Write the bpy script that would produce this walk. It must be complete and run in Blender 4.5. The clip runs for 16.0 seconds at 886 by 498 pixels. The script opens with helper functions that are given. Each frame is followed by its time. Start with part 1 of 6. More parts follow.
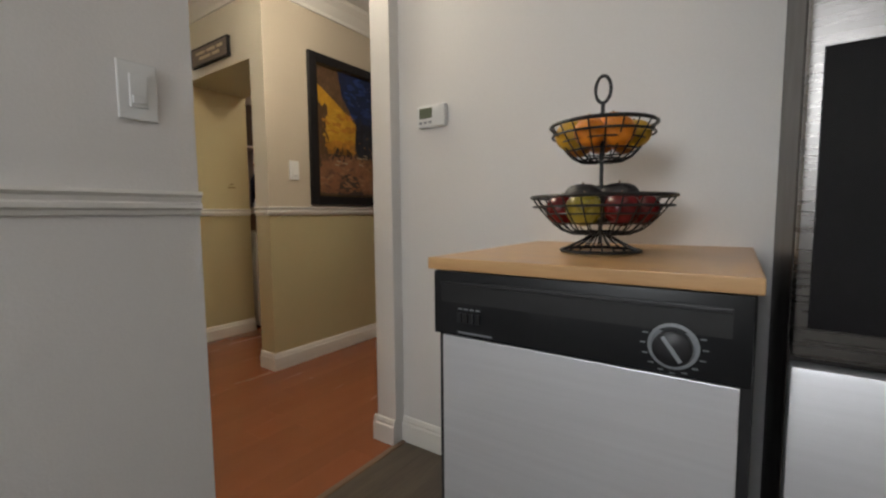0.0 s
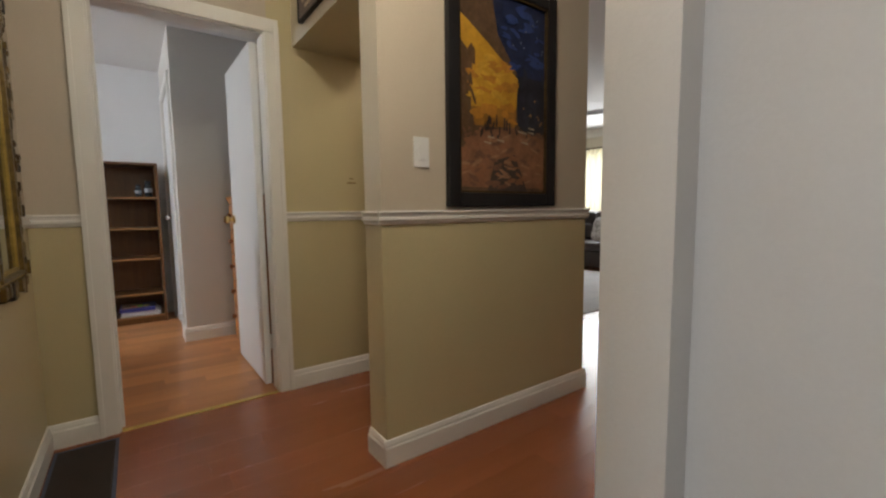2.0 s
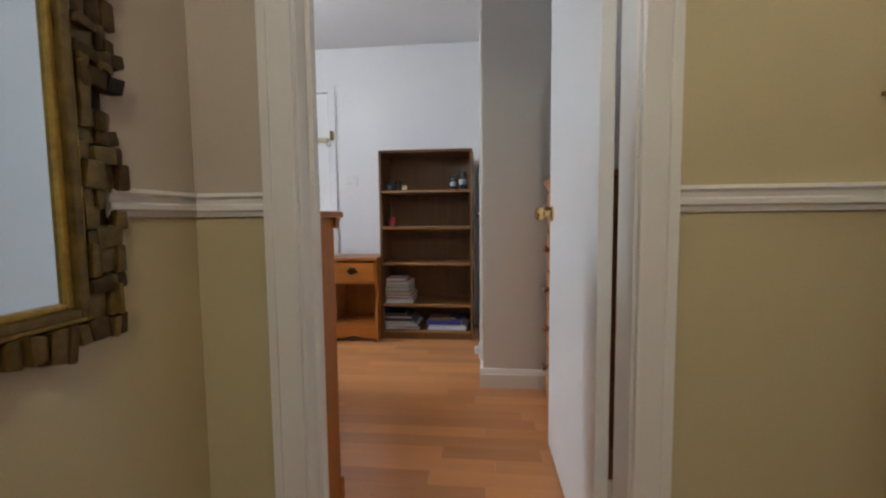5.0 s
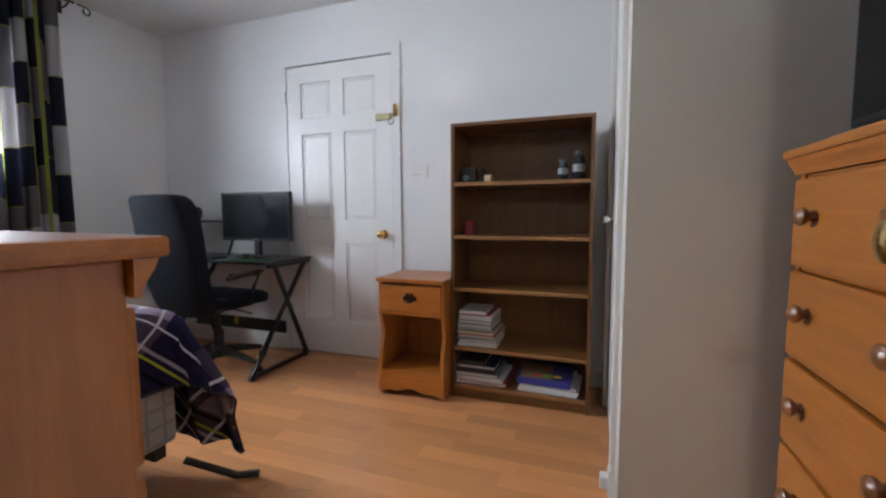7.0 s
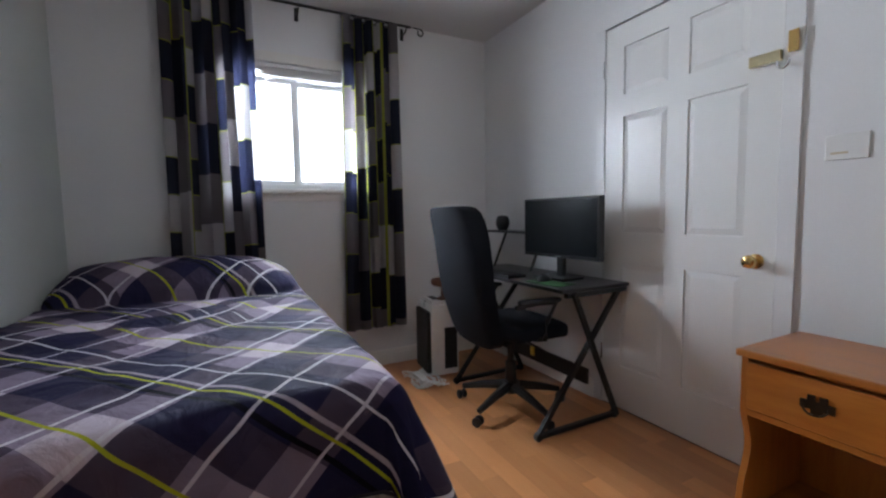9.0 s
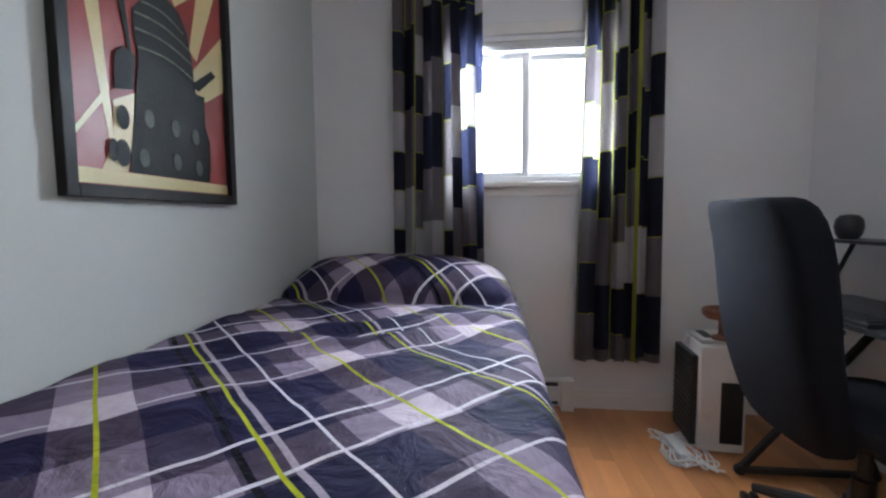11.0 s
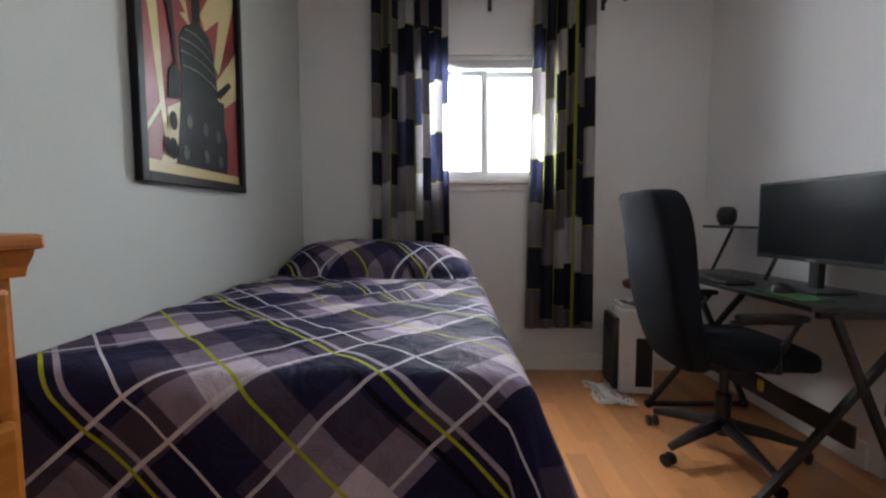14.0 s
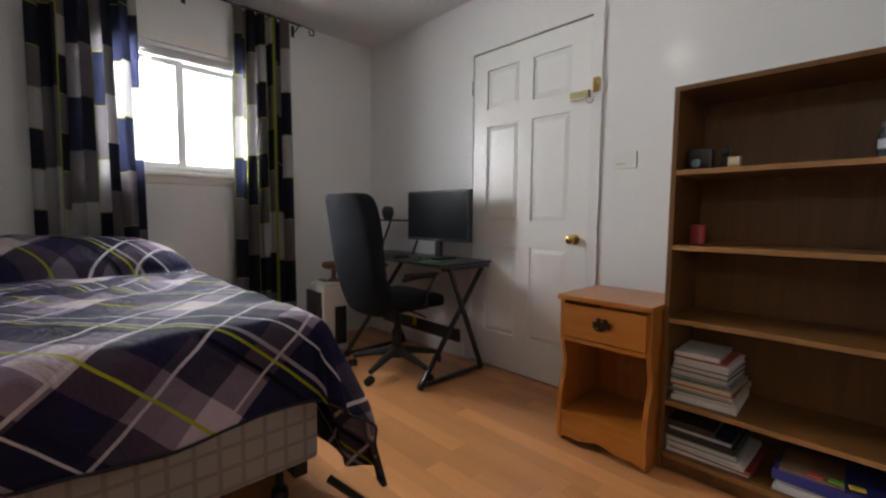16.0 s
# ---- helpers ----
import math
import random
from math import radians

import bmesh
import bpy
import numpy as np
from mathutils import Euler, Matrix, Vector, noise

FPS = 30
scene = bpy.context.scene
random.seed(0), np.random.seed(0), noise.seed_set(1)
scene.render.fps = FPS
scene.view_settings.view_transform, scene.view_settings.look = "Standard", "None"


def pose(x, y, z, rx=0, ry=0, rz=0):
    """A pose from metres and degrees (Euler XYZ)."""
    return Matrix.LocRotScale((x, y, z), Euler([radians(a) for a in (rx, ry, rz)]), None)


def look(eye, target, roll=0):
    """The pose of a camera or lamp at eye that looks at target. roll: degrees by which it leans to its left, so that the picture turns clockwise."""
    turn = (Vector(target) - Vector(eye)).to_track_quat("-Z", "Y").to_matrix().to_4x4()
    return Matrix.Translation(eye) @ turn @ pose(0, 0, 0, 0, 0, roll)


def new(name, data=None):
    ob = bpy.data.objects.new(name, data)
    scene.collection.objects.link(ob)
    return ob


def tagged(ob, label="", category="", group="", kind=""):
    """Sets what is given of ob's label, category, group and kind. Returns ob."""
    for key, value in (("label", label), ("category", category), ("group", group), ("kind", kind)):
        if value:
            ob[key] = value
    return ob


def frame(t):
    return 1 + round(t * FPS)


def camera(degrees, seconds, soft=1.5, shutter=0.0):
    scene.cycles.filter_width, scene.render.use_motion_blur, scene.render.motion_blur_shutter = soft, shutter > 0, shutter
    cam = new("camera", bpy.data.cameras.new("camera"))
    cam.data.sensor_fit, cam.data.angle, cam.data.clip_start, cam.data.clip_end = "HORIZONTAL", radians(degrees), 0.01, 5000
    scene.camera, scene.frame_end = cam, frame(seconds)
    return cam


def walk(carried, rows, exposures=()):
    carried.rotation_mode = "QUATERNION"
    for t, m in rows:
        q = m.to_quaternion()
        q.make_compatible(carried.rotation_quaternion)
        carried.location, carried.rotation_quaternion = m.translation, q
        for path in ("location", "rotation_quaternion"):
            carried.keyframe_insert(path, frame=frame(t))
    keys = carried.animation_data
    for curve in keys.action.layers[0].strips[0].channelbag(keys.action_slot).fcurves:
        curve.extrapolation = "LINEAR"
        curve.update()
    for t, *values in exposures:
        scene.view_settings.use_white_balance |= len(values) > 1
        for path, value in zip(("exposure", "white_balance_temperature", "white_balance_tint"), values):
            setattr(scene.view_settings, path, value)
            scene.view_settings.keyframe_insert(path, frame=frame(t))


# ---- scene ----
cam = camera(92.6, 16.0, soft=2.3)
PATH = [
    (0, (-0.642, -3.304, 0.958), (0.995, -2.166, 0.794), -0.5),
    (0.5, (-0.449, -3.1, 0.994), (1.049, -1.787, 0.822), -0.6),
    (1, (-0.277, -2.888, 1.026), (1.156, -1.504, 0.85), -0.6),
    (1.5, (-0.067, -2.654, 1.056), (1.246, -1.157, 0.87), -0.7),
    (2, (0.111, -2.418, 1.015), (1.28, -0.806, 0.83), -0.7),
    (2.5, (0.26, -2.196, 0.976), (1.223, -0.452, 0.806), -0.6),
    (3, (0.364, -1.95, 0.961), (1.017, -0.067, 0.801), -0.6),
    (3.5, (0.4, -1.694, 0.947), (0.732, 0.272, 0.788), -0.4),
    (4, (0.412, -1.432, 0.933), (0.565, 0.557, 0.792), -0.3),
    (4.5, (0.444, -1.144, 0.938), (0.397, 0.851, 0.796), -0.1),
    (4.7, (0.431, -1.051, 0.945), (0.315, 0.94, 0.8), -0.3),
    (6.8, (0.317, 0.074, 0.993), (-0.27, 1.978, 0.825), -0.4),
    (7, (0.306, 0.174, 0.996), (-0.36, 2.053, 0.834), -0.2),
    (7.5, (0.247, 0.423, 1.034), (-0.76, 2.143, 0.865), -0.4),
    (8, (0.133, 0.604, 1.051), (-1.173, 2.109, 0.88), -0.5),
    (8.5, (0.014, 0.731, 1.067), (-1.53, 1.991, 0.902), -0.6),
    (9, (-0.095, 0.861, 1.065), (-1.871, 1.768, 0.909), -1.0),
    (9.2, (-0.12, 0.896, 1.083), (-1.964, 1.652, 0.92), -1.5),
    (11.3, (-0.631, 1.137, 1.048), (-2.587, 0.745, 0.91), -0.2),
    (11.5, (-0.624, 1.167, 1.042), (-2.55, 0.645, 0.91), -0.2),
    (12, (-0.605, 1.172, 1.042), (-2.475, 0.477, 0.906), -0.1),
    (12.5, (-0.544, 1.176, 1.034), (-2.4, 0.442, 0.901), -0.1),
    (13, (-0.436, 1.169, 1.032), (-2.316, 0.5, 0.899), -0.0),
    (13.5, (-0.317, 1.102, 1.018), (-2.285, 0.778, 0.869), -0.0),
    (14, (-0.204, 1.052, 0.995), (-2.199, 1.032, 0.855), -0.1),
    (14.5, (-0.1, 0.934, 0.989), (-2.075, 1.209, 0.843), -0.1),
    (15, (-0.003, 0.836, 0.984), (-1.875, 1.525, 0.833), 0.1),
    (15.5, (0.086, 0.72, 0.987), (-1.59, 1.8, 0.831), 0.1),
    (16, (0.156, 0.584, 0.984), (-1.279, 1.969, 0.831), 0.5),
]
EXPOSURES = [
    (0, -0.22, 6500, 10), (0.5, -0.32, 6500, 10), (1.0, -0.30, 6500, 10), (1.5, -0.34, 6500, 10), (2.5, -0.02, 6350, 10), (3.5, 0.08, 6300, 10), (4.5, -0.10, 6200, 10),
    (7.0, -0.10, 6000, 10), (7.5, 0.22, 6100, 10), (8.0, 0.10, 6080, 10), (8.5, -0.18, 6050, 10), (9.0, -0.52, 6000, 10),
    (11.5, -0.06, 6000, 10), (12.5, -0.34, 6200, 10), (13.0, -0.58, 6300, 10), (13.5, -0.42, 6350, 10), (15.0, -0.38, 6800, 10), (16.0, -0.54, 6850, 10)]
walk(cam, [(t, look(eye, target, roll)) for t, eye, target, roll in PATH], EXPOSURES)

# ---- world, sun, large lights ----
world = bpy.data.worlds.new("sky")
scene.world = world
world.use_nodes = True
wn = world.node_tree.nodes
sky = wn.new("ShaderNodeTexSky")
sky.sky_type, sky.sun_disc = "NISHITA", False
sky.sun_elevation, sky.sun_rotation = radians(50), radians(-90)
world.node_tree.links.new(sky.outputs[0], wn["Background"].inputs[0])
wn["Background"].inputs[1].default_value = 0.15
sun = new("sun", bpy.data.lights.new("sun", "SUN"))
sun.data.energy, sun.data.angle, sun.data.color = 1.0, radians(12), (1.0, 0.96, 0.9)
sun.matrix_world = look((-8, -6, 12), (0, 0, 0))


def area_lamp(name, eye, target, sx, sy, watts, colour):
    data = bpy.data.lights.new(name, "AREA")
    data.shape, data.size, data.size_y, data.energy, data.color = "RECTANGLE", sx, sy, watts, colour
    ob = new(name, data)
    ob.matrix_world = look(eye, target)
    return ob


def bulb(name, place, watts, colour, radius=0.06):
    data = bpy.data.lights.new(name, "POINT")
    data.energy, data.color, data.shadow_soft_size = watts, colour, radius
    ob = new(name, data)
    ob.location = place
    return ob


area_lamp("bedroom_window_light", (-3.27, 1.30, 1.66), (-1.87, 1.75, 0.72), 0.76, 0.74, 145, (0.88, 0.94, 1.0))
area_lamp("kitchen_window_light", (-2.97, -2.95, 1.55), (0.0, -3.2, 1.0), 0.8, 1.0, 20, (0.92, 0.96, 1.0))
area_lamp("living_window_light", (6.80, 1.45, 1.50), (4.0, 1.0, 1.2), 2.2, 1.1, 60, (0.95, 0.97, 1.0))
bulb("bedroom_bulb", (-0.92, 1.51, 2.14), 5.5, (1.0, 0.93, 0.84), 0.07)
bulb("closet_bulb", (1.68, -0.35, 2.28), 9, (1.0, 0.9, 0.75), 0.05)
bulb("hall_bulb", (0.50, -1.74, 2.24), 35, (1.0, 0.91, 0.73), 0.10)
bulb("kitchen_bulb", (-0.6, -3.7, 2.26), 4, (1.0, 0.9, 0.75), 0.08)


# ---- materials ----
def nodes_of(m):
    return m.node_tree.nodes, m.node_tree.links


def mat(name, colour, rough=0.6, metal=0.0, vary=0.12, scale=6.0, fine=90.0, bump=0.15, stretch=(1, 1, 1), spec=0.5, coat=0.0, gloss_vary=0.1, coat_rough=0.2):
    """A surface with a slow and a fine variation of tone, gloss and relief."""
    m = bpy.data.materials.new(name)
    m.use_nodes = True
    n, l = nodes_of(m)
    b = n["Principled BSDF"]
    b.inputs["Metallic"].default_value = metal
    b.inputs["Specular IOR Level"].default_value = spec
    b.inputs["Coat Weight"].default_value, b.inputs["Coat Roughness"].default_value = coat, coat_rough
    co, mp = n.new("ShaderNodeTexCoord"), n.new("ShaderNodeMapping")
    mp.inputs["Scale"].default_value = stretch
    l.new(co.outputs["Object"], mp.inputs[0])
    big, small = n.new("ShaderNodeTexNoise"), n.new("ShaderNodeTexNoise")
    big.inputs["Scale"].default_value, big.inputs["Detail"].default_value = scale, 4
    small.inputs["Scale"].default_value, small.inputs["Detail"].default_value = fine, 3
    l.new(mp.outputs[0], big.inputs[0]), l.new(mp.outputs[0], small.inputs[0])
    mix = n.new("ShaderNodeMath")
    mix.operation = "MULTIPLY_ADD"
    l.new(small.outputs[0], mix.inputs[0])
    mix.inputs[1].default_value = 0.4
    half = n.new("ShaderNodeMath")
    half.operation = "MULTIPLY"
    l.new(big.outputs[0], half.inputs[0])
    half.inputs[1].default_value = 0.6
    l.new(half.outputs[0], mix.inputs[2])
    ramp = n.new("ShaderNodeValToRGB")
    c = Vector(colour)
    ramp.color_ramp.elements[0].position, ramp.color_ramp.elements[1].position = 0.3, 0.7
    ramp.color_ramp.elements[0].color = (*(c * (1 - vary)), 1)
    ramp.color_ramp.elements[1].color = (*[min(1, v) for v in c * (1 + vary)], 1)
    l.new(mix.outputs[0], ramp.inputs[0])
    l.new(ramp.outputs[0], b.inputs["Base Color"])
    rr = n.new("ShaderNodeMapRange")
    rr.inputs[3].default_value, rr.inputs[4].default_value = max(0.02, rough - gloss_vary), min(1, rough + gloss_vary)
    l.new(big.outputs[0], rr.inputs[0])
    l.new(rr.outputs[0], b.inputs["Roughness"])
    if bump:
        bp = n.new("ShaderNodeBump")
        bp.inputs["Strength"].default_value, bp.inputs["Distance"].default_value = bump, 0.004
        l.new(small.outputs[0], bp.inputs["Height"])
        l.new(bp.outputs[0], b.inputs["Normal"])
    return m


def wood(name, dark, light, rough=0.4, axis="Z", scale=5.0, random_tone=0.0, coat=0.0, knots=False, relief=0.12):
    """Wood with grain that runs along an axis; random_tone varies the tone from piece to piece."""
    m = bpy.data.materials.new(name)
    m.use_nodes = True
    n, l = nodes_of(m)
    b = n["Principled BSDF"]
    b.inputs["Coat Weight"].default_value, b.inputs["Coat Roughness"].default_value = coat, 0.2
    co, mp = n.new("ShaderNodeTexCoord"), n.new("ShaderNodeMapping")
    st = {"X": (0.8, 9, 9), "Y": (9, 0.8, 9), "Z": (9, 9, 0.8)}[axis]
    mp.inputs["Scale"].default_value = st
    l.new(co.outputs["Object"], mp.inputs[0])
    info = n.new("ShaderNodeObjectInfo")
    off = n.new("ShaderNodeVectorMath")
    off.operation = "SCALE"
    off.inputs[0].default_value = (31, 17, 23)
    l.new(info.outputs["Random"], off.inputs["Scale"])
    l.new(off.outputs[0], mp.inputs["Location"])
    no, fi = n.new("ShaderNodeTexNoise"), n.new("ShaderNodeTexNoise")
    no.inputs["Scale"].default_value, no.inputs["Detail"].default_value, no.inputs["Distortion"].default_value = scale, 6, 0.6
    fi.inputs["Scale"].default_value, fi.inputs["Detail"].default_value = scale * 9, 3
    l.new(mp.outputs[0], no.inputs[0]), l.new(mp.outputs[0], fi.inputs[0])
    add = n.new("ShaderNodeMath")
    add.operation = "MULTIPLY_ADD"
    l.new(fi.outputs[0], add.inputs[0])
    add.inputs[1].default_value = 0.35
    l.new(no.outputs[0], add.inputs[2])
    ramp = n.new("ShaderNodeValToRGB")
    ramp.color_ramp.elements[0].position, ramp.color_ramp.elements[1].position = 0.42, 0.88
    ramp.color_ramp.elements[0].color, ramp.color_ramp.elements[1].color = (*dark, 1), (*light, 1)
    l.new(add.outputs[0], ramp.inputs[0])
    last = ramp.outputs[0]
    if random_tone:
        hs, mr = n.new("ShaderNodeHueSaturation"), n.new("ShaderNodeMapRange")
        mr.inputs[3].default_value, mr.inputs[4].default_value = 1 - random_tone, 1 + random_tone
        l.new(info.outputs["Random"], mr.inputs[0]), l.new(mr.outputs[0], hs.inputs["Value"]), l.new(last, hs.inputs["Color"])
        last = hs.outputs[0]
    if knots:
        vo = n.new("ShaderNodeTexVoronoi")
        vo.inputs["Scale"].default_value = 4.5
        l.new(co.outputs["Object"], vo.inputs[0])
        kr = n.new("ShaderNodeValToRGB")
        kr.color_ramp.elements[0].position, kr.color_ramp.elements[1].position = 0.0, 0.13
        kr.color_ramp.elements[0].color, kr.color_ramp.elements[1].color = (0.62, 0.52, 0.44, 1), (1, 1, 1, 1)
        l.new(vo.outputs["Distance"], kr.inputs[0])
        mm = n.new("ShaderNodeMix")
        mm.data_type, mm.blend_type = "RGBA", "MULTIPLY"
        mm.inputs[0].default_value = 1
        l.new(last, mm.inputs[6]), l.new(kr.outputs[0], mm.inputs[7])
        last = mm.outputs[2]
    l.new(last, b.inputs["Base Color"])
    rr = n.new("ShaderNodeMapRange")
    rr.inputs[3].default_value, rr.inputs[4].default_value = rough - 0.6 * min(relief, 0.12), rough + 0.8 * min(relief, 0.12)
    l.new(no.outputs[0], rr.inputs[0]), l.new(rr.outputs[0], b.inputs["Roughness"])
    bp = n.new("ShaderNodeBump")
    bp.inputs["Strength"].default_value, bp.inputs["Distance"].default_value = relief, 0.003
    l.new(fi.outputs[0], bp.inputs["Height"]), l.new(bp.outputs[0], b.inputs["Normal"])
    return m


WHITE_WALL = mat("white_wall_paint", (0.74, 0.74, 0.745), 0.60, spec=0.3, vary=0.03, scale=1.3, fine=160, bump=0.05, coat=0.35, coat_rough=0.14)
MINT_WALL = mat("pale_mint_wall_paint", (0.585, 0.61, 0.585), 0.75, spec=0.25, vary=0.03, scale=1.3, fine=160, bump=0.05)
CLOSET_FRONT = mat("warm_off_white_paint", (0.66, 0.63, 0.59), 0.7, spec=0.25, vary=0.04, scale=1.2, fine=160, bump=0.05)
KITCHEN_WALL = mat("kitchen_wall_paint", (0.72, 0.70, 0.68), 0.42, vary=0.03, scale=1.3, fine=160, bump=0.12)
TAUPE = mat("taupe_wall_paint", (0.50, 0.43, 0.34), 0.45, vary=0.04, scale=1.5, fine=160, bump=0.12)
KHAKI = mat("khaki_wall_paint", (0.52, 0.445, 0.262), 0.36, vary=0.05, scale=1.5, fine=160, bump=0.08, coat=0.25)
CREAM = mat("cream_wall_paint", (0.62, 0.57, 0.47), 0.5, vary=0.03, scale=1.5, fine=160, bump=0.1)
CEILING = mat("ceiling_paint", (0.70, 0.69, 0.68), 0.8, vary=0.03, scale=2, fine=220, bump=0.35)
TRIM = mat("white_trim_gloss", (0.74, 0.72, 0.68), 0.34, vary=0.02, scale=3, fine=120, bump=0.03, gloss_vary=0.02)
DOOR_WHITE = mat("white_door_paint", (0.76, 0.76, 0.75), 0.30, vary=0.02, scale=3, fine=140, bump=0.04, gloss_vary=0.02)
CLOSET_WALL = mat("pale_pink_wall_paint", (0.62, 0.52, 0.48), 0.6, vary=0.03, scale=1.5, bump=0.1)
LAMINATE = wood("laminate_plank", (0.47, 0.197, 0.070), (0.55, 0.250, 0.098), 0.30, "X", 1.1, 0.2, coat=0.2, relief=0.03)
HALL_LAMINATE = wood("red_laminate_plank", (0.250, 0.077, 0.030), (0.275, 0.090, 0.036), 0.27, "X", 1.1, 0.06, coat=0.25, relief=0.012)
LAM_JOINT = mat("plank_joint", (0.10, 0.045, 0.02), 0.7, bump=0)
KITCHEN_TILE = wood("dark_kitchen_vinyl", (0.035, 0.025, 0.02), (0.09, 0.07, 0.05), 0.45, "X", 2.0, 0.15)
BRASS = mat("brass", (0.72, 0.50, 0.20), 0.22, metal=1.0, vary=0.08, bump=0.02)
YELLOW_STRIP = mat("brass_threshold_strip", (0.62, 0.46, 0.14), 0.35, metal=0.6, vary=0.1, bump=0.05)
CHROME = mat("chrome", (0.8, 0.8, 0.82), 0.12, metal=1.0, vary=0.03, bump=0.01)
BLACK_METAL = mat("black_powder_coat", (0.012, 0.012, 0.013), 0.42, vary=0.2, bump=0.05)
BLACK_PLASTIC = mat("black_plastic", (0.014, 0.014, 0.016), 0.4, vary=0.15, bump=0.06)
WHITE_PLASTIC = mat("white_plastic", (0.72, 0.72, 0.71), 0.3, vary=0.02, bump=0.03)
PINE = wood("orange_pine", (0.31, 0.092, 0.010), (0.44, 0.155, 0.023), 0.33, "X", 3.0, 0.06, coat=0.3, knots=True)
PINE_Z = wood("orange_pine_upright", (0.31, 0.092, 0.010), (0.44, 0.155, 0.023), 0.33, "Z", 3.0, 0.06, coat=0.3, knots=True)
SHELF_BROWN = wood("brown_veneer", (0.095, 0.036, 0.008), (0.150, 0.061, 0.014), 0.42, "Z", 3.0, 0.04)
SHELF_EDGE = wood("light_veneer_edge", (0.20, 0.095, 0.032), (0.31, 0.155, 0.055), 0.4, "X", 3.0)
SHELF_FLAT = wood("brown_veneer_flat", (0.125, 0.050, 0.012), (0.19, 0.081, 0.020), 0.36, "X", 3.0, 0.04)


# ---- builders ----
def box(bm, x0, y0, z0, x1, y1, z1, bevel=0.0, mi=0, turn=None):
    vs = [bm.verts.new((x, y, z)) for x in (x0, x1) for y in (y0, y1) for z in (z0, z1)]
    fs = [bm.faces.new([vs[i] for i in q]) for q in ((0, 1, 3, 2), (4, 6, 7, 5), (0, 4, 5, 1), (2, 3, 7, 6), (0, 2, 6, 4), (1, 5, 7, 3))]
    if bevel:
        es = list({e for f in fs for e in f.edges})
        r = bmesh.ops.bevel(bm, geom=es, offset=bevel, segments=2, affect="EDGES", profile=0.6)
        fs = [f for f in fs if f.is_valid] + r["faces"]
    for f in fs:
        f.material_index = mi
    if turn is not None:
        bmesh.ops.transform(bm, matrix=turn, verts=list({v for f in fs for v in f.verts}))
    return fs


def boxes(*rows, bevel=0.0):
    bm = bmesh.new()
    for r in rows:
        box(bm, *r, bevel=bevel)
    return bm


def mesh_of(name, bm, material, smooth=False):
    bmesh.ops.recalc_face_normals(bm, faces=bm.faces)
    me = bpy.data.meshes.new(name)
    bm.to_mesh(me)
    bm.free()
    for m in (material if isinstance(material, (list, tuple)) else [material]):
        me.materials.append(m)
    if smooth:
        me.shade_smooth()
        me.set_sharp_from_angle(angle=radians(38))
    return me


def part(name, bm, material, parent, label="", smooth=False):
    ob = new(name, mesh_of(name, bm, material, smooth))
    ob.parent = parent
    return tagged(ob, label)


def solid(name, bm, material, label="", category="", kind="", group="", smooth=False):
    return tagged(new(name, mesh_of(name, bm, material, smooth)), label, category, group, kind)


def thing(name, place, label, category, group="", rz=0.0, kind=""):
    ob = new(name)
    ob.empty_display_size = 0.1
    ob.matrix_basis = pose(*place, 0, 0, rz)
    return tagged(ob, label, category, group, kind)


def tube(bm, points, radius, seg=8, closed=False):
    """A round bar along points."""
    pts = [Vector(p) for p in points]
    rings, k = [], len(pts)
    up = Vector((0.13, 0.31, 0.94))
    for i, p in enumerate(pts):
        a = pts[(i - 1) % k] if (closed or i) else p
        b = pts[(i + 1) % k] if (closed or i < k - 1) else p
        d = (b - a).normalized()
        s = d.cross(up).normalized() if abs(d.dot(up)) < 0.98 else d.cross(Vector((1, 0, 0))).normalized()
        w = d.cross(s)
        r = radius[i] if isinstance(radius, (list, tuple)) else radius
        rings.append([bm.verts.new(p + s * r * math.cos(2 * math.pi * j / seg) + w * r * math.sin(2 * math.pi * j / seg)) for j in range(seg)])
    for i in range(k if closed else k - 1):
        A, B = rings[i], rings[(i + 1) % k]
        for j in range(seg):
            bm.faces.new((A[j], A[(j + 1) % seg], B[(j + 1) % seg], B[j]))
    if not closed:
        bm.faces.new(rings[0][::-1]), bm.faces.new(rings[-1])
    return bm


def lathe(bm, profile, seg=20, centre=(0, 0, 0), axis="Z"):
    """A turned shape from (radius, height) pairs."""
    rings = []
    for r, h in profile:
        ring = []
        for j in range(seg):
            a = 2 * math.pi * j / seg
            u, v = max(r, 0.0004) * math.cos(a), max(r, 0.0004) * math.sin(a)
            p = {"Z": (u, v, h), "Y": (u, h, v), "X": (h, u, v)}[axis]
            ring.append(bm.verts.new(Vector(p) + Vector(centre)))
        rings.append(ring)
    for A, B in zip(rings, rings[1:]):
        for j in range(seg):
            bm.faces.new((A[j], A[(j + 1) % seg], B[(j + 1) % seg], B[j]))
    bm.faces.new(rings[0]), bm.faces.new(rings[-1])
    return bm


def profile_run(bm, outline, a, b, out):
    """Extrudes an outline of (depth, height) pairs from a to b; out is the way that depth points."""
    a, b, out = Vector(a), Vector(b), Vector(out)
    A = [bm.verts.new(a + out * d + Vector((0, 0, h))) for d, h in outline]
    B = [bm.verts.new(b + out * d + Vector((0, 0, h))) for d, h in outline]
    k = len(outline)
    for i in range(k):
        bm.faces.new((A[i], A[(i + 1) % k], B[(i + 1) % k], B[i]))
    bm.faces.new(A[::-1]), bm.faces.new(B)
    return bm


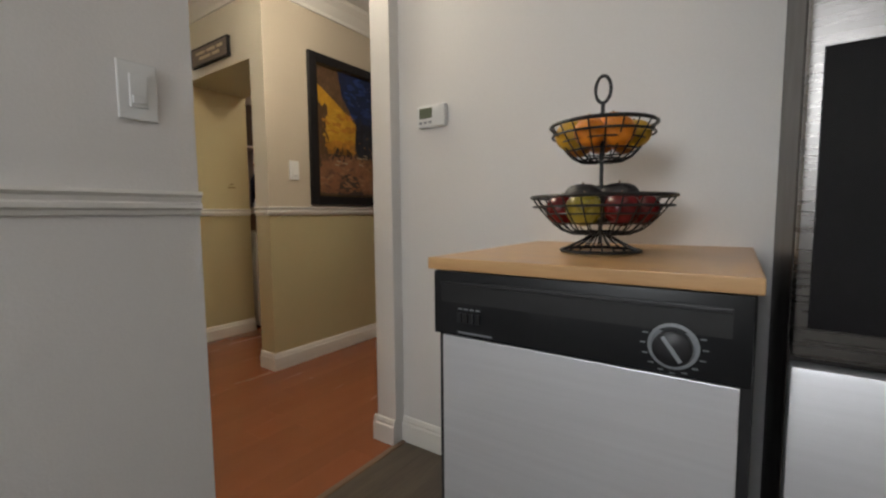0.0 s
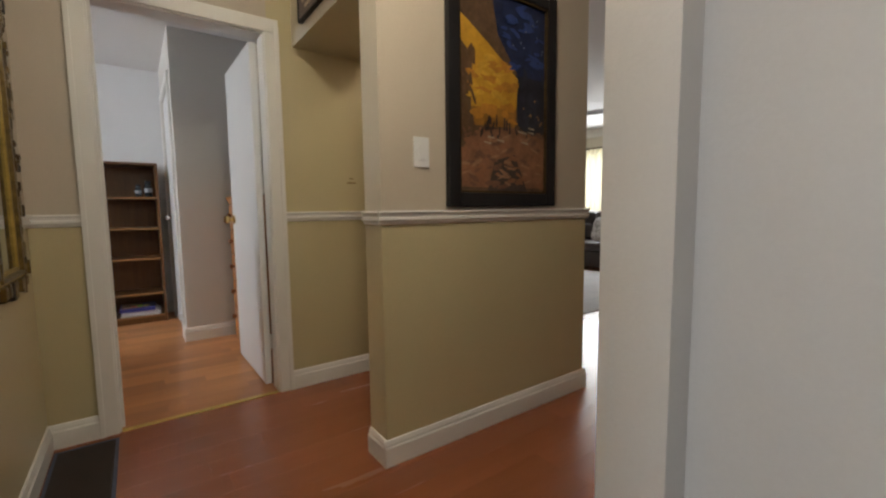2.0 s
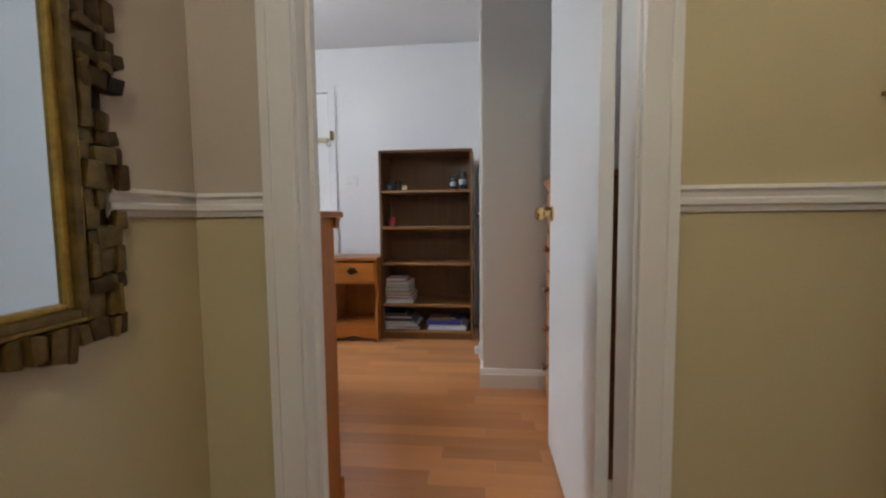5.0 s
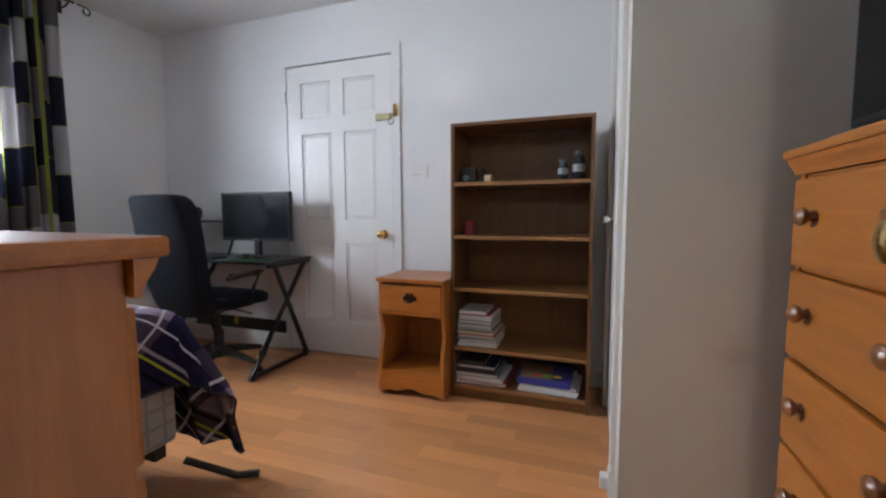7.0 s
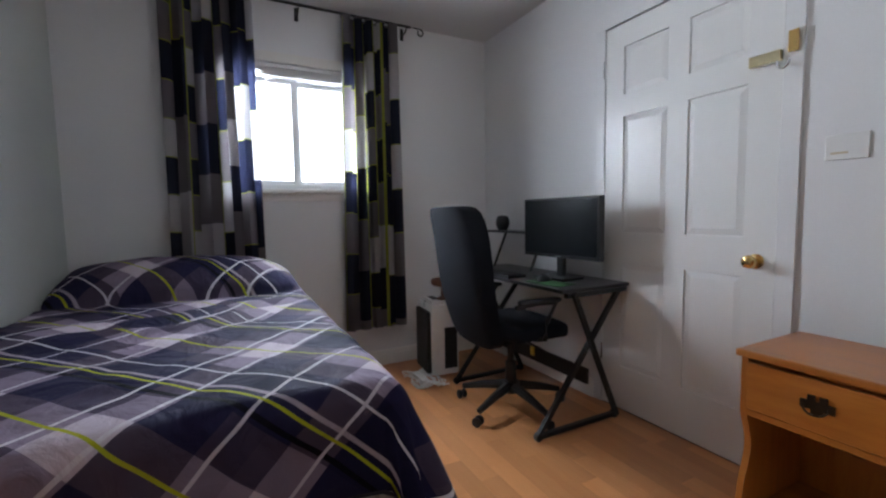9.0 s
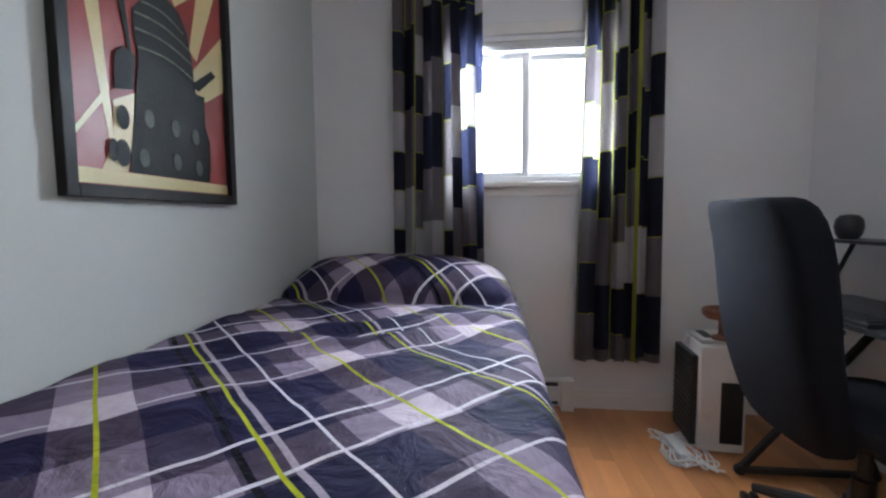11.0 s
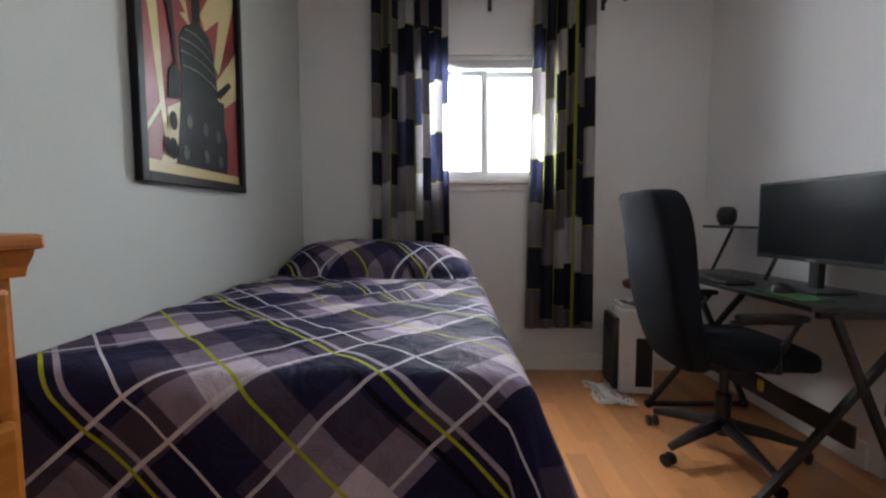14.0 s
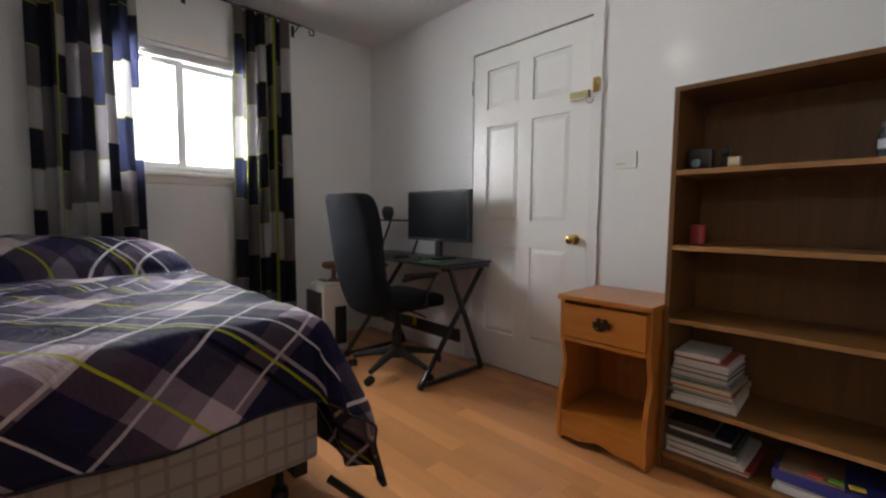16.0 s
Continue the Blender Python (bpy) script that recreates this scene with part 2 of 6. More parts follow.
def quad_wall(name, pieces, paint, mats, label):
    """A wall of boxes; paint gives each face its material's number."""
    bm = bmesh.new()
    for p in pieces:
        box(bm, *p)
    bmesh.ops.recalc_face_normals(bm, faces=bm.faces)
    for f in bm.faces:
        f.material_index = paint(f.calc_center_median(), f.normal)
    return solid(name, bm, mats, label, kind="structure")

# ---- large structure ----
CEIL, RAIL = 2.40, 0.99
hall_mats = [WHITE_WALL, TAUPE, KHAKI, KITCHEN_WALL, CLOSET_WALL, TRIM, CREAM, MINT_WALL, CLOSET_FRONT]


def paint_door_wall(c, n):
    if n.y < -0.5:
        return 2 if (c.z < RAIL or 0.5 < c.x) else 1
    if n.x > 0.5 and c.x > 1.2:
        return 2
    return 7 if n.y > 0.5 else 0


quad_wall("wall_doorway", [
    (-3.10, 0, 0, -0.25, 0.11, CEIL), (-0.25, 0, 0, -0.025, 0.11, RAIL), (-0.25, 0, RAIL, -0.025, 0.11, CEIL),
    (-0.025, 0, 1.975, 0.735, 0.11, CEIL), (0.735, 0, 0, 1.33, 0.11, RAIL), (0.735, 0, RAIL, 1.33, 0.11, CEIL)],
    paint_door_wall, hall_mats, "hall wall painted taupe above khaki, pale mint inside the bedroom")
quad_wall("wall_mirror", [(-0.36, -2.16, 0, -0.25, 0, RAIL), (-0.36, -2.16, RAIL, -0.25, 0, CEIL)],
          lambda c, n: (2 if c.z < RAIL else 1) if n.x > 0.5 else 3, hall_mats, "taupe over khaki hall wall behind the mirror")
quad_wall("wall_kitchen", [(-3.1, -2.27, 0, -0.15, -2.16, CEIL)], lambda c, n: 3 if n.y < 0 or n.x > 0.5 else 1, hall_mats, "off-white kitchen wall with a chair rail")
quad_wall("wall_thermostat", [(0.69, -4.70, 0, 0.81, -2.17, CEIL), (0.635, -2.17, 0, 0.81, -2.07, CEIL)], lambda c, n: 3, hall_mats, "off-white kitchen wall that ends in a narrow pilaster")
quad_wall("wall_painting", [(0.865, -0.985, 0, 2.12, -0.845, RAIL), (0.865, -0.985, RAIL, 2.12, -0.845, CEIL)],
          lambda c, n: 2 if c.z < RAIL else (6 if n.x < -0.5 else 1), hall_mats, "short hall wall, taupe above a khaki dado")
quad_wall("wall_closet_header", [(0.865, -0.845, 1.905, 1.33, 0, CEIL)], lambda c, n: 6 if n.x < -0.5 else 2, hall_mats, "lowered header over the closet passage")
quad_wall("wall_closet", [(1.23, 0.11, 0, 1.33, 1.43, CEIL), (2.02, -0.845, 0, 2.12, 3.1, CEIL), (1.33, 1.3, 0, 2.02, 1.43, CEIL)],
          lambda c, n: 0 if n.x < -0.5 and c.x < 1.3 else (6 if n.x > 0.5 and c.x > 2.1 else 4), hall_mats, "pale walls of the walk-in closet")
# bedroom shell
quad_wall("wall_back", [(-3.10, 2.72, 0, -1.785, 2.84, CEIL), (-1.785, 2.72, 2.04, -0.93, 2.84, CEIL), (-0.93, 2.72, 0, 1.43, 2.84, CEIL), (-1.785, 2.80, 0, -0.93, 2.84, 2.04)], lambda c, n: 0, hall_mats, "white bedroom wall with a semi-gloss sheen")
quad_wall("wall_window", [(-3.10, 0.11, 0, -2.97, 0.92, CEIL), (-3.10, 1.68, 0, -2.97, 2.72, CEIL), (-3.10, 0.92, 0, -2.97, 1.68, 1.25), (-3.10, 0.92, 2.03, -2.97, 1.68, CEIL)],
          lambda c, n: 0, hall_mats, "white bedroom wall around the window")
quad_wall("wall_built_in", [(0.39, 1.43, 0, 1.33, 1.53, CEIL), (0.39, 1.53, 0, 0.49, 1.63, CEIL), (0.39, 1.63, 2.05, 0.49, 2.45, CEIL), (0.39, 2.45, 0, 0.49, 2.72, CEIL)],
          lambda c, n: 8, hall_mats, "off-white wall around the built-in closet")
# kitchen and living shell
quad_wall("wall_kitchen_window", [(-3.1, -5.0, 0, -3.0, -2.27, 1.0), (-3.1, -5.0, 2.1, -3.0, -2.27, CEIL), (-3.1, -5.0, 1.0, -3.0, -3.35, 2.1), (-3.1, -2.55, 1.0, -3.0, -2.27, 2.1)],
          lambda c, n: 3, hall_mats, "off-white kitchen wall around a window")
quad_wall("wall_kitchen_south", [(-3.1, -5.1, 0, 0.81, -4.70, CEIL)], lambda c, n: 3, hall_mats, "off-white kitchen wall")
quad_wall("wall_living_east", [(6.9, -4.7, 0, 7.02, 0.22, CEIL), (6.9, 2.7, 0, 7.02, 3.1, CEIL), (6.9, 0.22, 0, 7.02, 2.7, 0.92), (6.9, 0.22, 2.02, 7.02, 2.7, CEIL)],
          lambda c, n: 6, hall_mats, "cream living room wall around a wide window")
quad_wall("wall_living_north", [(2.0, 3.1, 0, 7.02, 3.2, CEIL)], lambda c, n: 6, hall_mats, "cream living room wall")
quad_wall("wall_living_south", [(0.81, -4.8, 0, 7.02, -4.7, CEIL)], lambda c, n: 6, hall_mats, "cream living room wall")
solid("ceiling", boxes((-3.1, -5.1, CEIL, 7.02, 3.2, CEIL + 0.1)), CEILING, "matt off-white ceiling", kind="structure")
solid("floor", boxes((-3.1, -5.1, -0.12, 7.02, 3.2, -0.012)), LAM_JOINT, "dark underlay between the planks", kind="structure")


# ---- trim ----
BASE = [(0, 0), (0.016, 0), (0.016, 0.075), (0.011, 0.082), (0.011, 0.090), (0.006, 0.104), (0, 0.106)]
CHAIR = [(0, 0.960), (0.007, 0.962), (0.010, 0.972), (0.016, 0.976), (0.016, 0.986), (0.010, 0.990), (0.012, 1.000), (0.020, 1.006), (0.018, 1.014), (0, 1.014)]
CROWN = [(0, CEIL - 0.125), (0.012, CEIL - 0.125), (0.018, CEIL - 0.105), (0.05, CEIL - 0.055), (0.085, CEIL - 0.022), (0.092, CEIL - 0.001), (0, CEIL - 0.001)]


def trim(name, outline, runs, label):
    """One run of trim for each wall: from, to, and the way it stands out."""
    for a, b, out in runs:
        bm = bmesh.new()
        profile_run(bm, outline, (*a, 0), (*b, 0), (*out, 0))
        solid(name, bm, TRIM, label, kind="structure", smooth=False)


trim("baseboard", BASE, [
    ((-0.25, 0), (-0.077, 0), (0, -1)), ((0.79, 0), (1.33, 0), (0, -1)), ((-0.25, -2.16), (-0.25, 0), (1, 0)),
    ((0.849, -0.985), (2.135, -0.985), (0, -1)), ((0.865, -0.985), (0.865, -0.845), (-1, 0)), ((2.12, -0.985), (2.12, 3.1), (1, 0)),
    ((-3.0, -2.27), (-0.15, -2.27), (0, -1)), ((0.69, -3.36), (0.69, -2.17), (-1, 0)), ((0.635, -2.17), (0.635, -2.055), (-1, 0)), ((0.62, -2.07), (0.81, -2.07), (0, 1)),
    ((-2.97, 2.72), (-1.83, 2.72), (0, -1)), ((-0.89, 2.72), (0.39, 2.72), (0, -1)), ((0.375, 1.43), (1.23, 1.43), (0, -1)),
    ((-2.97, 1.56), (-2.97, 2.70), (1, 0)), ((-2.95, 0.11), (-0.09, 0.11), (0, 1)), ((0.39, 1.43), (0.39, 1.555), (-1, 0)),
    ((1.23, 0.11), (1.23, 1.41), (-1, 0)), ((6.9, -4.7), (6.9, 3.1), (-1, 0))],
    "white moulded baseboard along the wall")
trim("chair_rail", CHAIR, [
    ((-0.25, 0), (-0.077, 0), (0, -1)), ((0.79, 0), (1.33, 0), (0, -1)), ((-0.25, -2.16), (-0.25, -0.69), (1, 0)), ((-0.25, -0.235), (-0.25, 0), (1, 0)),
    ((0.847, -0.985), (2.138, -0.985), (0, -1)), ((0.865, -0.985), (0.865, -0.845), (-1, 0)), ((2.12, -0.985), (2.12, -0.82), (1, 0)), ((-3.0, -2.27), (-0.15, -2.27), (0, -1))],
    "white moulded chair rail at waist height")
trim("crown_moulding", CROWN, [
    ((-0.25, 0), (0.86, 0), (0, -1)), ((-0.25, -2.16), (-0.25, 0), (1, 0)), ((0.865, -0.985), (0.865, 0), (-1, 0)), ((0.775, -0.985), (2.21, -0.985), (0, -1)),
    ((6.9, -4.7), (6.9, 3.1), (-1, 0)), ((2.12, -0.985), (2.12, 3.1), (1, 0))], "white crown moulding under the ceiling")


def casing(name, bm_rows, label, bevel=0.004):
    solid(name, boxes(*bm_rows, bevel=bevel), TRIM, label, kind="structure")


# hall doorway: jambs, stop and casing on both faces
casing("door_frame", [(-0.024, 0.001, 0, 0.0, 0.109, 1.945), (0.71, 0.001, 0, 0.734, 0.109, 1.945), (-0.024, 0.001, 1.945, 0.734, 0.109, 1.974),
                      (0.0, 0.05, 0, 0.012, 0.075, 1.945)], "white painted door frame", 0.002)
for y0, y1 in ((-0.017, 0.0), (0.11, 0.125)):
    bm = boxes((-0.077, y0, 0, -0.006, y1, 1.952), (0.716, y0, 0, 0.79, y1, 1.952), (-0.077, y0, 1.952, 0.79, y1, 2.022), bevel=0.005)
    for x0, x1 in ((-0.077, -0.057), (0.768, 0.79)):
        box(bm, x0, y0 - (0.006 if y0 < 0 else 0), 0, x1, y1 + (0.006 if y0 > 0 else 0), 1.99, 0.003)
    solid("door_casing", bm, TRIM, "white moulded casing round the bedroom doorway", kind="structure")
# back door casing and built-in closet casing
bm = boxes((-1.835, 2.712, 0, -1.772, 2.72, 2.035), (-0.944, 2.708, 0, -0.882, 2.72, 2.035), (-1.835, 2.712, 2.035, -0.882, 2.72, 2.095), bevel=0.003)
solid("door_casing", bm, WHITE_WALL, "white casing round the panelled door", kind="structure")
bm = boxes((0.373, 1.555, 0.0, 0.39, 1.625, 2.05), (0.373, 2.455, 0, 0.39, 2.52, 2.05), (0.373, 1.555, 2.05, 0.39, 2.52, 2.115), bevel=0.004)
solid("door_casing", bm, TRIM, "white casing round the built-in closet", kind="structure")
solid("threshold", boxes((0.002, -0.006, -0.004, 0.708, 0.022, 0.005), bevel=0.002), YELLOW_STRIP, "narrow yellowed brass threshold strip", kind="structure")

# ---- doors and window ----
def knob(parent, place, axis, material, r=0.027, sign=-1):
    bm = bmesh.new()
    prof = [(0.030, 0), (0.030, 0.006), (0.012, 0.010), (0.012, 0.03), (r * 0.8, 0.036), (r, 0.048), (r * 0.9, 0.06), (r * 0.4, 0.066)]
    lathe(bm, [(a, sign * h) for a, h in prof], 18, place, axis)
    return part("door_knob", bm, material, parent, "round polished knob", True)


leaf = thing("door_1", (0.706, 0.128, 0), "plain white bedroom door standing open", "door", rz=90.7, kind="structure")
part("door_leaf", boxes((0.0, 0.0, 0.012, 0.695, 0.035, 1.938), bevel=0.003), DOOR_WHITE, leaf)
knob(leaf, (0.635, 0.035, 0.965), "Y", BRASS, sign=1)
knob(leaf, (0.635, 0.0, 0.965), "Y", BRASS, sign=-1)
for z in (0.22, 1.72):
    bm = bmesh.new()
    tube(bm, [(-0.004, -0.004, z), (-0.004, -0.004, z + 0.085)], 0.006, 8)
    part("hinge", bm, TRIM, leaf, "hinge painted over white")


def panelled_door(name, x0, x1, z1, y, label):
    """A six-panel door in the plane y, that faces -y."""
    d = thing(name, (x0, y, 0), label, "door", kind="structure")
    w = x1 - x0
    part("slab", boxes((0, 0.010, 0.008, w, 0.038, z1)), DOOR_WHITE, d)
    s, m = 0.115, 0.10
    cols = [(s, (w - m) / 2), ((w + m) / 2, w - s)]
    rows = [(0.24, 0.80), (0.96, 1.56), (1.67, z1 - 0.115)]
    bm = boxes((0, 0, 0.008, s, 0.010, z1), (w - s, 0, 0.008, w, 0.010, z1))
    zs = [0.008] + [z for r in rows for z in r] + [z1]
    for a, b in zip(zs[::2], zs[1::2]):
        box(bm, s, 0, a, w - s, 0.010, b)
    for a, b in rows:
        box(bm, cols[0][1], 0, a, cols[1][0], 0.010, b)
    part("rails_and_stiles", bm, DOOR_WHITE, d)
    for a, b in rows:
        for c0, c1 in cols:
            bm = bmesh.new()
            g = 0.030
            o = [bm.verts.new((x, 0.0095, z)) for x, z in ((c0 + 0.004, a + 0.004), (c1 - 0.004, a + 0.004), (c1 - 0.004, b - 0.004), (c0 + 0.004, b - 0.004))]
            i = [bm.verts.new((x, 0.002, z)) for x, z in ((c0 + g, a + g), (c1 - g, a + g), (c1 - g, b - g), (c0 + g, b - g))]
            bm.faces.new(i)
            for k in range(4):
                bm.faces.new((o[k], o[(k + 1) % 4], i[(k + 1) % 4], i[k]))
            part("panel", bm, DOOR_WHITE, d)
    return d


back_door = panelled_door("door_2", -1.768, -0.948, 2.026, 2.716, "closed white six-panel door with a brass knob")
knob(back_door, (0.755, 0.0, 0.865), "Y", BRASS)
for z in (0.25, 1.78):
    bm = bmesh.new()
    tube(bm, [(-0.004, -0.006, z), (-0.004, -0.006, z + 0.09)], 0.006, 8)
    part("hinge", bm, CHROME, back_door)
hasp = thing("padlock_hasp", (-0.98, 2.704, 1.63), "brass hasp with a padlock across the door edge", "lock")
part("plate", boxes((-0.075, -0.012, -0.018, 0.03, 0.010, 0.022), bevel=0.003), mat("pale_brass", (0.62, 0.55, 0.34), 0.3, metal=0.9, bump=0.03), hasp)
part("staple_plate", boxes((0.055, -0.014, 0.0, 0.085, -0.002, 0.075), bevel=0.003), BRASS, hasp)
bm = bmesh.new()
tube(bm, [(0.0 + 0.02 * math.cos(a) + 0.045, -0.02, -0.022 + 0.032 * math.sin(a)) for a in [math.pi * k / 8 + math.pi for k in range(9)]], 0.004, 6)
part("shackle", bm, CHROME, hasp, "thin steel shackle")

closet_door = thing("door_3", (0.393, 1.63, 0), "white built-in closet door with a small chrome knob", "door", kind="structure")
part("door_leaf", boxes((0.004, 0.003, 0.01, 0.036, 0.817, 2.045), bevel=0.002), DOOR_WHITE, closet_door)
bm = bmesh.new()
lathe(bm, [(0.014, 0.002), (0.008, -0.012), (0.012, -0.024), (0.021, -0.032), (0.021, -0.042), (0.010, -0.05)], 16, (0.0, 0.72, 0.97), "X")
part("door_knob", bm, CHROME, closet_door, "small round chrome knob", True)

GLASS = bpy.data.materials.new("window_glass")
GLASS.use_nodes = True
gb = GLASS.node_tree.nodes["Principled BSDF"]
gb.inputs["Transmission Weight"].default_value, gb.inputs["Roughness"].default_value, gb.inputs["IOR"].default_value = 1.0, 0.0, 1.45
VINYL = mat("white_vinyl", (0.80, 0.80, 0.80), 0.35, vary=0.02, bump=0.02)
win = thing("window_1", (-2.97, 1.30, 1.25), "white vinyl sliding window, blown out with daylight", "window", kind="structure")
part("window_frame", boxes((-0.12, -0.378, 0.0, -0.03, -0.343, 0.776), (-0.12, 0.343, 0, -0.03, 0.378, 0.776), (-0.12, -0.343, 0.0, -0.03, 0.343, 0.035), (-0.12, -0.343, 0.70, -0.03, 0.343, 0.776), bevel=0.003), VINYL, win)
part("sash", boxes((-0.085, -0.343, 0.036, -0.055, -0.315, 0.699), (-0.085, -0.026, 0.036, -0.05, 0.012, 0.699), (-0.085, -0.315, 0.036, -0.055, -0.026, 0.062), (-0.085, -0.315, 0.672, -0.055, -0.026, 0.699), bevel=0.003), VINYL, win)
part("sash", boxes((-0.112, 0.315, 0.036, -0.09, 0.343, 0.699), (-0.112, 0.014, 0.036, -0.09, 0.03, 0.699), (-0.112, 0.03, 0.036, -0.09, 0.315, 0.062), (-0.112, 0.03, 0.672, -0.09, 0.315, 0.699), bevel=0.003), VINYL, win)
for a, b, x in ((-0.315, -0.026, -0.07), (0.03, 0.315, -0.10)):
    pane = part("pane", boxes((x - 0.003, a, 0.062, x, b, 0.672)), GLASS, win)
    pane.visible_shadow = False
part("latch", boxes((-0.05, -0.016, 0.40, -0.038, 0.0, 0.47), bevel=0.003), VINYL, win)
part("window_sill", boxes((-0.03, -0.42, -0.028, 0.035, 0.42, 0.0), bevel=0.006), TRIM, win)
part("apron", boxes((0.0, -0.40, -0.075, 0.012, 0.40, -0.028), bevel=0.003), TRIM, win)
part("casing", boxes((0.0, -0.44, 0.0, 0.014, -0.381, 0.778), (0, 0.381, 0, 0.014, 0.44, 0.778), (0, -0.44, 0.778, 0.014, 0.44, 0.84), bevel=0.004), TRIM, win)
# Slats added for the grooves of the frame's upper rail; not a real blind.
blind = thing("window_blind", (-2.97, 1.30, 1.948), "grooved white upper rail of the window frame, built from slats", "blind")
part("head_rail", boxes((-0.026, -0.335, 0.050, 0.004, 0.335, 0.077), bevel=0.003), VINYL, blind)
for k in range(4):
    part("slat", boxes((-0.024, -0.330, 0.002 + 0.012 * k, 0.001, 0.330, 0.009 + 0.012 * k), bevel=0.002), VINYL, blind)
DAY = bpy.data.materials.new("overcast_daylight")
DAY.use_nodes = True
dn, dl = nodes_of(DAY)
em = dn.new("ShaderNodeEmission")
em.inputs[0].default_value, em.inputs[1].default_value = (0.93, 0.97, 1.0, 1), 6.0
dl.new(em.outputs[0], dn["Material Output"].inputs[0])
solid("backdrop", boxes((-4.3, -1.2, -0.5, -4.28, 3.8, 4.5)), DAY, "plain bright overcast sky outside the window", kind="structure")
solid("backdrop", boxes((8.2, -3, -0.5, 8.22, 5.5, 4.5)), DAY, "plain bright overcast sky outside the living room", kind="structure")


# ---- curtains ----
def maths(m, op, a, b=None, c=None):
    n, l = nodes_of(m)
    q = n.new("ShaderNodeMath")
    q.operation = op
    for i, v in enumerate((a, b, c)):
        if v is None:
            continue
        if isinstance(v, (int, float)):
            q.inputs[i].default_value = v
        else:
            l.new(v, q.inputs[i])
    return q.outputs[0]


def patchwork():
    """Cloth of upright oblongs, dark, grey and pale, with thin lime seams."""
    m = bpy.data.materials.new("patchwork_cloth")
    m.use_nodes = True
    n, l = nodes_of(m)
    uv = n.new("ShaderNodeUVMap")
    sep = n.new("ShaderNodeSeparateXYZ")
    l.new(uv.outputs[0], sep.inputs[0])
    sway = maths(m, "MULTIPLY", maths(m, "SINE", maths(m, "MULTIPLY", sep.outputs[0], 23.0)), 0.2)
    u = maths(m, "ADD", maths(m, "DIVIDE", sep.outputs[0], 0.094), sway)
    col = maths(m, "FLOOR", u)
    wn1 = n.new("ShaderNodeTexWhiteNoise")
    wn1.noise_dimensions = "1D"
    l.new(col, wn1.inputs["W"])
    length = maths(m, "MULTIPLY_ADD", wn1.outputs[0], 0.26, 0.20)
    v = maths(m, "ADD", maths(m, "DIVIDE", sep.outputs[1], length), maths(m, "MULTIPLY", wn1.outputs[0], 7.3))
    row = maths(m, "FLOOR", v)
    tone = maths(m, "FRACT", maths(m, "ADD", maths(m, "MULTIPLY", col, 0.382), maths(m, "MULTIPLY", row, 0.586)))
    ramp = n.new("ShaderNodeValToRGB")
    ramp.color_ramp.interpolation = "CONSTANT"
    e = ramp.color_ramp.elements
    e[0].position, e[0].color = 0.0, (0.014, 0.016, 0.034, 1)
    e[1].position, e[1].color = 0.46, (0.17, 0.15, 0.16, 1)
    q = e.new(0.75)
    q.color = (0.49, 0.47, 0.48, 1)
    l.new(tone, ramp.inputs[0])
    fu, fv = maths(m, "FRACT", u), maths(m, "FRACT", v)
    seam_u = maths(m, "LESS_THAN", fu, 0.058)
    seam_v = maths(m, "LESS_THAN", maths(m, "MULTIPLY", fv, length), 0.0055)
    wn3 = maths(m, "GREATER_THAN", maths(m, "FRACT", maths(m, "MULTIPLY", tone, 17.0)), 0.3)
    seam = maths(m, "MULTIPLY", maths(m, "MAXIMUM", seam_u, seam_v), wn3)
    mix = n.new("ShaderNodeMix")
    mix.data_type = "RGBA"
    l.new(seam, mix.inputs[0]), l.new(ramp.outputs[0], mix.inputs[6])
    mix.inputs[7].default_value = (0.34, 0.36, 0.05, 1)
    weave = n.new("ShaderNodeTexNoise")
    weave.inputs["Scale"].default_value = 260
    l.new(uv.outputs[0], weave.inputs[0])
    b = n["Principled BSDF"]
    b.inputs["Roughness"].default_value = 0.85
    bp = n.new("ShaderNodeBump")
    bp.inputs["Strength"].default_value, bp.inputs["Distance"].default_value = 0.3, 0.002
    l.new(weave.outputs[0], bp.inputs["Height"]), l.new(bp.outputs[0], b.inputs["Normal"])
    l.new(mix.outputs[2], b.inputs["Base Color"])
    tr, ms = n.new("ShaderNodeBsdfTranslucent"), n.new("ShaderNodeMixShader")
    l.new(mix.outputs[2], tr.inputs[0])
    ms.inputs[0].default_value = 0.62
    l.new(b.outputs[0], ms.inputs[1]), l.new(tr.outputs[0], ms.inputs[2]), l.new(ms.outputs[0], n["Material Output"].inputs[0])
    return m


PATCH = patchwork()


def sheet(us, vs, place, thickness=0.0):
    """A cloth mesh: place(u, v) gives the point, and (u, v) are the cloth's own metres."""
    bm = bmesh.new()
    uvl = bm.loops.layers.uv.new("UVMap")
    grid = [[bm.verts.new(place(u, v)) for v in vs] for u in us]
    for i in range(len(us) - 1):
        for j in range(len(vs) - 1):
            f = bm.faces.new((grid[i][j], grid[i + 1][j], grid[i + 1][j + 1], grid[i][j + 1]))
            f.smooth = True
            for lp, (a, b) in zip(f.loops, ((us[i], vs[j]), (us[i + 1], vs[j]), (us[i + 1], vs[j + 1]), (us[i], vs[j + 1]))):
                lp[uvl].uv = (a, b)
    return bm


def steps(a, b, k):
    return [a + (b - a) * i / k for i in range(k + 1)]


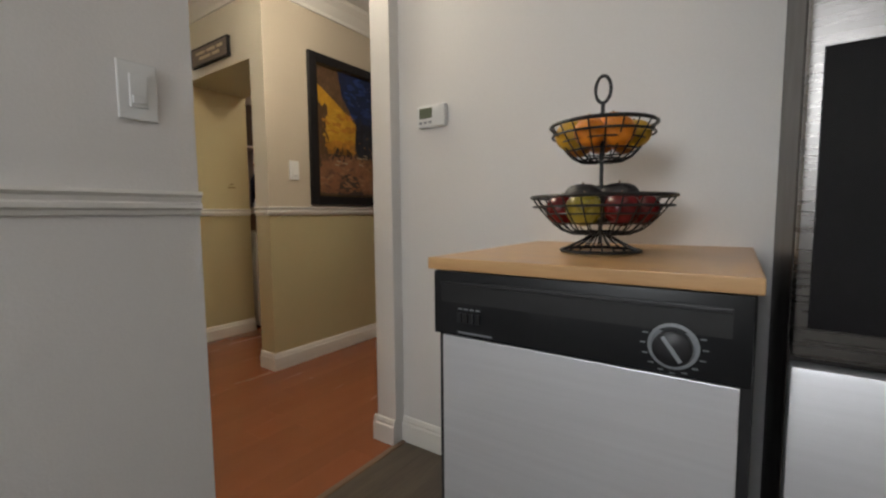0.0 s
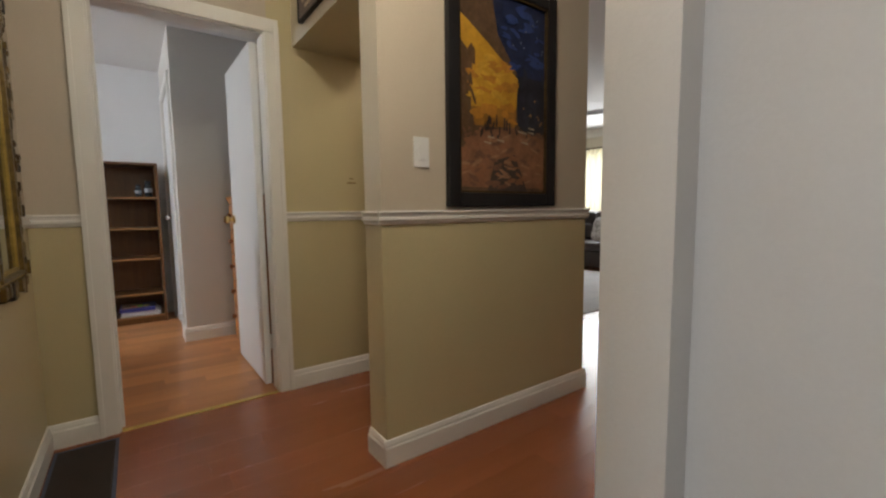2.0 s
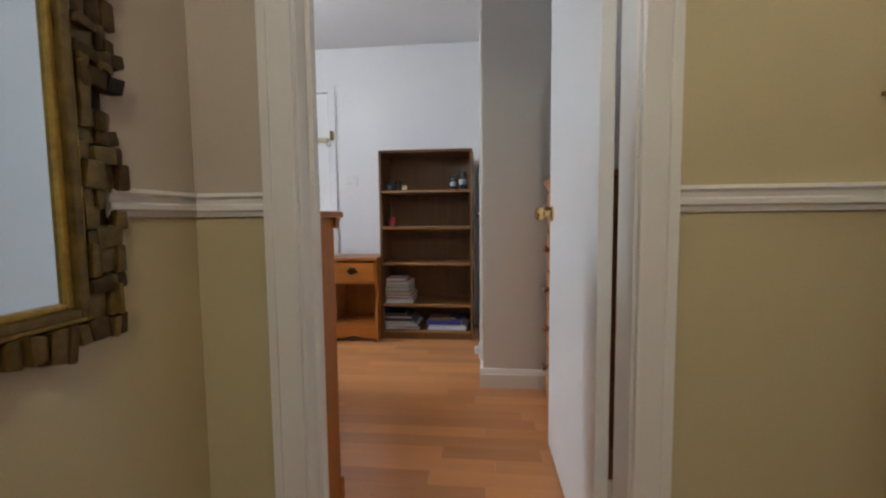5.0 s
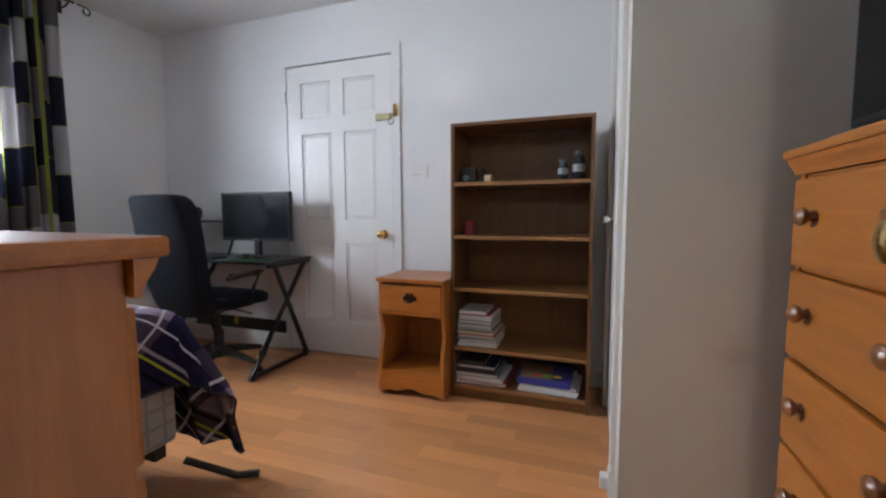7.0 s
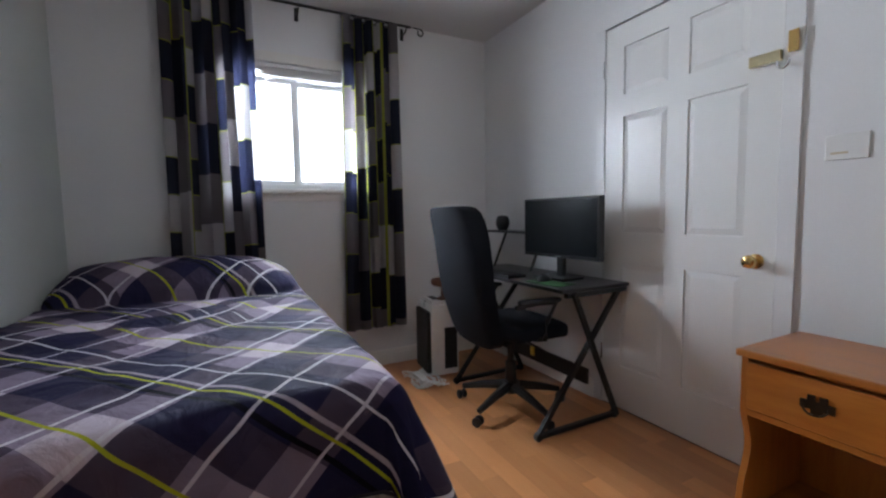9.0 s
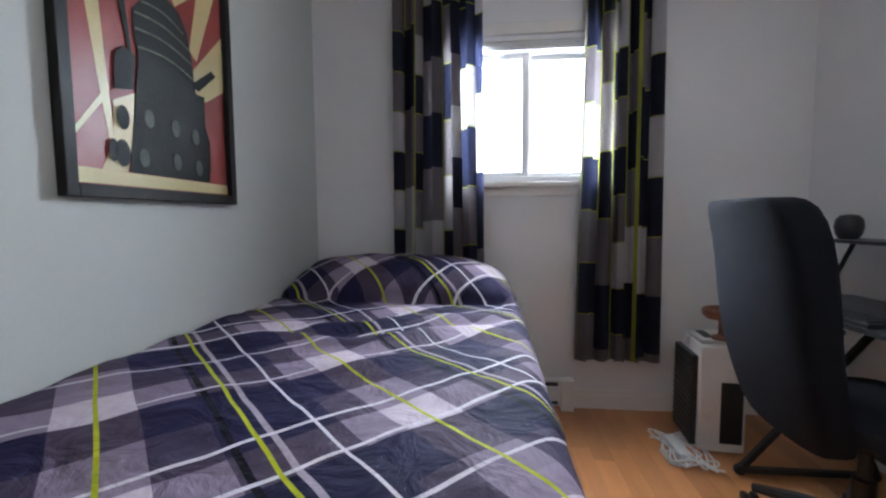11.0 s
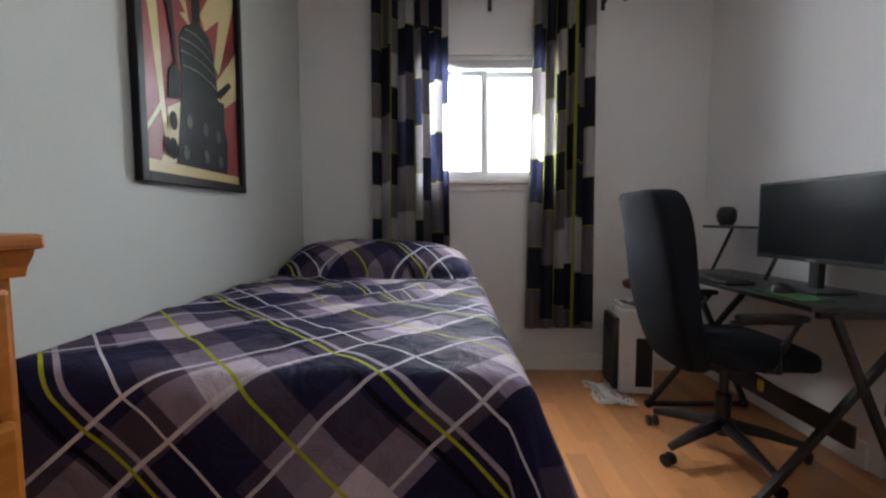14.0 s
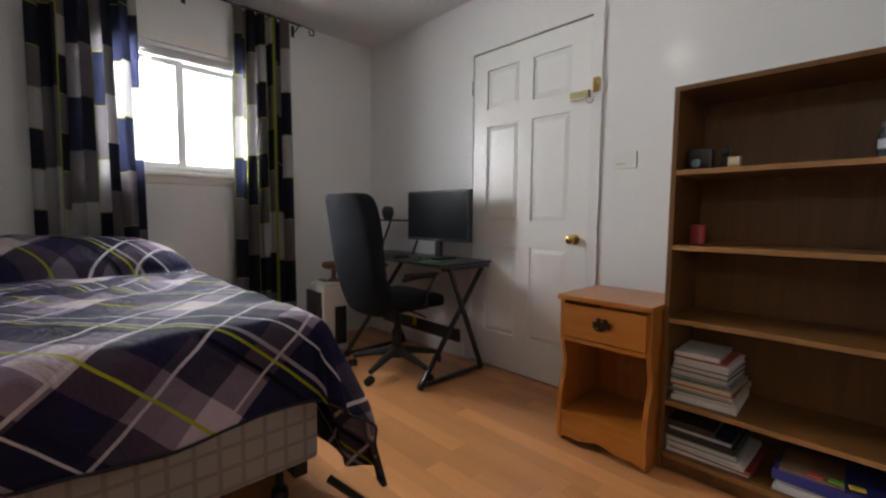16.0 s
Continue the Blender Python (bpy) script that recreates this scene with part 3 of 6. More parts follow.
def curtain(y0, y1, z0, z1, folds, seed, label):
    """A hanging panel: cloth 1.45 times as wide as its span, in soft folds."""
    wide = (y1 - y0) * 1.45

    def place(u, v):
        s = (u - seed) / wide
        h = (v - z0) / (z1 - z0)
        a = 2 * math.pi * (folds * s + 0.15 * math.sin(5 * s + seed))
        depth = 0.034 * math.sin(a) + 0.010 * math.sin(2.3 * a + seed) * (1 - h)
        y = y0 + (y1 - y0) * s + 0.012 * math.sin(2 * a + seed) + 0.012 * (1 - h) * math.sin(9 * s + seed) + (0.5 - s) * 0.05 * h
        return (-2.875 + depth, y, v + 0.006 * math.sin(a) * (1 - h))

    c = thing("curtain", (0, 0, 0), label, "curtain", "window curtains")
    bm = sheet(steps(seed, seed + wide, 110), steps(z0, z1, 40), place)
    part("panel", bm, PATCH, c)
    bm = bmesh.new()
    prev = [place(u, z1) for u in steps(seed, seed + wide, 60)]
    tube(bm, prev, 0.006, 6)
    part("heading", bm, mat("grey_heading_cloth", (0.14, 0.125, 0.13), 0.85), c)
    return c


curtain(0.575, 1.075, 0.32, 2.345, 5.0, 1.7, "long patchwork curtain in navy, grey and lime, behind the bed")
curtain(1.555, 1.985, 0.30, 2.345, 4.5, 4.1, "long patchwork curtain in navy, grey and lime, by the desk")
rod = thing("curtain_rod", (-2.875, 0, 2.36), "thin black curtain rod with a curled end", "curtain rod")
bm = bmesh.new()
tube(bm, [(0, 0.58, 0), (0, 2.06, 0)], 0.008, 10)
part("rod", bm, BLACK_METAL, rod)
for y, s in ((2.06, 1),):
    bm = bmesh.new()
    pts = [(0, y + s * (0.02 + 0.05 * k / 6), 0) for k in range(7)]
    pts += [(0, y + s * (0.07 + 0.026 * math.sin(a) * (1 - a / 14)), -0.026 + 0.026 * math.cos(a) * (1 - a / 14)) for a in [0.5 * k for k in range(1, 12)]]
    tube(bm, pts, 0.005, 6)
    part("finial", bm, BLACK_METAL, rod, "curled scroll finial", True)
for y in (0.62, 1.32, 2.03):
    bm = bmesh.new()
    tube(bm, [(-0.095, y, -0.03), (-0.04, y, -0.03), (0, y, -0.012)], 0.005, 6)
    box(bm, -0.095, y - 0.012, -0.06, -0.09, y + 0.012, 0.02)
    part("bracket", bm, BLACK_METAL, rod)


# ---- bed ----
def plaid():
    m = bpy.data.materials.new("plaid_cloth")
    m.use_nodes = True
    n, l = nodes_of(m)
    uv = n.new("ShaderNodeUVMap")
    sep = n.new("ShaderNodeSeparateXYZ")
    warp = n.new("ShaderNodeTexNoise")
    warp.inputs["Scale"].default_value = 2.5
    l.new(uv.outputs[0], warp.inputs[0])
    vm, ad = n.new("ShaderNodeVectorMath"), n.new("ShaderNodeVectorMath")
    vm.operation = "SCALE"
    vm.inputs["Scale"].default_value = 0.014
    l.new(warp.outputs["Color"], vm.inputs[0])
    l.new(uv.outputs[0], ad.inputs[0]), l.new(vm.outputs[0], ad.inputs[1])
    l.new(ad.outputs[0], sep.inputs[0])
    x, y = sep.outputs[0], sep.outputs[1]
    p = maths(m, "FRACT", maths(m, "DIVIDE", maths(m, "MULTIPLY", maths(m, "SUBTRACT", x, y), 0.7071), 0.4955))
    across = maths(m, "MULTIPLY", maths(m, "ADD", x, y), 0.7071)
    q = maths(m, "FRACT", maths(m, "DIVIDE", across, 0.3875))
    w = maths(m, "FRACT", maths(m, "DIVIDE", across, 0.775))

    def band(v, a, b):
        return maths(m, "MULTIPLY", maths(m, "GREATER_THAN", v, a), maths(m, "LESS_THAN", v, b))

    def ramp(v, stops):
        r = n.new("ShaderNodeValToRGB")
        r.color_ramp.interpolation = "CONSTANT"
        e = r.color_ramp.elements
        e[0].position, e[0].color = stops[0][0], (*[stops[0][1]] * 3, 1)
        e[1].position, e[1].color = stops[1][0], (*[stops[1][1]] * 3, 1)
        for a, c in stops[2:]:
            e.new(a).color = (c, c, c, 1)
        l.new(v, r.inputs[0])
        return r.outputs[0]

    tone = maths(m, "MULTIPLY", maths(m, "ADD", ramp(p, PLAID_P), ramp(q, PLAID_Q)), 0.5)
    cr = n.new("ShaderNodeValToRGB")
    e = cr.color_ramp.elements
    e[0].position, e[0].color = 0.05, (0.014, 0.013, 0.038, 1)
    e[1].position, e[1].color = 0.95, (0.50, 0.43, 0.50, 1)
    e.new(0.28).color = (0.019, 0.017, 0.050, 1)
    e.new(0.5).color = (0.064, 0.048, 0.076, 1)
    e.new(0.75).color = (0.225, 0.18, 0.245, 1)
    l.new(tone, cr.inputs[0])
    out = cr.outputs[0]
    for mask, colour in (
            (band(p, 0.534, 0.557), (0.33, 0.28, 0.33)), (band(p, 0.386, 0.399), (0.58, 0.55, 0.60)), (band(p, 0.660, 0.685), (0.006, 0.006, 0.011)),
            (band(w, 0.422, 0.433), (0.50, 0.46, 0.52)), (band(w, 0.670, 0.681), (0.50, 0.46, 0.52)), (band(w, 0.020, 0.033), (0.58, 0.55, 0.60)), (band(w, 0.186, 0.199), (0.58, 0.55, 0.60)),
            (band(p, 0.587, 0.603), (0.36, 0.38, 0.02)), (band(p, 0.022, 0.038), (0.36, 0.38, 0.02))):
        mx = n.new("ShaderNodeMix")
        mx.data_type = "RGBA"
        l.new(mask, mx.inputs[0]), l.new(out, mx.inputs[6])
        mx.inputs[7].default_value = (*colour, 1)
        out = mx.outputs[2]
    b = n["Principled BSDF"]
    l.new(out, b.inputs["Base Color"])
    b.inputs["Roughness"].default_value, b.inputs["Specular IOR Level"].default_value = 0.75, 0.07
    crease, weave = n.new("ShaderNodeTexNoise"), n.new("ShaderNodeTexNoise")
    crease.inputs["Scale"].default_value, crease.inputs["Detail"].default_value, crease.inputs["Distortion"].default_value = 9, 4, 1.2
    weave.inputs["Scale"].default_value = 300
    l.new(uv.outputs[0], crease.inputs[0]), l.new(uv.outputs[0], weave.inputs[0])
    bp, bq = n.new("ShaderNodeBump"), n.new("ShaderNodeBump")
    bp.inputs["Strength"].default_value, bp.inputs["Distance"].default_value = 0.75, 0.025
    bq.inputs["Strength"].default_value, bq.inputs["Distance"].default_value = 0.25, 0.002
    l.new(crease.outputs[0], bp.inputs["Height"]), l.new(weave.outputs[0], bq.inputs["Height"])
    l.new(bp.outputs[0], bq.inputs["Normal"]), l.new(bq.outputs[0], b.inputs["Normal"])
    return m


PLAID_P = [(0.0, 1.0), (0.16, 0.5), (0.32, 0.0), (0.70, 0.40), (0.90, 1.0)]
PLAID_Q = [(0.0, 0.5), (0.14, 1.0), (0.42, 0.0), (0.78, 0.40)]
BED_X0, BED_X1, BED_Y0, BED_Y1, BED_Z = -2.93, -1.03, 0.15, 1.20, 0.685


def quilt_point(u, v):
    """u along the bed from its head, v across from the wall; past the edges the cloth turns down and hangs."""
    lx, ly, r = BED_X1 - BED_X0 - 0.03, BED_Y1 - BED_Y0 - 0.03, 0.055
    du, dv = max(0.0, u - lx), max(0.0, v - ly)
    d = math.hypot(du, dv)
    x, y = BED_X0 + min(u, lx), BED_Y0 + min(v, ly)
    z = BED_Z + 0.022 * max(0.0, 1 - v / 0.5) + 0.014 * noise.noise((u * 2.2, v * 2.2, 0.3)) + 0.010 * noise.noise((u * 6, v * 5, 1.7)) + 0.004 * noise.noise((u * 15, v * 13, 5.7))
    if d > 0:
        cx, cy = du / d, dv / d
        arc = r * math.pi / 2
        if d < arc:
            out, drop = r * math.sin(d / r), r * (1 - math.cos(d / r))
        else:
            out, drop = r, r + d - arc
        wave = min(1.0, max(0, drop - 0.04) * 4)
        out += wave * (0.022 * math.sin(11 * (u * cy + v * cx) + 1.1) + 0.016 * noise.noise((u * 4, v * 4, 2.0))) + drop * (0.10 + 0.26 * cx * cy * 2 + 0.06 * cy)
        x, y, z = x + cx * out, y + cy * out, max(0.02, z - drop)
    # pillow under the cover at the head
    t = u / 0.50
    if t < 1:
        hump = 0.182 * math.sqrt(max(0.0, 1 - (max(0.0, t - 0.35) / 0.65) ** 2.6)) * (0.86 + 0.14 * math.sin(math.pi * min(1, t)))
        side = math.sqrt(max(0.0, 1 - abs((v - ly * 0.5) / (ly * 0.5 + 0.03)) ** 3.2))
        z += hump * side + 0.012 * noise.noise((u * 8, v * 5, 4))
    ruck = math.exp(-((u - 0.95) ** 2 / 0.05 + (v - 0.62) ** 2 / 0.12))
    z += ruck * 0.018 * math.sin(26 * u + 9 * v + 3 * noise.noise((u * 3, v * 3, 9)))
    return (x, y, z)


quilt = thing("quilt", (0, 0, 0), "plaid quilt in navy, mauve and lime spread over the bed", "quilt")
bm = sheet(steps(0.0, 2.16, 150), steps(0.0, 1.58, 110), quilt_point)
q_ob = part("cover", bm, plaid(), quilt)
sol = q_ob.modifiers.new("thickness", "SOLIDIFY")
sol.thickness, sol.offset = 0.012, -1
HEM = mat("dark_hem_cloth", (0.016, 0.014, 0.022), 0.85, bump=0.2)
for pts in ([quilt_point(2.16, v) for v in steps(0.0, 1.58, 60)], [quilt_point(u, 1.58) for u in steps(0.0, 2.16, 70)]):
    bm = bmesh.new()
    tube(bm, pts, 0.0045, 6)
    part("hem", bm, HEM, quilt, "stitched dark hem", True)
bed = thing("bed", (0, 0, 0), "single bed with a quilted box spring on a metal frame", "bed")
TICK = mat("checked_ticking", (0.36, 0.33, 0.30), 0.8, vary=0.08, scale=14, bump=0.4)
n, l = nodes_of(TICK)
co, br = n.new("ShaderNodeTexCoord"), n.new("ShaderNodeTexBrick")
br.offset, br.inputs["Scale"].default_value, br.inputs["Mortar Size"].default_value = 0.0, 1.0, 0.006
br.inputs["Brick Width"].default_value, br.inputs["Row Height"].default_value = 0.06, 0.06
br.inputs["Color1"].default_value = br.inputs["Color2"].default_value = (0.36, 0.33, 0.30, 1)
br.inputs["Mortar"].default_value = (0.26, 0.235, 0.215, 1)
sp, cb = n.new("ShaderNodeSeparateXYZ"), n.new("ShaderNodeCombineXYZ")
l.new(co.outputs["Object"], sp.inputs[0])
sm = maths(TICK, "ADD", sp.outputs[0], sp.outputs[1])
l.new(sm, cb.inputs[0]), l.new(sp.outputs[2], cb.inputs[1]), l.new(cb.outputs[0], br.inputs[0]), l.new(br.outputs[0], n["Principled BSDF"].inputs["Base Color"])
part("box_spring", boxes((BED_X0, BED_Y0 + 0.01, 0.22, BED_X1, BED_Y1, 0.45), bevel=0.03), TICK, bed, "beige checked box spring", True)
part("mattress", boxes((BED_X0, BED_Y0 + 0.01, 0.452, BED_X1 - 0.01, BED_Y1 - 0.01, 0.655), bevel=0.04), TICK, bed, "", True)
part("side_rail", boxes((BED_X0, BED_Y0 + 0.03, 0.17, BED_X1 - 0.03, BED_Y0 + 0.07, 0.219)), BLACK_METAL, bed)
part("side_rail", boxes((BED_X0, BED_Y1 - 0.07, 0.17, BED_X1 - 0.03, BED_Y1 - 0.03, 0.219)), BLACK_METAL, bed)
part("cross_rail", boxes((BED_X1 - 0.26, BED_Y0 + 0.071, 0.17, BED_X1 - 0.22, BED_Y1 - 0.071, 0.205)), BLACK_METAL, bed)
for x in (BED_X0 + 0.25, BED_X1 - 0.20):
    for y in (BED_Y0 + 0.05, BED_Y1 - 0.05):
        bm = bmesh.new()
        tube(bm, [(x, y, 0.17), (x, y, 0.05)], 0.014, 10)
        lathe(bm, [(0.012, 0.05), (0.026, 0.045), (0.030, 0.02), (0.026, 0.0)], 12, (x, y, 0))
        part("leg", bm, BLACK_METAL, bed)
bm = bmesh.new()
tube(bm, [(BED_X1 - 0.06, BED_Y1 + 0.06, 0.10), (BED_X1 + 0.09, BED_Y1 + 0.15, 0.018), (BED_X1 + 0.16, BED_Y1 + 0.19, 0.018)], 0.014, 8)
part("frame_foot", bm, BLACK_METAL, bed, "splayed black metal foot")
drum = thing("wooden_drum", (-2.30, 1.25, 0.152), "round brown wooden box lying on its edge beside the bed", "box")
RED_WOOD = wood("red_brown_wood", (0.10, 0.035, 0.018), (0.20, 0.08, 0.04), 0.35, "X", 4)
bm = bmesh.new()
lathe(bm, [(0.140, -0.06), (0.150, -0.054), (0.150, 0.050), (0.146, 0.058), (0.136, 0.060), (0.132, 0.052)], 36, (0, 0, 0), "X")
part("barrel", bm, RED_WOOD, drum, "", True)
bm = bmesh.new()
lathe(bm, [(0.006, 0.052), (0.006, 0.060), (0.013, 0.066), (0.012, 0.074), (0.004, 0.078)], 14, (0, 0.02, -0.02), "X")
part("knob", bm, BRASS, drum, "small brass knob", True)

# ---- poster ----
poster = thing("framed_poster", (-1.81, 0.112, 1.115), "black-framed red and cream poster over the bed", "poster")
FRAME_BLACK = mat("black_frame", (0.012, 0.011, 0.012), 0.5, spec=0.25, vary=0.15, bump=0.05)
W2, PH, FW = 0.33, 0.97, 0.032
part("frame", boxes((-W2, 0, 0, -W2 + FW, 0.026, PH), (W2 - FW, 0, 0, W2, 0.026, PH), (-W2 + FW, 0, 0, W2 - FW, 0.026, FW), (-W2 + FW, 0, PH - FW, W2 - FW, 0.026, PH), bevel=0.003), FRAME_BLACK, poster)
RED = mat("brick_red_print", (0.26, 0.035, 0.028), 0.35, vary=0.12, scale=5, bump=0)
CREAM_INK = mat("cream_print", (0.60, 0.50, 0.24), 0.35, vary=0.06, scale=6, bump=0)
DARK_INK = mat("dark_print", (0.018, 0.022, 0.022), 0.55, spec=0.2, vary=0.5, scale=9, bump=0)
GREY_INK = mat("grey_green_print", (0.075, 0.085, 0.075), 0.5, spec=0.2, vary=0.4, scale=12, bump=0)
part("print", boxes((-W2 + FW, 0.002, FW, W2 - FW, 0.006, PH - FW)), RED, poster)


def flat(points, y, thick=0.0008):
    """A flat shape in the x-z plane, with a sliver of depth."""
    bm = bmesh.new()
    f = bm.faces.new([bm.verts.new((x, y, z)) for x, z in points])
    r = bmesh.ops.extrude_face_region(bm, geom=[f])
    bmesh.ops.translate(bm, vec=(0, thick, 0), verts=[v for v in r["geom"] if isinstance(v, bmesh.types.BMVert)])
    return bm


# seen from the room x runs to the viewer's left
rays = [[(0.298, 0.938), (0.225, 0.938), (0.187, 0.31), (0.174, 0.153), (0.193, 0.157), (0.214, 0.303)], [(0.293, 0.154), (0.206, 0.266), (0.199, 0.25), (0.292, 0.137)],
        [(-0.24, 0.938), (-0.298, 0.938), (-0.298, 0.80), (-0.16, 0.468), (-0.126, 0.492), (-0.174, 0.69), (-0.069, 0.602), (-0.039, 0.651)],
        [(-0.131, 0.425), (-0.298, 0.60), (-0.298, 0.407), (-0.194, 0.344), (-0.129, 0.372)], [(0.298, 0.074), (0.215, 0.073), (-0.298, 0.069), (-0.298, 0.036), (0.298, 0.036)],
        [(0.175, 0.255), (0.101, 0.294), (0.11, 0.208), (0.141, 0.074), (0.22, 0.071), (0.179, 0.152)], [(0.09, 0.60), (0.055, 0.615), (0.085, 0.645), (0.05, 0.66), (0.04, 0.61), (0.02, 0.57)]]
for k, r in enumerate(rays):
    part("ray", flat(r, 0.0062 + 0.0004 * k, 0.0003), CREAM_INK, poster, "cream printed beam")
body = [(0.136, 0.074), (0.087, 0.396), (0.10, 0.467), (0.099, 0.52), (0.064, 0.563), (0.018, 0.595), (-0.031, 0.608), (-0.082, 0.59), (-0.114, 0.539), (-0.132, 0.459), (-0.143, 0.358),
        (-0.187, 0.36), (-0.184, 0.261), (-0.205, 0.21), (-0.202, 0.119), (-0.193, 0.072)]
part("shape", flat(body, 0.0094), DARK_INK, poster, "dark domed printed shape")
part("shape", flat([(0.012, 0.595), (0.014, 0.699), (-0.001, 0.72), (-0.032, 0.72), (-0.036, 0.682), (-0.031, 0.604)], 0.0094), DARK_INK, poster, "dark upright printed bar")
part("shape", flat([(0.189, 0.938), (0.09, 0.938), (0.114, 0.66), (0.136, 0.629), (0.107, 0.383), (0.116, 0.387), (0.165, 0.617)], 0.0104), DARK_INK, poster, "long dark printed bar")
part("shape", flat([(0.174, 0.284), (0.165, 0.38), (0.139, 0.406), (0.098, 0.393), (0.112, 0.299)], 0.0112), DARK_INK, poster)
part("shape", flat([(-0.136, 0.374), (-0.13, 0.39), (-0.228, 0.46), (-0.251, 0.448), (-0.158, 0.371)], 0.0112), DARK_INK, poster)
PALE_INK = mat("pale_green_print", (0.15, 0.155, 0.125), 0.5, vary=0.5, scale=25, bump=0, spec=0.2)


def oval(x, z, rx, rz):
    return [(x + rx * math.cos(2 * math.pi * k / 14), z + rz * math.sin(2 * math.pi * k / 14)) for k in range(14)]


for x, z, rx, rz in ((0.151, 0.216, 0.020, 0.032), (0.158, 0.122, 0.024, 0.036), (0.186, 0.126, 0.014, 0.030)):
    part("spot", flat(oval(x, z, rx, rz), 0.0124), DARK_INK, poster, "dark printed oval")
for x, z in ((0.062, 0.232), (-0.04, 0.225), (-0.13, 0.215), (0.088, 0.118), (-0.04, 0.122), (-0.14, 0.115)):
    part("spot", flat(oval(x, z, 0.018, 0.026), 0.0124), GREY_INK, poster, "grey-green printed oval")
for k, (z, x0, x1) in enumerate(((0.555, 0.070, -0.095), (0.515, 0.095, -0.115), (0.472, 0.097, -0.126), (0.425, 0.088, -0.132))):
    arc = [(x0 + (x1 - x0) * i / 8, z + 0.016 * math.sin(math.pi * i / 8) - 0.022 * i / 8) for i in range(9)]
    part("stripe", flat(arc + [(x, y - 0.006) for x, y in arc[::-1]], 0.0124), PALE_INK, poster, "pale printed ridge line")
for x, z, r in ((-0.205, 0.895, 0.016), (-0.23, 0.905, 0.014), (-0.262, 0.865, 0.020), (-0.235, 0.83, 0.015)):
    part("shape", flat([(x - r * 0.6, z - r), (x + r * 0.5, z - r * 0.8), (x + r * 0.7, z + r), (x - r * 0.4, z + r * 0.8)], 0.0124), DARK_INK, poster)

# ---- bookcase and its contents ----
bk = thing("bookcase", (-0.41, 2.32, 0), "brown veneer bookcase with five open shelves, half empty", "bookcase")
BW, BD, BH, TH = 0.718, 0.33, 1.470, 0.018
part("side_panel", boxes((0, 0, 0, TH, BD, BH), bevel=0.0015), SHELF_BROWN, bk)
part("side_panel", boxes((BW - TH, 0, 0, BW, BD, BH), bevel=0.0015), SHELF_BROWN, bk)
part("back_panel", boxes((TH, BD - 0.008, 0.0, BW - TH, BD, BH - TH)), SHELF_BROWN, bk)
part("top_panel", boxes((TH, 0, BH - TH, BW - TH, BD - 0.008, BH), bevel=0.0015), SHELF_BROWN, bk)
part("kickboard", boxes((TH, 0.012, 0, BW - TH, 0.026, 0.052)), SHELF_BROWN, bk)
SHELVES = [0.070, 0.279, 0.604, 0.884, 1.164]
for z in SHELVES:
    s = part("shelf", boxes((TH, 0.006, z - TH, BW - TH, BD - 0.009, z)), SHELF_FLAT, bk)
    part("edge_band", boxes((TH, 0.002, z - TH, BW - TH, 0.006, z)), SHELF_EDGE, s, "lighter front edge")

PAPER = mat("page_edges", (0.54, 0.52, 0.47), 0.8, vary=0.06, scale=30, fine=300, bump=0.2, stretch=(1, 1, 12))
COVERS = {k: mat("cover_" + k, c, 0.45, vary=0.08, bump=0.05) for k, c in {
    "white": (0.66, 0.66, 0.66), "navy": (0.02, 0.025, 0.07), "black": (0.016, 0.016, 0.018), "grey": (0.26, 0.28, 0.30), "cream": (0.55, 0.45, 0.30),
    "red": (0.30, 0.04, 0.035), "teal": (0.10, 0.17, 0.20), "blue": (0.03, 0.035, 0.20), "brown": (0.16, 0.09, 0.05)}.items()}


def book(place, w, d, h, cover, turn=0.0, label="", spine_front=True):
    """A closed book lying flat, spine towards the room."""
    b = thing("book", place, label or cover + " book lying flat in a stack on a shelf", "book", "books on the shelves", turn)
    part("page_block", boxes((0.003, 0.006, 0.003, w - 0.004, d - 0.003, h - 0.003)), PAPER, b, "pale page edges")
    part("cover", boxes((0, 0, 0, w, d, 0.003), (0, 0, h - 0.003, w, d, h)) if not spine_front else boxes((0, 0.004, 0, w, d, 0.003), (0, 0.004, h - 0.003, w, d, h), (0, 0, 0, w, 0.004, h)), COVERS[cover], b)
    return b


rnd = random.Random(5)


def stack(x, y, z, rows):
    for w, d, h, c, sp in rows:
        book((x + rnd.uniform(-0.008, 0.010), y + rnd.uniform(0, 0.014), z), w, d, h, c, rnd.uniform(-3, 3), spine_front=sp)
        z += h + 0.0004


stack(-0.385, 2.345, 0.2795, [(0.215, 0.27, 0.020, "white", True), (0.21, 0.27, 0.016, "white", False), (0.21, 0.26, 0.009, "teal", True), (0.205, 0.26, 0.016, "cream", False), (0.21, 0.25, 0.008, "red", True),
                              (0.20, 0.25, 0.014, "cream", True), (0.20, 0.25, 0.012, "teal", False), (0.195, 0.24, 0.026, "grey", False), (0.19, 0.22, 0.022, "navy", False), (0.185, 0.23, 0.024, "white", False),
                              (0.17, 0.22, 0.008, "red", True), (0.15, 0.21, 0.014, "white", True)])
stack(-0.385, 2.34, 0.0705, [(0.27, 0.27, 0.014, "white", True), (0.265, 0.27, 0.012, "red", False), (0.255, 0.27, 0.016, "white", False), (0.24, 0.26, 0.022, "grey", False), (0.23, 0.25, 0.020, "black", True), (0.215, 0.24, 0.020, "navy", False), (0.16, 0.2, 0.022, "black", True)])
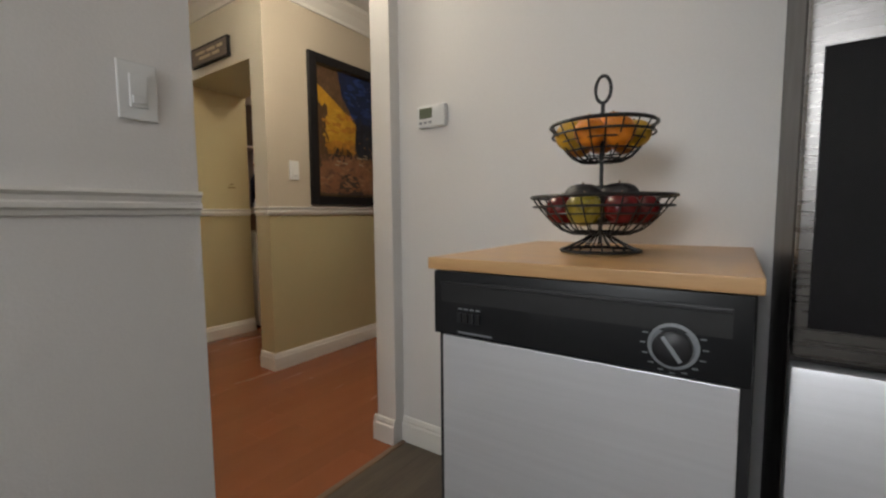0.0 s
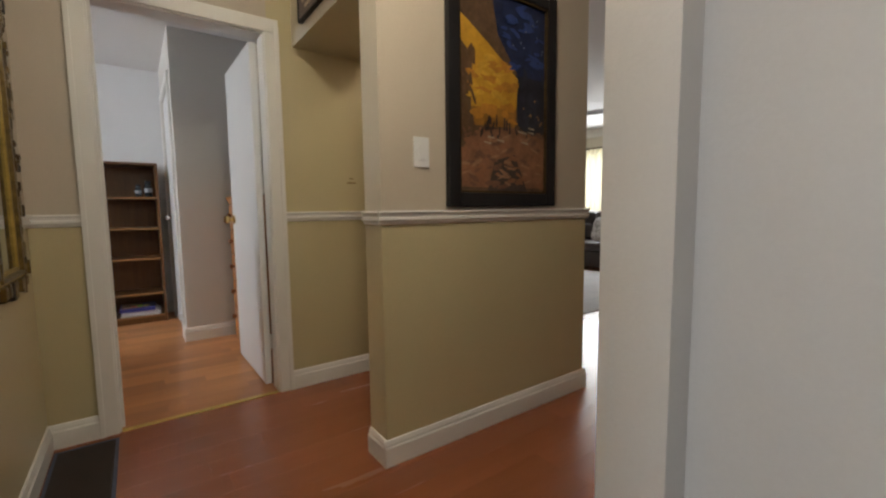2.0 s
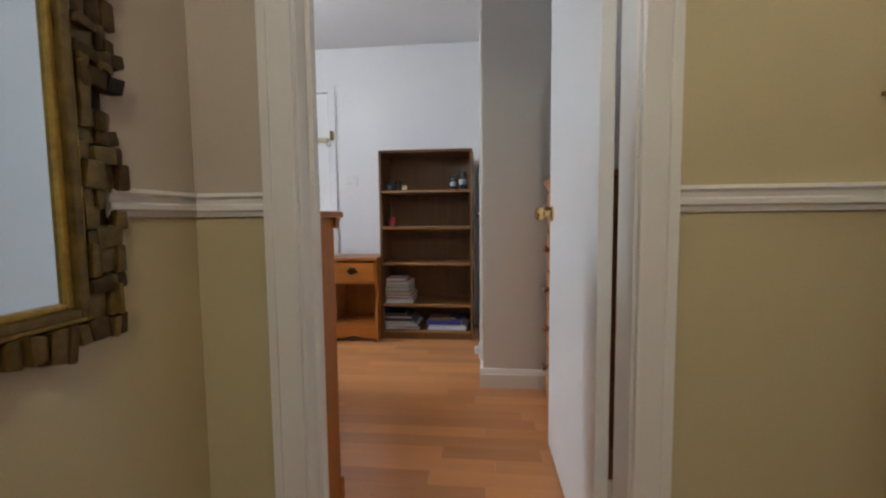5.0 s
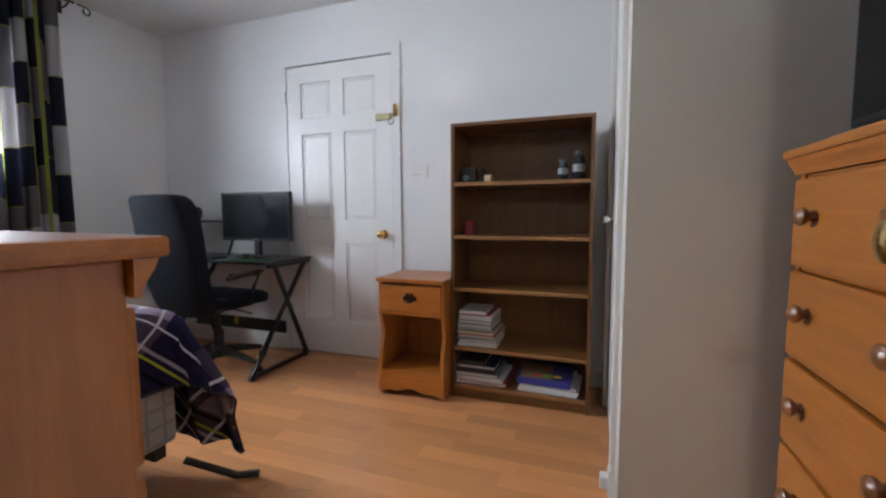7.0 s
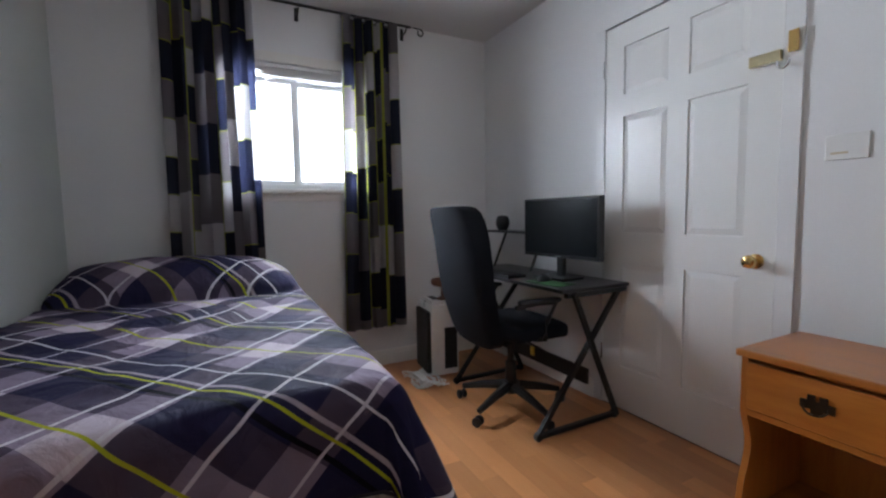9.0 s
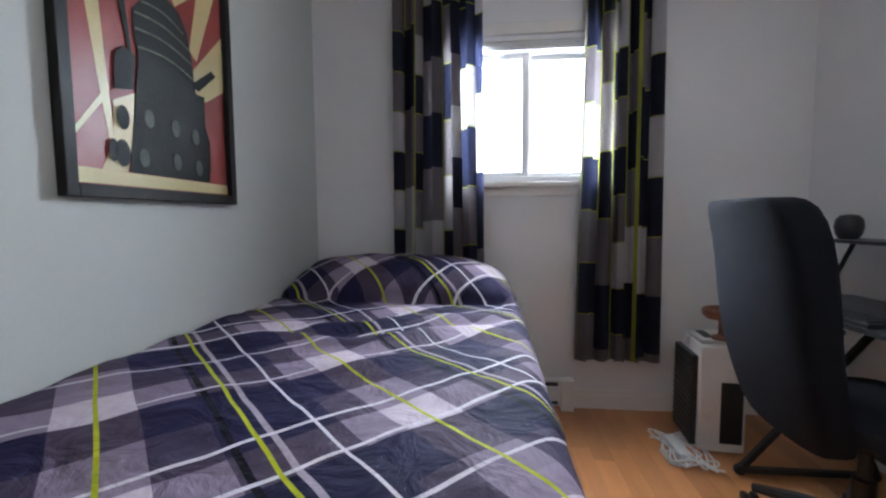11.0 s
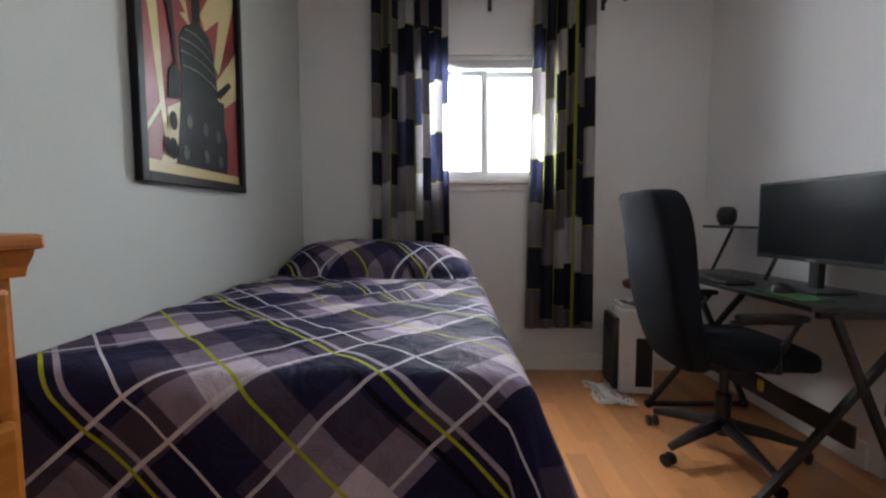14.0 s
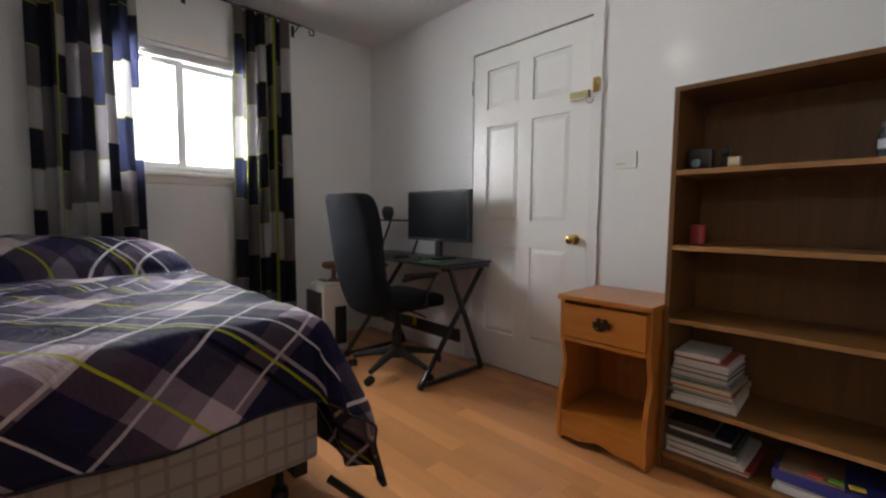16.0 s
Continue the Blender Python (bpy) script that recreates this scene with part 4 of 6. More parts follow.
stack(-0.045, 2.34, 0.0705, [(0.30, 0.27, 0.012, "white", False), (0.295, 0.27, 0.016, "white", True), (0.285, 0.27, 0.014, "white", False), (0.27, 0.26, 0.034, "blue", True), (0.16, 0.2, 0.010, "brown", True)])
for k, tone in enumerate(("red", "green", "yellow")):
    tab = thing("index_tab", (0.035 + 0.05 * k, 2.352, 0.1572), "small " + tone + " tab lying on the blue folder", "paper tab", "tabs on the folder", 8 * k - 6)
    part("tab", boxes((0, 0, 0, 0.038, 0.022, 0.006), bevel=0.0015), mat(tone + "_tab", {"red": (0.40, 0.03, 0.03), "green": (0.10, 0.35, 0.03), "yellow": (0.60, 0.45, 0.03)}[tone], 0.5), tab)
GLASS_JAR = bpy.data.materials.new("jar_glass")
GLASS_JAR.use_nodes = True
jb = GLASS_JAR.node_tree.nodes["Principled BSDF"]
jb.inputs["Base Color"].default_value, jb.inputs["Transmission Weight"].default_value, jb.inputs["Roughness"].default_value = (0.035, 0.045, 0.055, 1), 0.3, 0.08
for x, y, r, h, c in ((0.155, 2.44, 0.025, 0.115, "black"), (0.232, 2.45, 0.032, 0.150, "black")):
    j = thing("jar", (x, y, SHELVES[4]), "small dark glass jar with a pale label on the top shelf", "jar", "jars on the shelf")
    bm = bmesh.new()
    lathe(bm, [(r * 0.9, 0.0005), (r, 0.006), (r, h * 0.7), (r * 0.7, h * 0.82), (r * 0.7, h * 0.86)], 20)
    part("glass", bm, GLASS_JAR, j, "", True)
    bm = bmesh.new()
    lathe(bm, [(r * 0.76, h * 0.86), (r * 0.76, h), (r * 0.6, h * 1.01)], 20)
    part("lid", bm, COVERS[c], j, "", True)
    bm = bmesh.new()
    lathe(bm, [(r * 1.01, h * 0.30), (r * 1.01, h * 0.55)], 20)
    part("paper_band", bm, COVERS["grey"], j, "pale paper label")
cand = thing("candle", (-0.335, 2.42, SHELVES[3]), "small red candle in a glass on the shelf", "candle")
bm = bmesh.new()
lathe(bm, [(0.024, 0.0005), (0.027, 0.004), (0.027, 0.075), (0.024, 0.077), (0.024, 0.06), (0.003, 0.06)], 18)
part("cup", bm, mat("red_glass", (0.30, 0.03, 0.045), 0.2, vary=0.1, bump=0), cand, "", True)
bm = bmesh.new()
tube(bm, [(0, 0, 0.058), (0.001, 0, 0.07)], 0.0015, 5)
part("wick", bm, COVERS["black"], cand)
gad = thing("toy_helmet", (-0.345, 2.42, SHELVES[4]), "small dark plastic gadget with a rounded body", "gadget")
bm = boxes((-0.04, -0.02, 0.0, 0.05, 0.05, 0.085), bevel=0.02)
part("body", bm, BLACK_PLASTIC, gad, "", True)
bm = bmesh.new()
lathe(bm, [(0.017, 0.0), (0.017, -0.018), (0.013, -0.02)], 16, (0.0, -0.02, 0.026), "Y")
part("lens", bm, COVERS["teal"], gad, "", True)
gad = thing("ornament", (-0.265, 2.44, SHELVES[4]), "small dark ornament with a pale round knob", "ornament")
bm = bmesh.new()
lathe(bm, [(0.026, 0), (0.03, 0.01), (0.012, 0.03), (0.010, 0.05), (0.019, 0.062), (0.018, 0.08), (0.006, 0.088)], 18)
part("figure", bm, COVERS["black"], gad, "", True)
roll = thing("tape_roll", (-0.225, 2.40, SHELVES[4]), "small roll of cream tape on the shelf", "tape roll")
bm = bmesh.new()
lathe(bm, [(0.011, -0.018), (0.021, -0.018), (0.021, 0.018), (0.011, 0.018)], 20, (0, 0, 0.0215), "X")
part("tape", bm, COVERS["cream"], roll, "", True)

# ---- nightstand ----
ns = thing("nightstand", (-0.797, 2.212, 0), "orange pine nightstand with one drawer and an open niche", "nightstand")
NW, ND, NH = 0.380, 0.36, 0.656
part("top", boxes((-0.006, -0.012, NH - 0.022, NW + 0.006, ND, NH), bevel=0.006), PINE, ns)


def wavy_side(x0, x1):
    """A side whose front edge curves inwards beside the niche."""
    outline = [(0.03, 0.0), (ND, 0.0), (ND, NH - 0.022), (0.012, NH - 0.022), (0.012, 0.46)]
    outline += [(0.012 + 0.030 * math.sin(math.pi * k / 10) ** 1.3, 0.46 - 0.022 * k) for k in range(1, 10)]
    outline += [(0.012, 0.24), (0.0, 0.15), (0.0, 0.03)]
    bm = bmesh.new()
    A, B = [bm.verts.new((x0, y, z)) for y, z in outline], [bm.verts.new((x1, y, z)) for y, z in outline]
    k = len(outline)
    for i in range(k):
        bm.faces.new((A[i], A[(i + 1) % k], B[(i + 1) % k], B[i]))
    bm.faces.new(A), bm.faces.new(B)
    return bm


part("side_panel", wavy_side(0, 0.019), PINE_Z, ns)
part("side_panel", wavy_side(NW - 0.019, NW), PINE_Z, ns)
part("back_panel", boxes((0.019, ND - 0.012, 0.08, NW - 0.019, ND - 0.004, NH - 0.022)), PINE_Z, ns)
dr = part("drawer", boxes((0.016, 0.004, 0.475, NW - 0.016, 0.024, 0.618), bevel=0.005), PINE, ns)
bm = boxes((NW / 2 - 0.038, -0.001, 0.538, NW / 2 + 0.038, 0.0035, 0.562), (NW / 2 - 0.022, -0.001, 0.556, NW / 2 - 0.004, 0.0035, 0.578), (NW / 2 + 0.004, -0.001, 0.556, NW / 2 + 0.022, 0.0035, 0.578), (NW / 2 - 0.014, -0.001, 0.526, NW / 2 + 0.014, 0.0035, 0.54), bevel=0.0018)
h = part("handle", bm, mat("aged_bronze", (0.045, 0.03, 0.018), 0.4, metal=0.8, vary=0.3), dr, "dark bronze bat-wing pull")
bm = bmesh.new()
tube(bm, [(NW / 2 + 0.028 * math.cos(a), -0.008 - 0.01 * math.sin(-a), 0.552 + 0.022 * math.sin(a)) for a in [math.pi + math.pi * k / 8 for k in range(9)]], 0.003, 6)
part("bail", bm, h.data.materials[0], ns, "dark bronze bail", True)
part("rail", boxes((0.019, 0.010, 0.455, NW - 0.019, 0.03, 0.473)), PINE, ns)
part("shelf", boxes((0.019, 0.006, 0.125, NW - 0.019, ND - 0.013, 0.143)), PINE, ns)
bm = bmesh.new()
top = [(0.019, 0.124), (NW - 0.019, 0.124)]
low = [(NW - 0.019 - (NW - 0.038) * k / 24, 0.018 + 0.034 * (max(0, math.sin(math.pi * k / 24)) ** 0.5) * (0.72 + 0.28 * math.cos(4 * math.pi * (k / 24 - 0.5)))) for k in range(25)]
pts = top + low
A, B = [bm.verts.new((x, 0.004, z)) for x, z in pts], [bm.verts.new((x, 0.02, z)) for x, z in pts]
for i in range(len(pts)):
    bm.faces.new((A[i], A[(i + 1) % len(pts)], B[(i + 1) % len(pts)], B[i]))
bm.faces.new(A), bm.faces.new(B)
part("apron", bm, PINE, ns, "scalloped apron")


# ---- chests of drawers ----
def chest(place, rz, w, d, h, rows, label, knobs=True, group="pine chests"):
    """A chest that faces its own -y, with a stepped top and wooden knobs."""
    c = thing("chest_of_drawers", place, label, "dresser", group, rz)
    part("top", boxes((-0.022, -0.028, h - 0.020, w + 0.022, d, h), bevel=0.006), PINE, c)
    bm = bmesh.new()
    profile_run(bm, [(0, h - 0.055), (0.006, h - 0.055), (0.010, h - 0.042), (0.018, h - 0.030), (0.022, h - 0.0205), (0, h - 0.0205)], (-0.012, 0, 0), (w + 0.012, 0, 0), (0, -1, 0))
    part("cornice", bm, PINE, c, "stepped moulding under the top")
    part("side_panel", boxes((0, 0.001, 0, 0.022, d, h - 0.021), bevel=0.002), PINE_Z, c)
    part("side_panel", boxes((w - 0.022, 0.001, 0, w, d, h - 0.021), bevel=0.002), PINE_Z, c)
    part("back_panel", boxes((0.022, d - 0.008, 0.06, w - 0.022, d, h - 0.021)), PINE_Z, c)
    part("plinth", boxes((-0.008, -0.010, 0, w + 0.008, 0.0, 0.075), bevel=0.004), PINE, c)
    z0, z1 = 0.082, h - 0.060
    step = (z1 - z0) / rows
    for k in range(rows + 1):
        part("drawer_rail", boxes((0.022, 0.006, z0 + step * k - 0.006, w - 0.022, d - 0.01, z0 + step * k + 0.004)), PINE, c)
    for k in range(rows):
        a, b = z0 + step * k + 0.004, z0 + step * (k + 1) - 0.006
        dr = part("drawer", boxes((0.012, -0.014, a, w - 0.012, 0.0055, b), bevel=0.007), PINE, c)
        for x in (w * 0.22, w * 0.78) if knobs else ():
            bm = bmesh.new()
            lathe(bm, [(0.012, -0.013), (0.009, -0.022), (0.018, -0.030), (0.020, -0.038), (0.013, -0.045), (0.004, -0.047)], 16, (x, 0, (a + b) / 2 + 0.015), "Y")
            part("knob", bm, PINE_KNOB, dr, "turned wooden knob", True)
    return c


PINE_KNOB = wood("dark_pine_knob", (0.14, 0.05, 0.014), (0.26, 0.10, 0.03), 0.28, "Y", 5, coat=0.4)
chest((-0.086, 0.433, 0), 173.6, 0.644, 0.30, 0.978, 5, "tall orange pine chest of drawers beside the doorway", False)
chest((0.735, 1.33, 0), -90, 0.50, 0.43, 1.135, 5, "tall orange pine chest of drawers that carries a television")
tv = thing("television", (0.855, 1.10, 1.135), "black flat television on the tall chest", "television")
part("base", boxes((-0.09, -0.16, 0.0, 0.09, 0.16, 0.012), bevel=0.004), BLACK_PLASTIC, tv)
part("neck", boxes((-0.015, -0.03, 0.012, 0.015, 0.03, 0.07)), BLACK_PLASTIC, tv)
part("screen_body", boxes((-0.022, -0.19, 0.045, 0.025, 0.27, 0.52), bevel=0.006), BLACK_PLASTIC, tv)
SCREEN = mat("dark_screen", (0.006, 0.007, 0.008), 0.14, vary=0.05, bump=0, gloss_vary=0.02)
part("screen", boxes((-0.0235, -0.175, 0.062, -0.0222, 0.255, 0.505)), SCREEN, tv)
bt = thing("small_television", (-0.40, 0.35, 0.978), "small black television standing on the pine chest", "television", rz=-6.4)
part("foot", boxes((-0.12, -0.07, 0.0, 0.12, 0.06, 0.014), bevel=0.005), BLACK_PLASTIC, bt)
part("neck", boxes((-0.035, -0.02, 0.014, 0.035, 0.02, 0.06), bevel=0.004), BLACK_PLASTIC, bt)
part("housing", boxes((-0.215, -0.018, 0.038, 0.215, 0.050, 0.335), bevel=0.018), BLACK_PLASTIC, bt, "", True)
part("screen", boxes((-0.195, 0.0502, 0.062, 0.195, 0.0512, 0.315)), SCREEN, bt, "dark glossy screen")
rem = thing("remote_control", (0.775, 1.22, 1.135), "black remote control lying on the chest", "remote control")
part("body", boxes((-0.022, -0.08, 0.0, 0.022, 0.08, 0.016), bevel=0.005), BLACK_PLASTIC, rem, "", True)
part("button_pad", boxes((-0.015, -0.06, 0.016, 0.015, 0.05, 0.018), bevel=0.0008), COVERS["grey"], rem)

# ---- desk ----
desk = thing("desk", (-2.66, 2.25, 0), "black folding computer desk with crossed metal legs", "desk")
DW, DD, DZ = 1.07, 0.455, 0.705
DESKTOP = mat("black_woodgrain_laminate", (0.016, 0.016, 0.018), 0.33, vary=0.3, scale=3, fine=60, stretch=(1, 8, 8), bump=0.1)
part("desktop", boxes((0, 0, DZ - 0.018, DW, DD, DZ), bevel=0.003), DESKTOP, desk)
for x in (0.27, DW - 0.012):
    bm = bmesh.new()
    for a, b in (((x, -0.13, 0.03), (x, DD - 0.06, DZ - 0.02)), ((x + 0.026, DD - 0.10, 0.03), (x + 0.026, 0.06, DZ - 0.02))):
        d = (Vector(b) - Vector(a))
        ang = math.degrees(math.atan2(d.z, d.y))
        box(bm, -0.011, 0, -0.011, 0.011, d.length, 0.011, turn=Matrix.Translation(a) @ pose(0, 0, 0, ang, 0, 0))
    part("crossed_leg", bm, BLACK_METAL, desk)
    part("foot_bar", boxes((x - 0.012, -0.14, 0.012, x + 0.014, DD - 0.08, 0.034), bevel=0.003), BLACK_METAL, desk)
    part("top_bar", boxes((x - 0.012, 0.03, DZ - 0.042, x + 0.014, DD - 0.02, DZ - 0.019), bevel=0.003), BLACK_METAL, desk)
    for y in (-0.135, DD - 0.09):
        bm = bmesh.new()
        lathe(bm, [(0.018, -0.014), (0.022, -0.008), (0.022, 0.008), (0.018, 0.014)], 14, (x, y, 0.022), "X")
        part("foot_cap", bm, BLACK_PLASTIC, desk)
part("cross_beam", boxes((0.285, 0.16, 0.22, DW - 0.001, 0.175, 0.30), bevel=0.003), BLACK_METAL, desk)
part("raised_shelf", boxes((0.02, 0.26, 0.945, 0.50, DD - 0.01, 0.960), bevel=0.003), DESKTOP, desk)
for x in (0.06, 0.46):
    bm = bmesh.new()
    tube(bm, [(x, 0.30, DZ), (x, DD - 0.05, 0.945)], 0.009, 8)
    part("shelf_strut", bm, BLACK_METAL, desk)
tag = thing("cable_tag", (-1.995, 2.395, 0.30), "small yellow tag on the desk beam", "tag")
part("tag", boxes((-0.014, 0.0, -0.045, 0.014, 0.010, 0.004), bevel=0.002), mat("yellow_plastic", (0.60, 0.42, 0.02), 0.4), tag)
mon = thing("monitor", (-1.90, 2.52, DZ), "black flat computer monitor switched off on the desk", "monitor", rz=2)
part("base", boxes((-0.11, -0.09, 0.0, 0.11, 0.07, 0.012), bevel=0.004), BLACK_PLASTIC, mon)
part("neck", boxes((-0.022, -0.005, 0.012, 0.022, 0.025, 0.16), bevel=0.003), BLACK_PLASTIC, mon)
part("housing", boxes((-0.285, -0.018, 0.115, 0.285, 0.022, 0.45), bevel=0.006), BLACK_PLASTIC, mon)
part("screen", boxes((-0.272, -0.0195, 0.135, 0.272, -0.0185, 0.438)), mat("matt_screen", (0.008, 0.010, 0.012), 0.24, vary=0.05, bump=0, gloss_vary=0.02, spec=0.3), mon, "dark matt screen")
part("badge", boxes((-0.02, -0.0197, 0.121, 0.02, -0.0186, 0.127)), COVERS["grey"], mon)
kb = thing("keyboard", (-2.24, 2.31, DZ), "black computer keyboard on the desk", "keyboard", rz=3)
part("body", boxes((-0.21, -0.065, 0.0, 0.21, 0.065, 0.016), bevel=0.004), BLACK_PLASTIC, kb)
for i in range(5):
    part("key_row", boxes(*[(-0.20 + 0.0268 * k, -0.056 + 0.022 * i, 0.016, -0.178 + 0.0268 * k, -0.038 + 0.022 * i, 0.021) for k in range(15)]), BLACK_PLASTIC, kb)
pad = thing("mouse_mat", (-1.80, 2.35, DZ), "green and black mouse mat under the monitor", "mouse mat", rz=4)
part("mat", boxes((-0.11, -0.065, 0.0, 0.12, 0.065, 0.003)), mat("green_print_cloth", (0.03, 0.10, 0.03), 0.8, vary=0.9, scale=18, bump=0.1), pad)
ms_ = thing("computer_mouse", (-1.865, 2.375, DZ + 0.003), "black computer mouse on the green mat", "mouse", rz=12)
bm = bmesh.new()
bmesh.ops.create_uvsphere(bm, u_segments=18, v_segments=12, radius=1.0)
for v in bm.verts:
    v.co = Vector((v.co.x * 0.030, v.co.y * 0.055, max(0.0, v.co.z) * (0.036 - 0.010 * v.co.y)))
part("shell", bm, BLACK_PLASTIC, ms_, "", True)
part("wheel", boxes((-0.003, 0.020, 0.026, 0.003, 0.034, 0.037), bevel=0.001), COVERS["grey"], ms_)
spk = thing("webcam_speaker", (-2.51, 2.56, 0.960), "small round black speaker on the raised shelf", "speaker")
bm = bmesh.new()
lathe(bm, [(0.03, 0.0), (0.042, 0.02), (0.048, 0.05), (0.044, 0.08), (0.03, 0.098), (0.01, 0.102)], 20)
part("body", bm, BLACK_PLASTIC, spk, "", True)

# ---- office chair ----
chair = thing("office_chair", (-1.962, 2.222, 0), "high-backed dark grey fabric office chair on castors", "chair", rz=-3)
FABRIC = mat("charcoal_fabric", (0.0105, 0.012, 0.017), 0.9, vary=0.35, scale=5, fine=240, bump=0.5, spec=0.12)


def cushion(w, d, h, k=8, square=5):
    """A plump pad centred on its base."""
    bm = bmesh.new()
    box(bm, -w / 2, -d / 2, 0, w / 2, d / 2, h)
    bmesh.ops.subdivide_edges(bm, edges=bm.edges[:], cuts=k, use_grid_fill=True)
    for v in bm.verts:
        a, b, c = 2 * v.co.x / w, 2 * v.co.y / d, 2 * v.co.z / h - 1
        n4 = (abs(a) ** square + abs(b) ** square + abs(c) ** square) ** (1 / square)
        m = max(abs(a), abs(b), abs(c))
        s = (m / n4) if n4 else 1
        v.co.x, v.co.y, v.co.z = a * s * w / 2, b * s * d / 2, (c * s + 1) * h / 2
    return bm


bm = cushion(0.48, 0.46, 0.09)
for v in bm.verts:
    v.co += Vector((0, 0.02, 0.42 + (0.02 if v.co.y < -0.15 else 0) - max(0, v.co.y - 0.12) * 0.12))
part("seat", bm, FABRIC, chair, "", True)
bm = cushion(0.47, 0.12, 0.71, 12, 9)
for v in bm.verts:
    h = v.co.z / 0.70
    v.co.x *= 0.86 + 0.13 * math.sin(math.pi * min(1, h * 0.8 + 0.12))
    v.co.y *= 0.75 + 0.35 * max(0.0, h - 0.25)
    v.co.y += -0.22 - 0.165 * h + 0.04 * (2 * v.co.x / 0.48) ** 2 - 0.02 * math.sin(math.pi * h * 1.6)
    v.co.z += 0.40
part("backrest", bm, FABRIC, chair, "", True)
for s in (-1, 1):
    bm = bmesh.new()
    tube(bm, [(s * 0.20, 0.02, 0.43), (s * 0.275, 0.02, 0.45), (s * 0.285, 0.03, 0.55), (s * 0.28, 0.08, 0.625), (s * 0.275, -0.02, 0.635), (s * 0.265, -0.14, 0.62)], 0.013, 8)
    a = part("armrest", bm, BLACK_PLASTIC, chair, "", True)
    bm = cushion(0.055, 0.24, 0.028, 4)
    for v in bm.verts:
        v.co += Vector((s * 0.275, -0.01, 0.63))
    part("arm_pad", bm, BLACK_PLASTIC, a, "", True)
part("seat_plate", boxes((-0.12, -0.20, 0.395, 0.12, 0.14, 0.42), bevel=0.006), BLACK_METAL, chair)
bm = bmesh.new()
lathe(bm, [(0.045, 0.09), (0.045, 0.15), (0.03, 0.16), (0.03, 0.26), (0.018, 0.265), (0.018, 0.40)], 18)
part("gas_column", bm, BLACK_METAL, chair, "", True)
bm = bmesh.new()
tube(bm, [(0.1, 0.02, 0.40), (0.2, 0.04, 0.385), (0.24, 0.05, 0.375)], 0.006, 6)
part("lever", bm, BLACK_PLASTIC, chair)
BASE_TURN = 5
for k in range(5):
    a = radians(BASE_TURN + 72 * k)
    ca, sa = math.cos(a), math.sin(a)
    bm = bmesh.new()
    tube(bm, [(0.03 * ca, 0.03 * sa, 0.125), (0.16 * ca, 0.16 * sa, 0.105), (0.285 * ca, 0.285 * sa, 0.075)], [0.028, 0.023, 0.016], 8)
    leg = part("base_arm", bm, BLACK_PLASTIC, chair, "", True)
    bm = bmesh.new()
    for off in (-0.016, 0.016):
        rows_ = [(0.016, -0.009), (0.025, -0.006), (0.026, 0.0), (0.025, 0.006), (0.016, 0.009)]
        sub = bmesh.new()
        lathe(sub, [(r, h + off) for r, h in rows_], 14, (0, 0, 0), "X")
        bmesh.ops.transform(sub, matrix=Matrix.Translation((0.295 * ca, 0.295 * sa, 0.0265)) @ pose(0, 0, 0, 0, 0, 31 * k), verts=sub.verts)
        me_tmp = bpy.data.meshes.new("wheel_pair")
        sub.to_mesh(me_tmp)
        sub.free()
        bm.from_mesh(me_tmp)
        bpy.data.meshes.remove(me_tmp)
    part("castor", bm, BLACK_PLASTIC, leg, "twin-wheel castor", True)

# ---- tower heater, cables, baseboard heater ----
ph = thing("air_purifier", (-2.66, 2.115, 0), "white and black upright air purifier on the floor", "air purifier", rz=84)
part("shell", boxes((-0.085, -0.14, 0.015, 0.105, 0.14, 0.49), bevel=0.022), WHITE_PLASTIC, ph, "", True)
part("front_grille", boxes((-0.112, -0.115, 0.03, -0.084, 0.115, 0.44), bevel=0.006), BLACK_PLASTIC, ph, "black louvred front")
for k in range(14):
    part("louvre", boxes((-0.117, -0.105, 0.05 + 0.027 * k, -0.112, 0.105, 0.06 + 0.027 * k)), BLACK_PLASTIC, ph)
part("side_panel", boxes((0.0, -0.1435, 0.06, 0.088, -0.1395, 0.335), bevel=0.0015), BLACK_PLASTIC, ph, "black side panel")
part("top_panel", boxes((-0.07, -0.10, 0.489, 0.08, 0.10, 0.510), bevel=0.006), WHITE_PLASTIC, ph)
part("control_strip", boxes((-0.045, -0.06, 0.510, -0.005, 0.06, 0.513)), COVERS["black"], ph)
bm = bmesh.new()
lathe(bm, [(0.09, 0.0), (0.098, 0.003), (0.098, 0.012), (0.09, 0.015)], 24)
for v in bm.verts:
    v.co.x *= 1.2
part("foot", bm, WHITE_PLASTIC, ph)
hat = thing("wooden_bowl", (-2.575, 2.125, 0.513), "brown wooden bowl on a short foot on the purifier", "bowl")
bm = bmesh.new()
lathe(bm, [(0.045, 0.0), (0.045, 0.010), (0.018, 0.022), (0.018, 0.082), (0.030, 0.09)], 20)
part("foot", bm, RED_WOOD, hat, "", True)
bm = bmesh.new()
lathe(bm, [(0.03, 0.088), (0.070, 0.094), (0.082, 0.108), (0.084, 0.130), (0.078, 0.136), (0.074, 0.128), (0.05, 0.116), (0.004, 0.112)], 28)
part("dish", bm, RED_WOOD, hat, "", True)
cab = thing("power_cable", (-2.52, 1.96, 0), "tangle of white cables on the floor", "cable")
rr = random.Random(3)
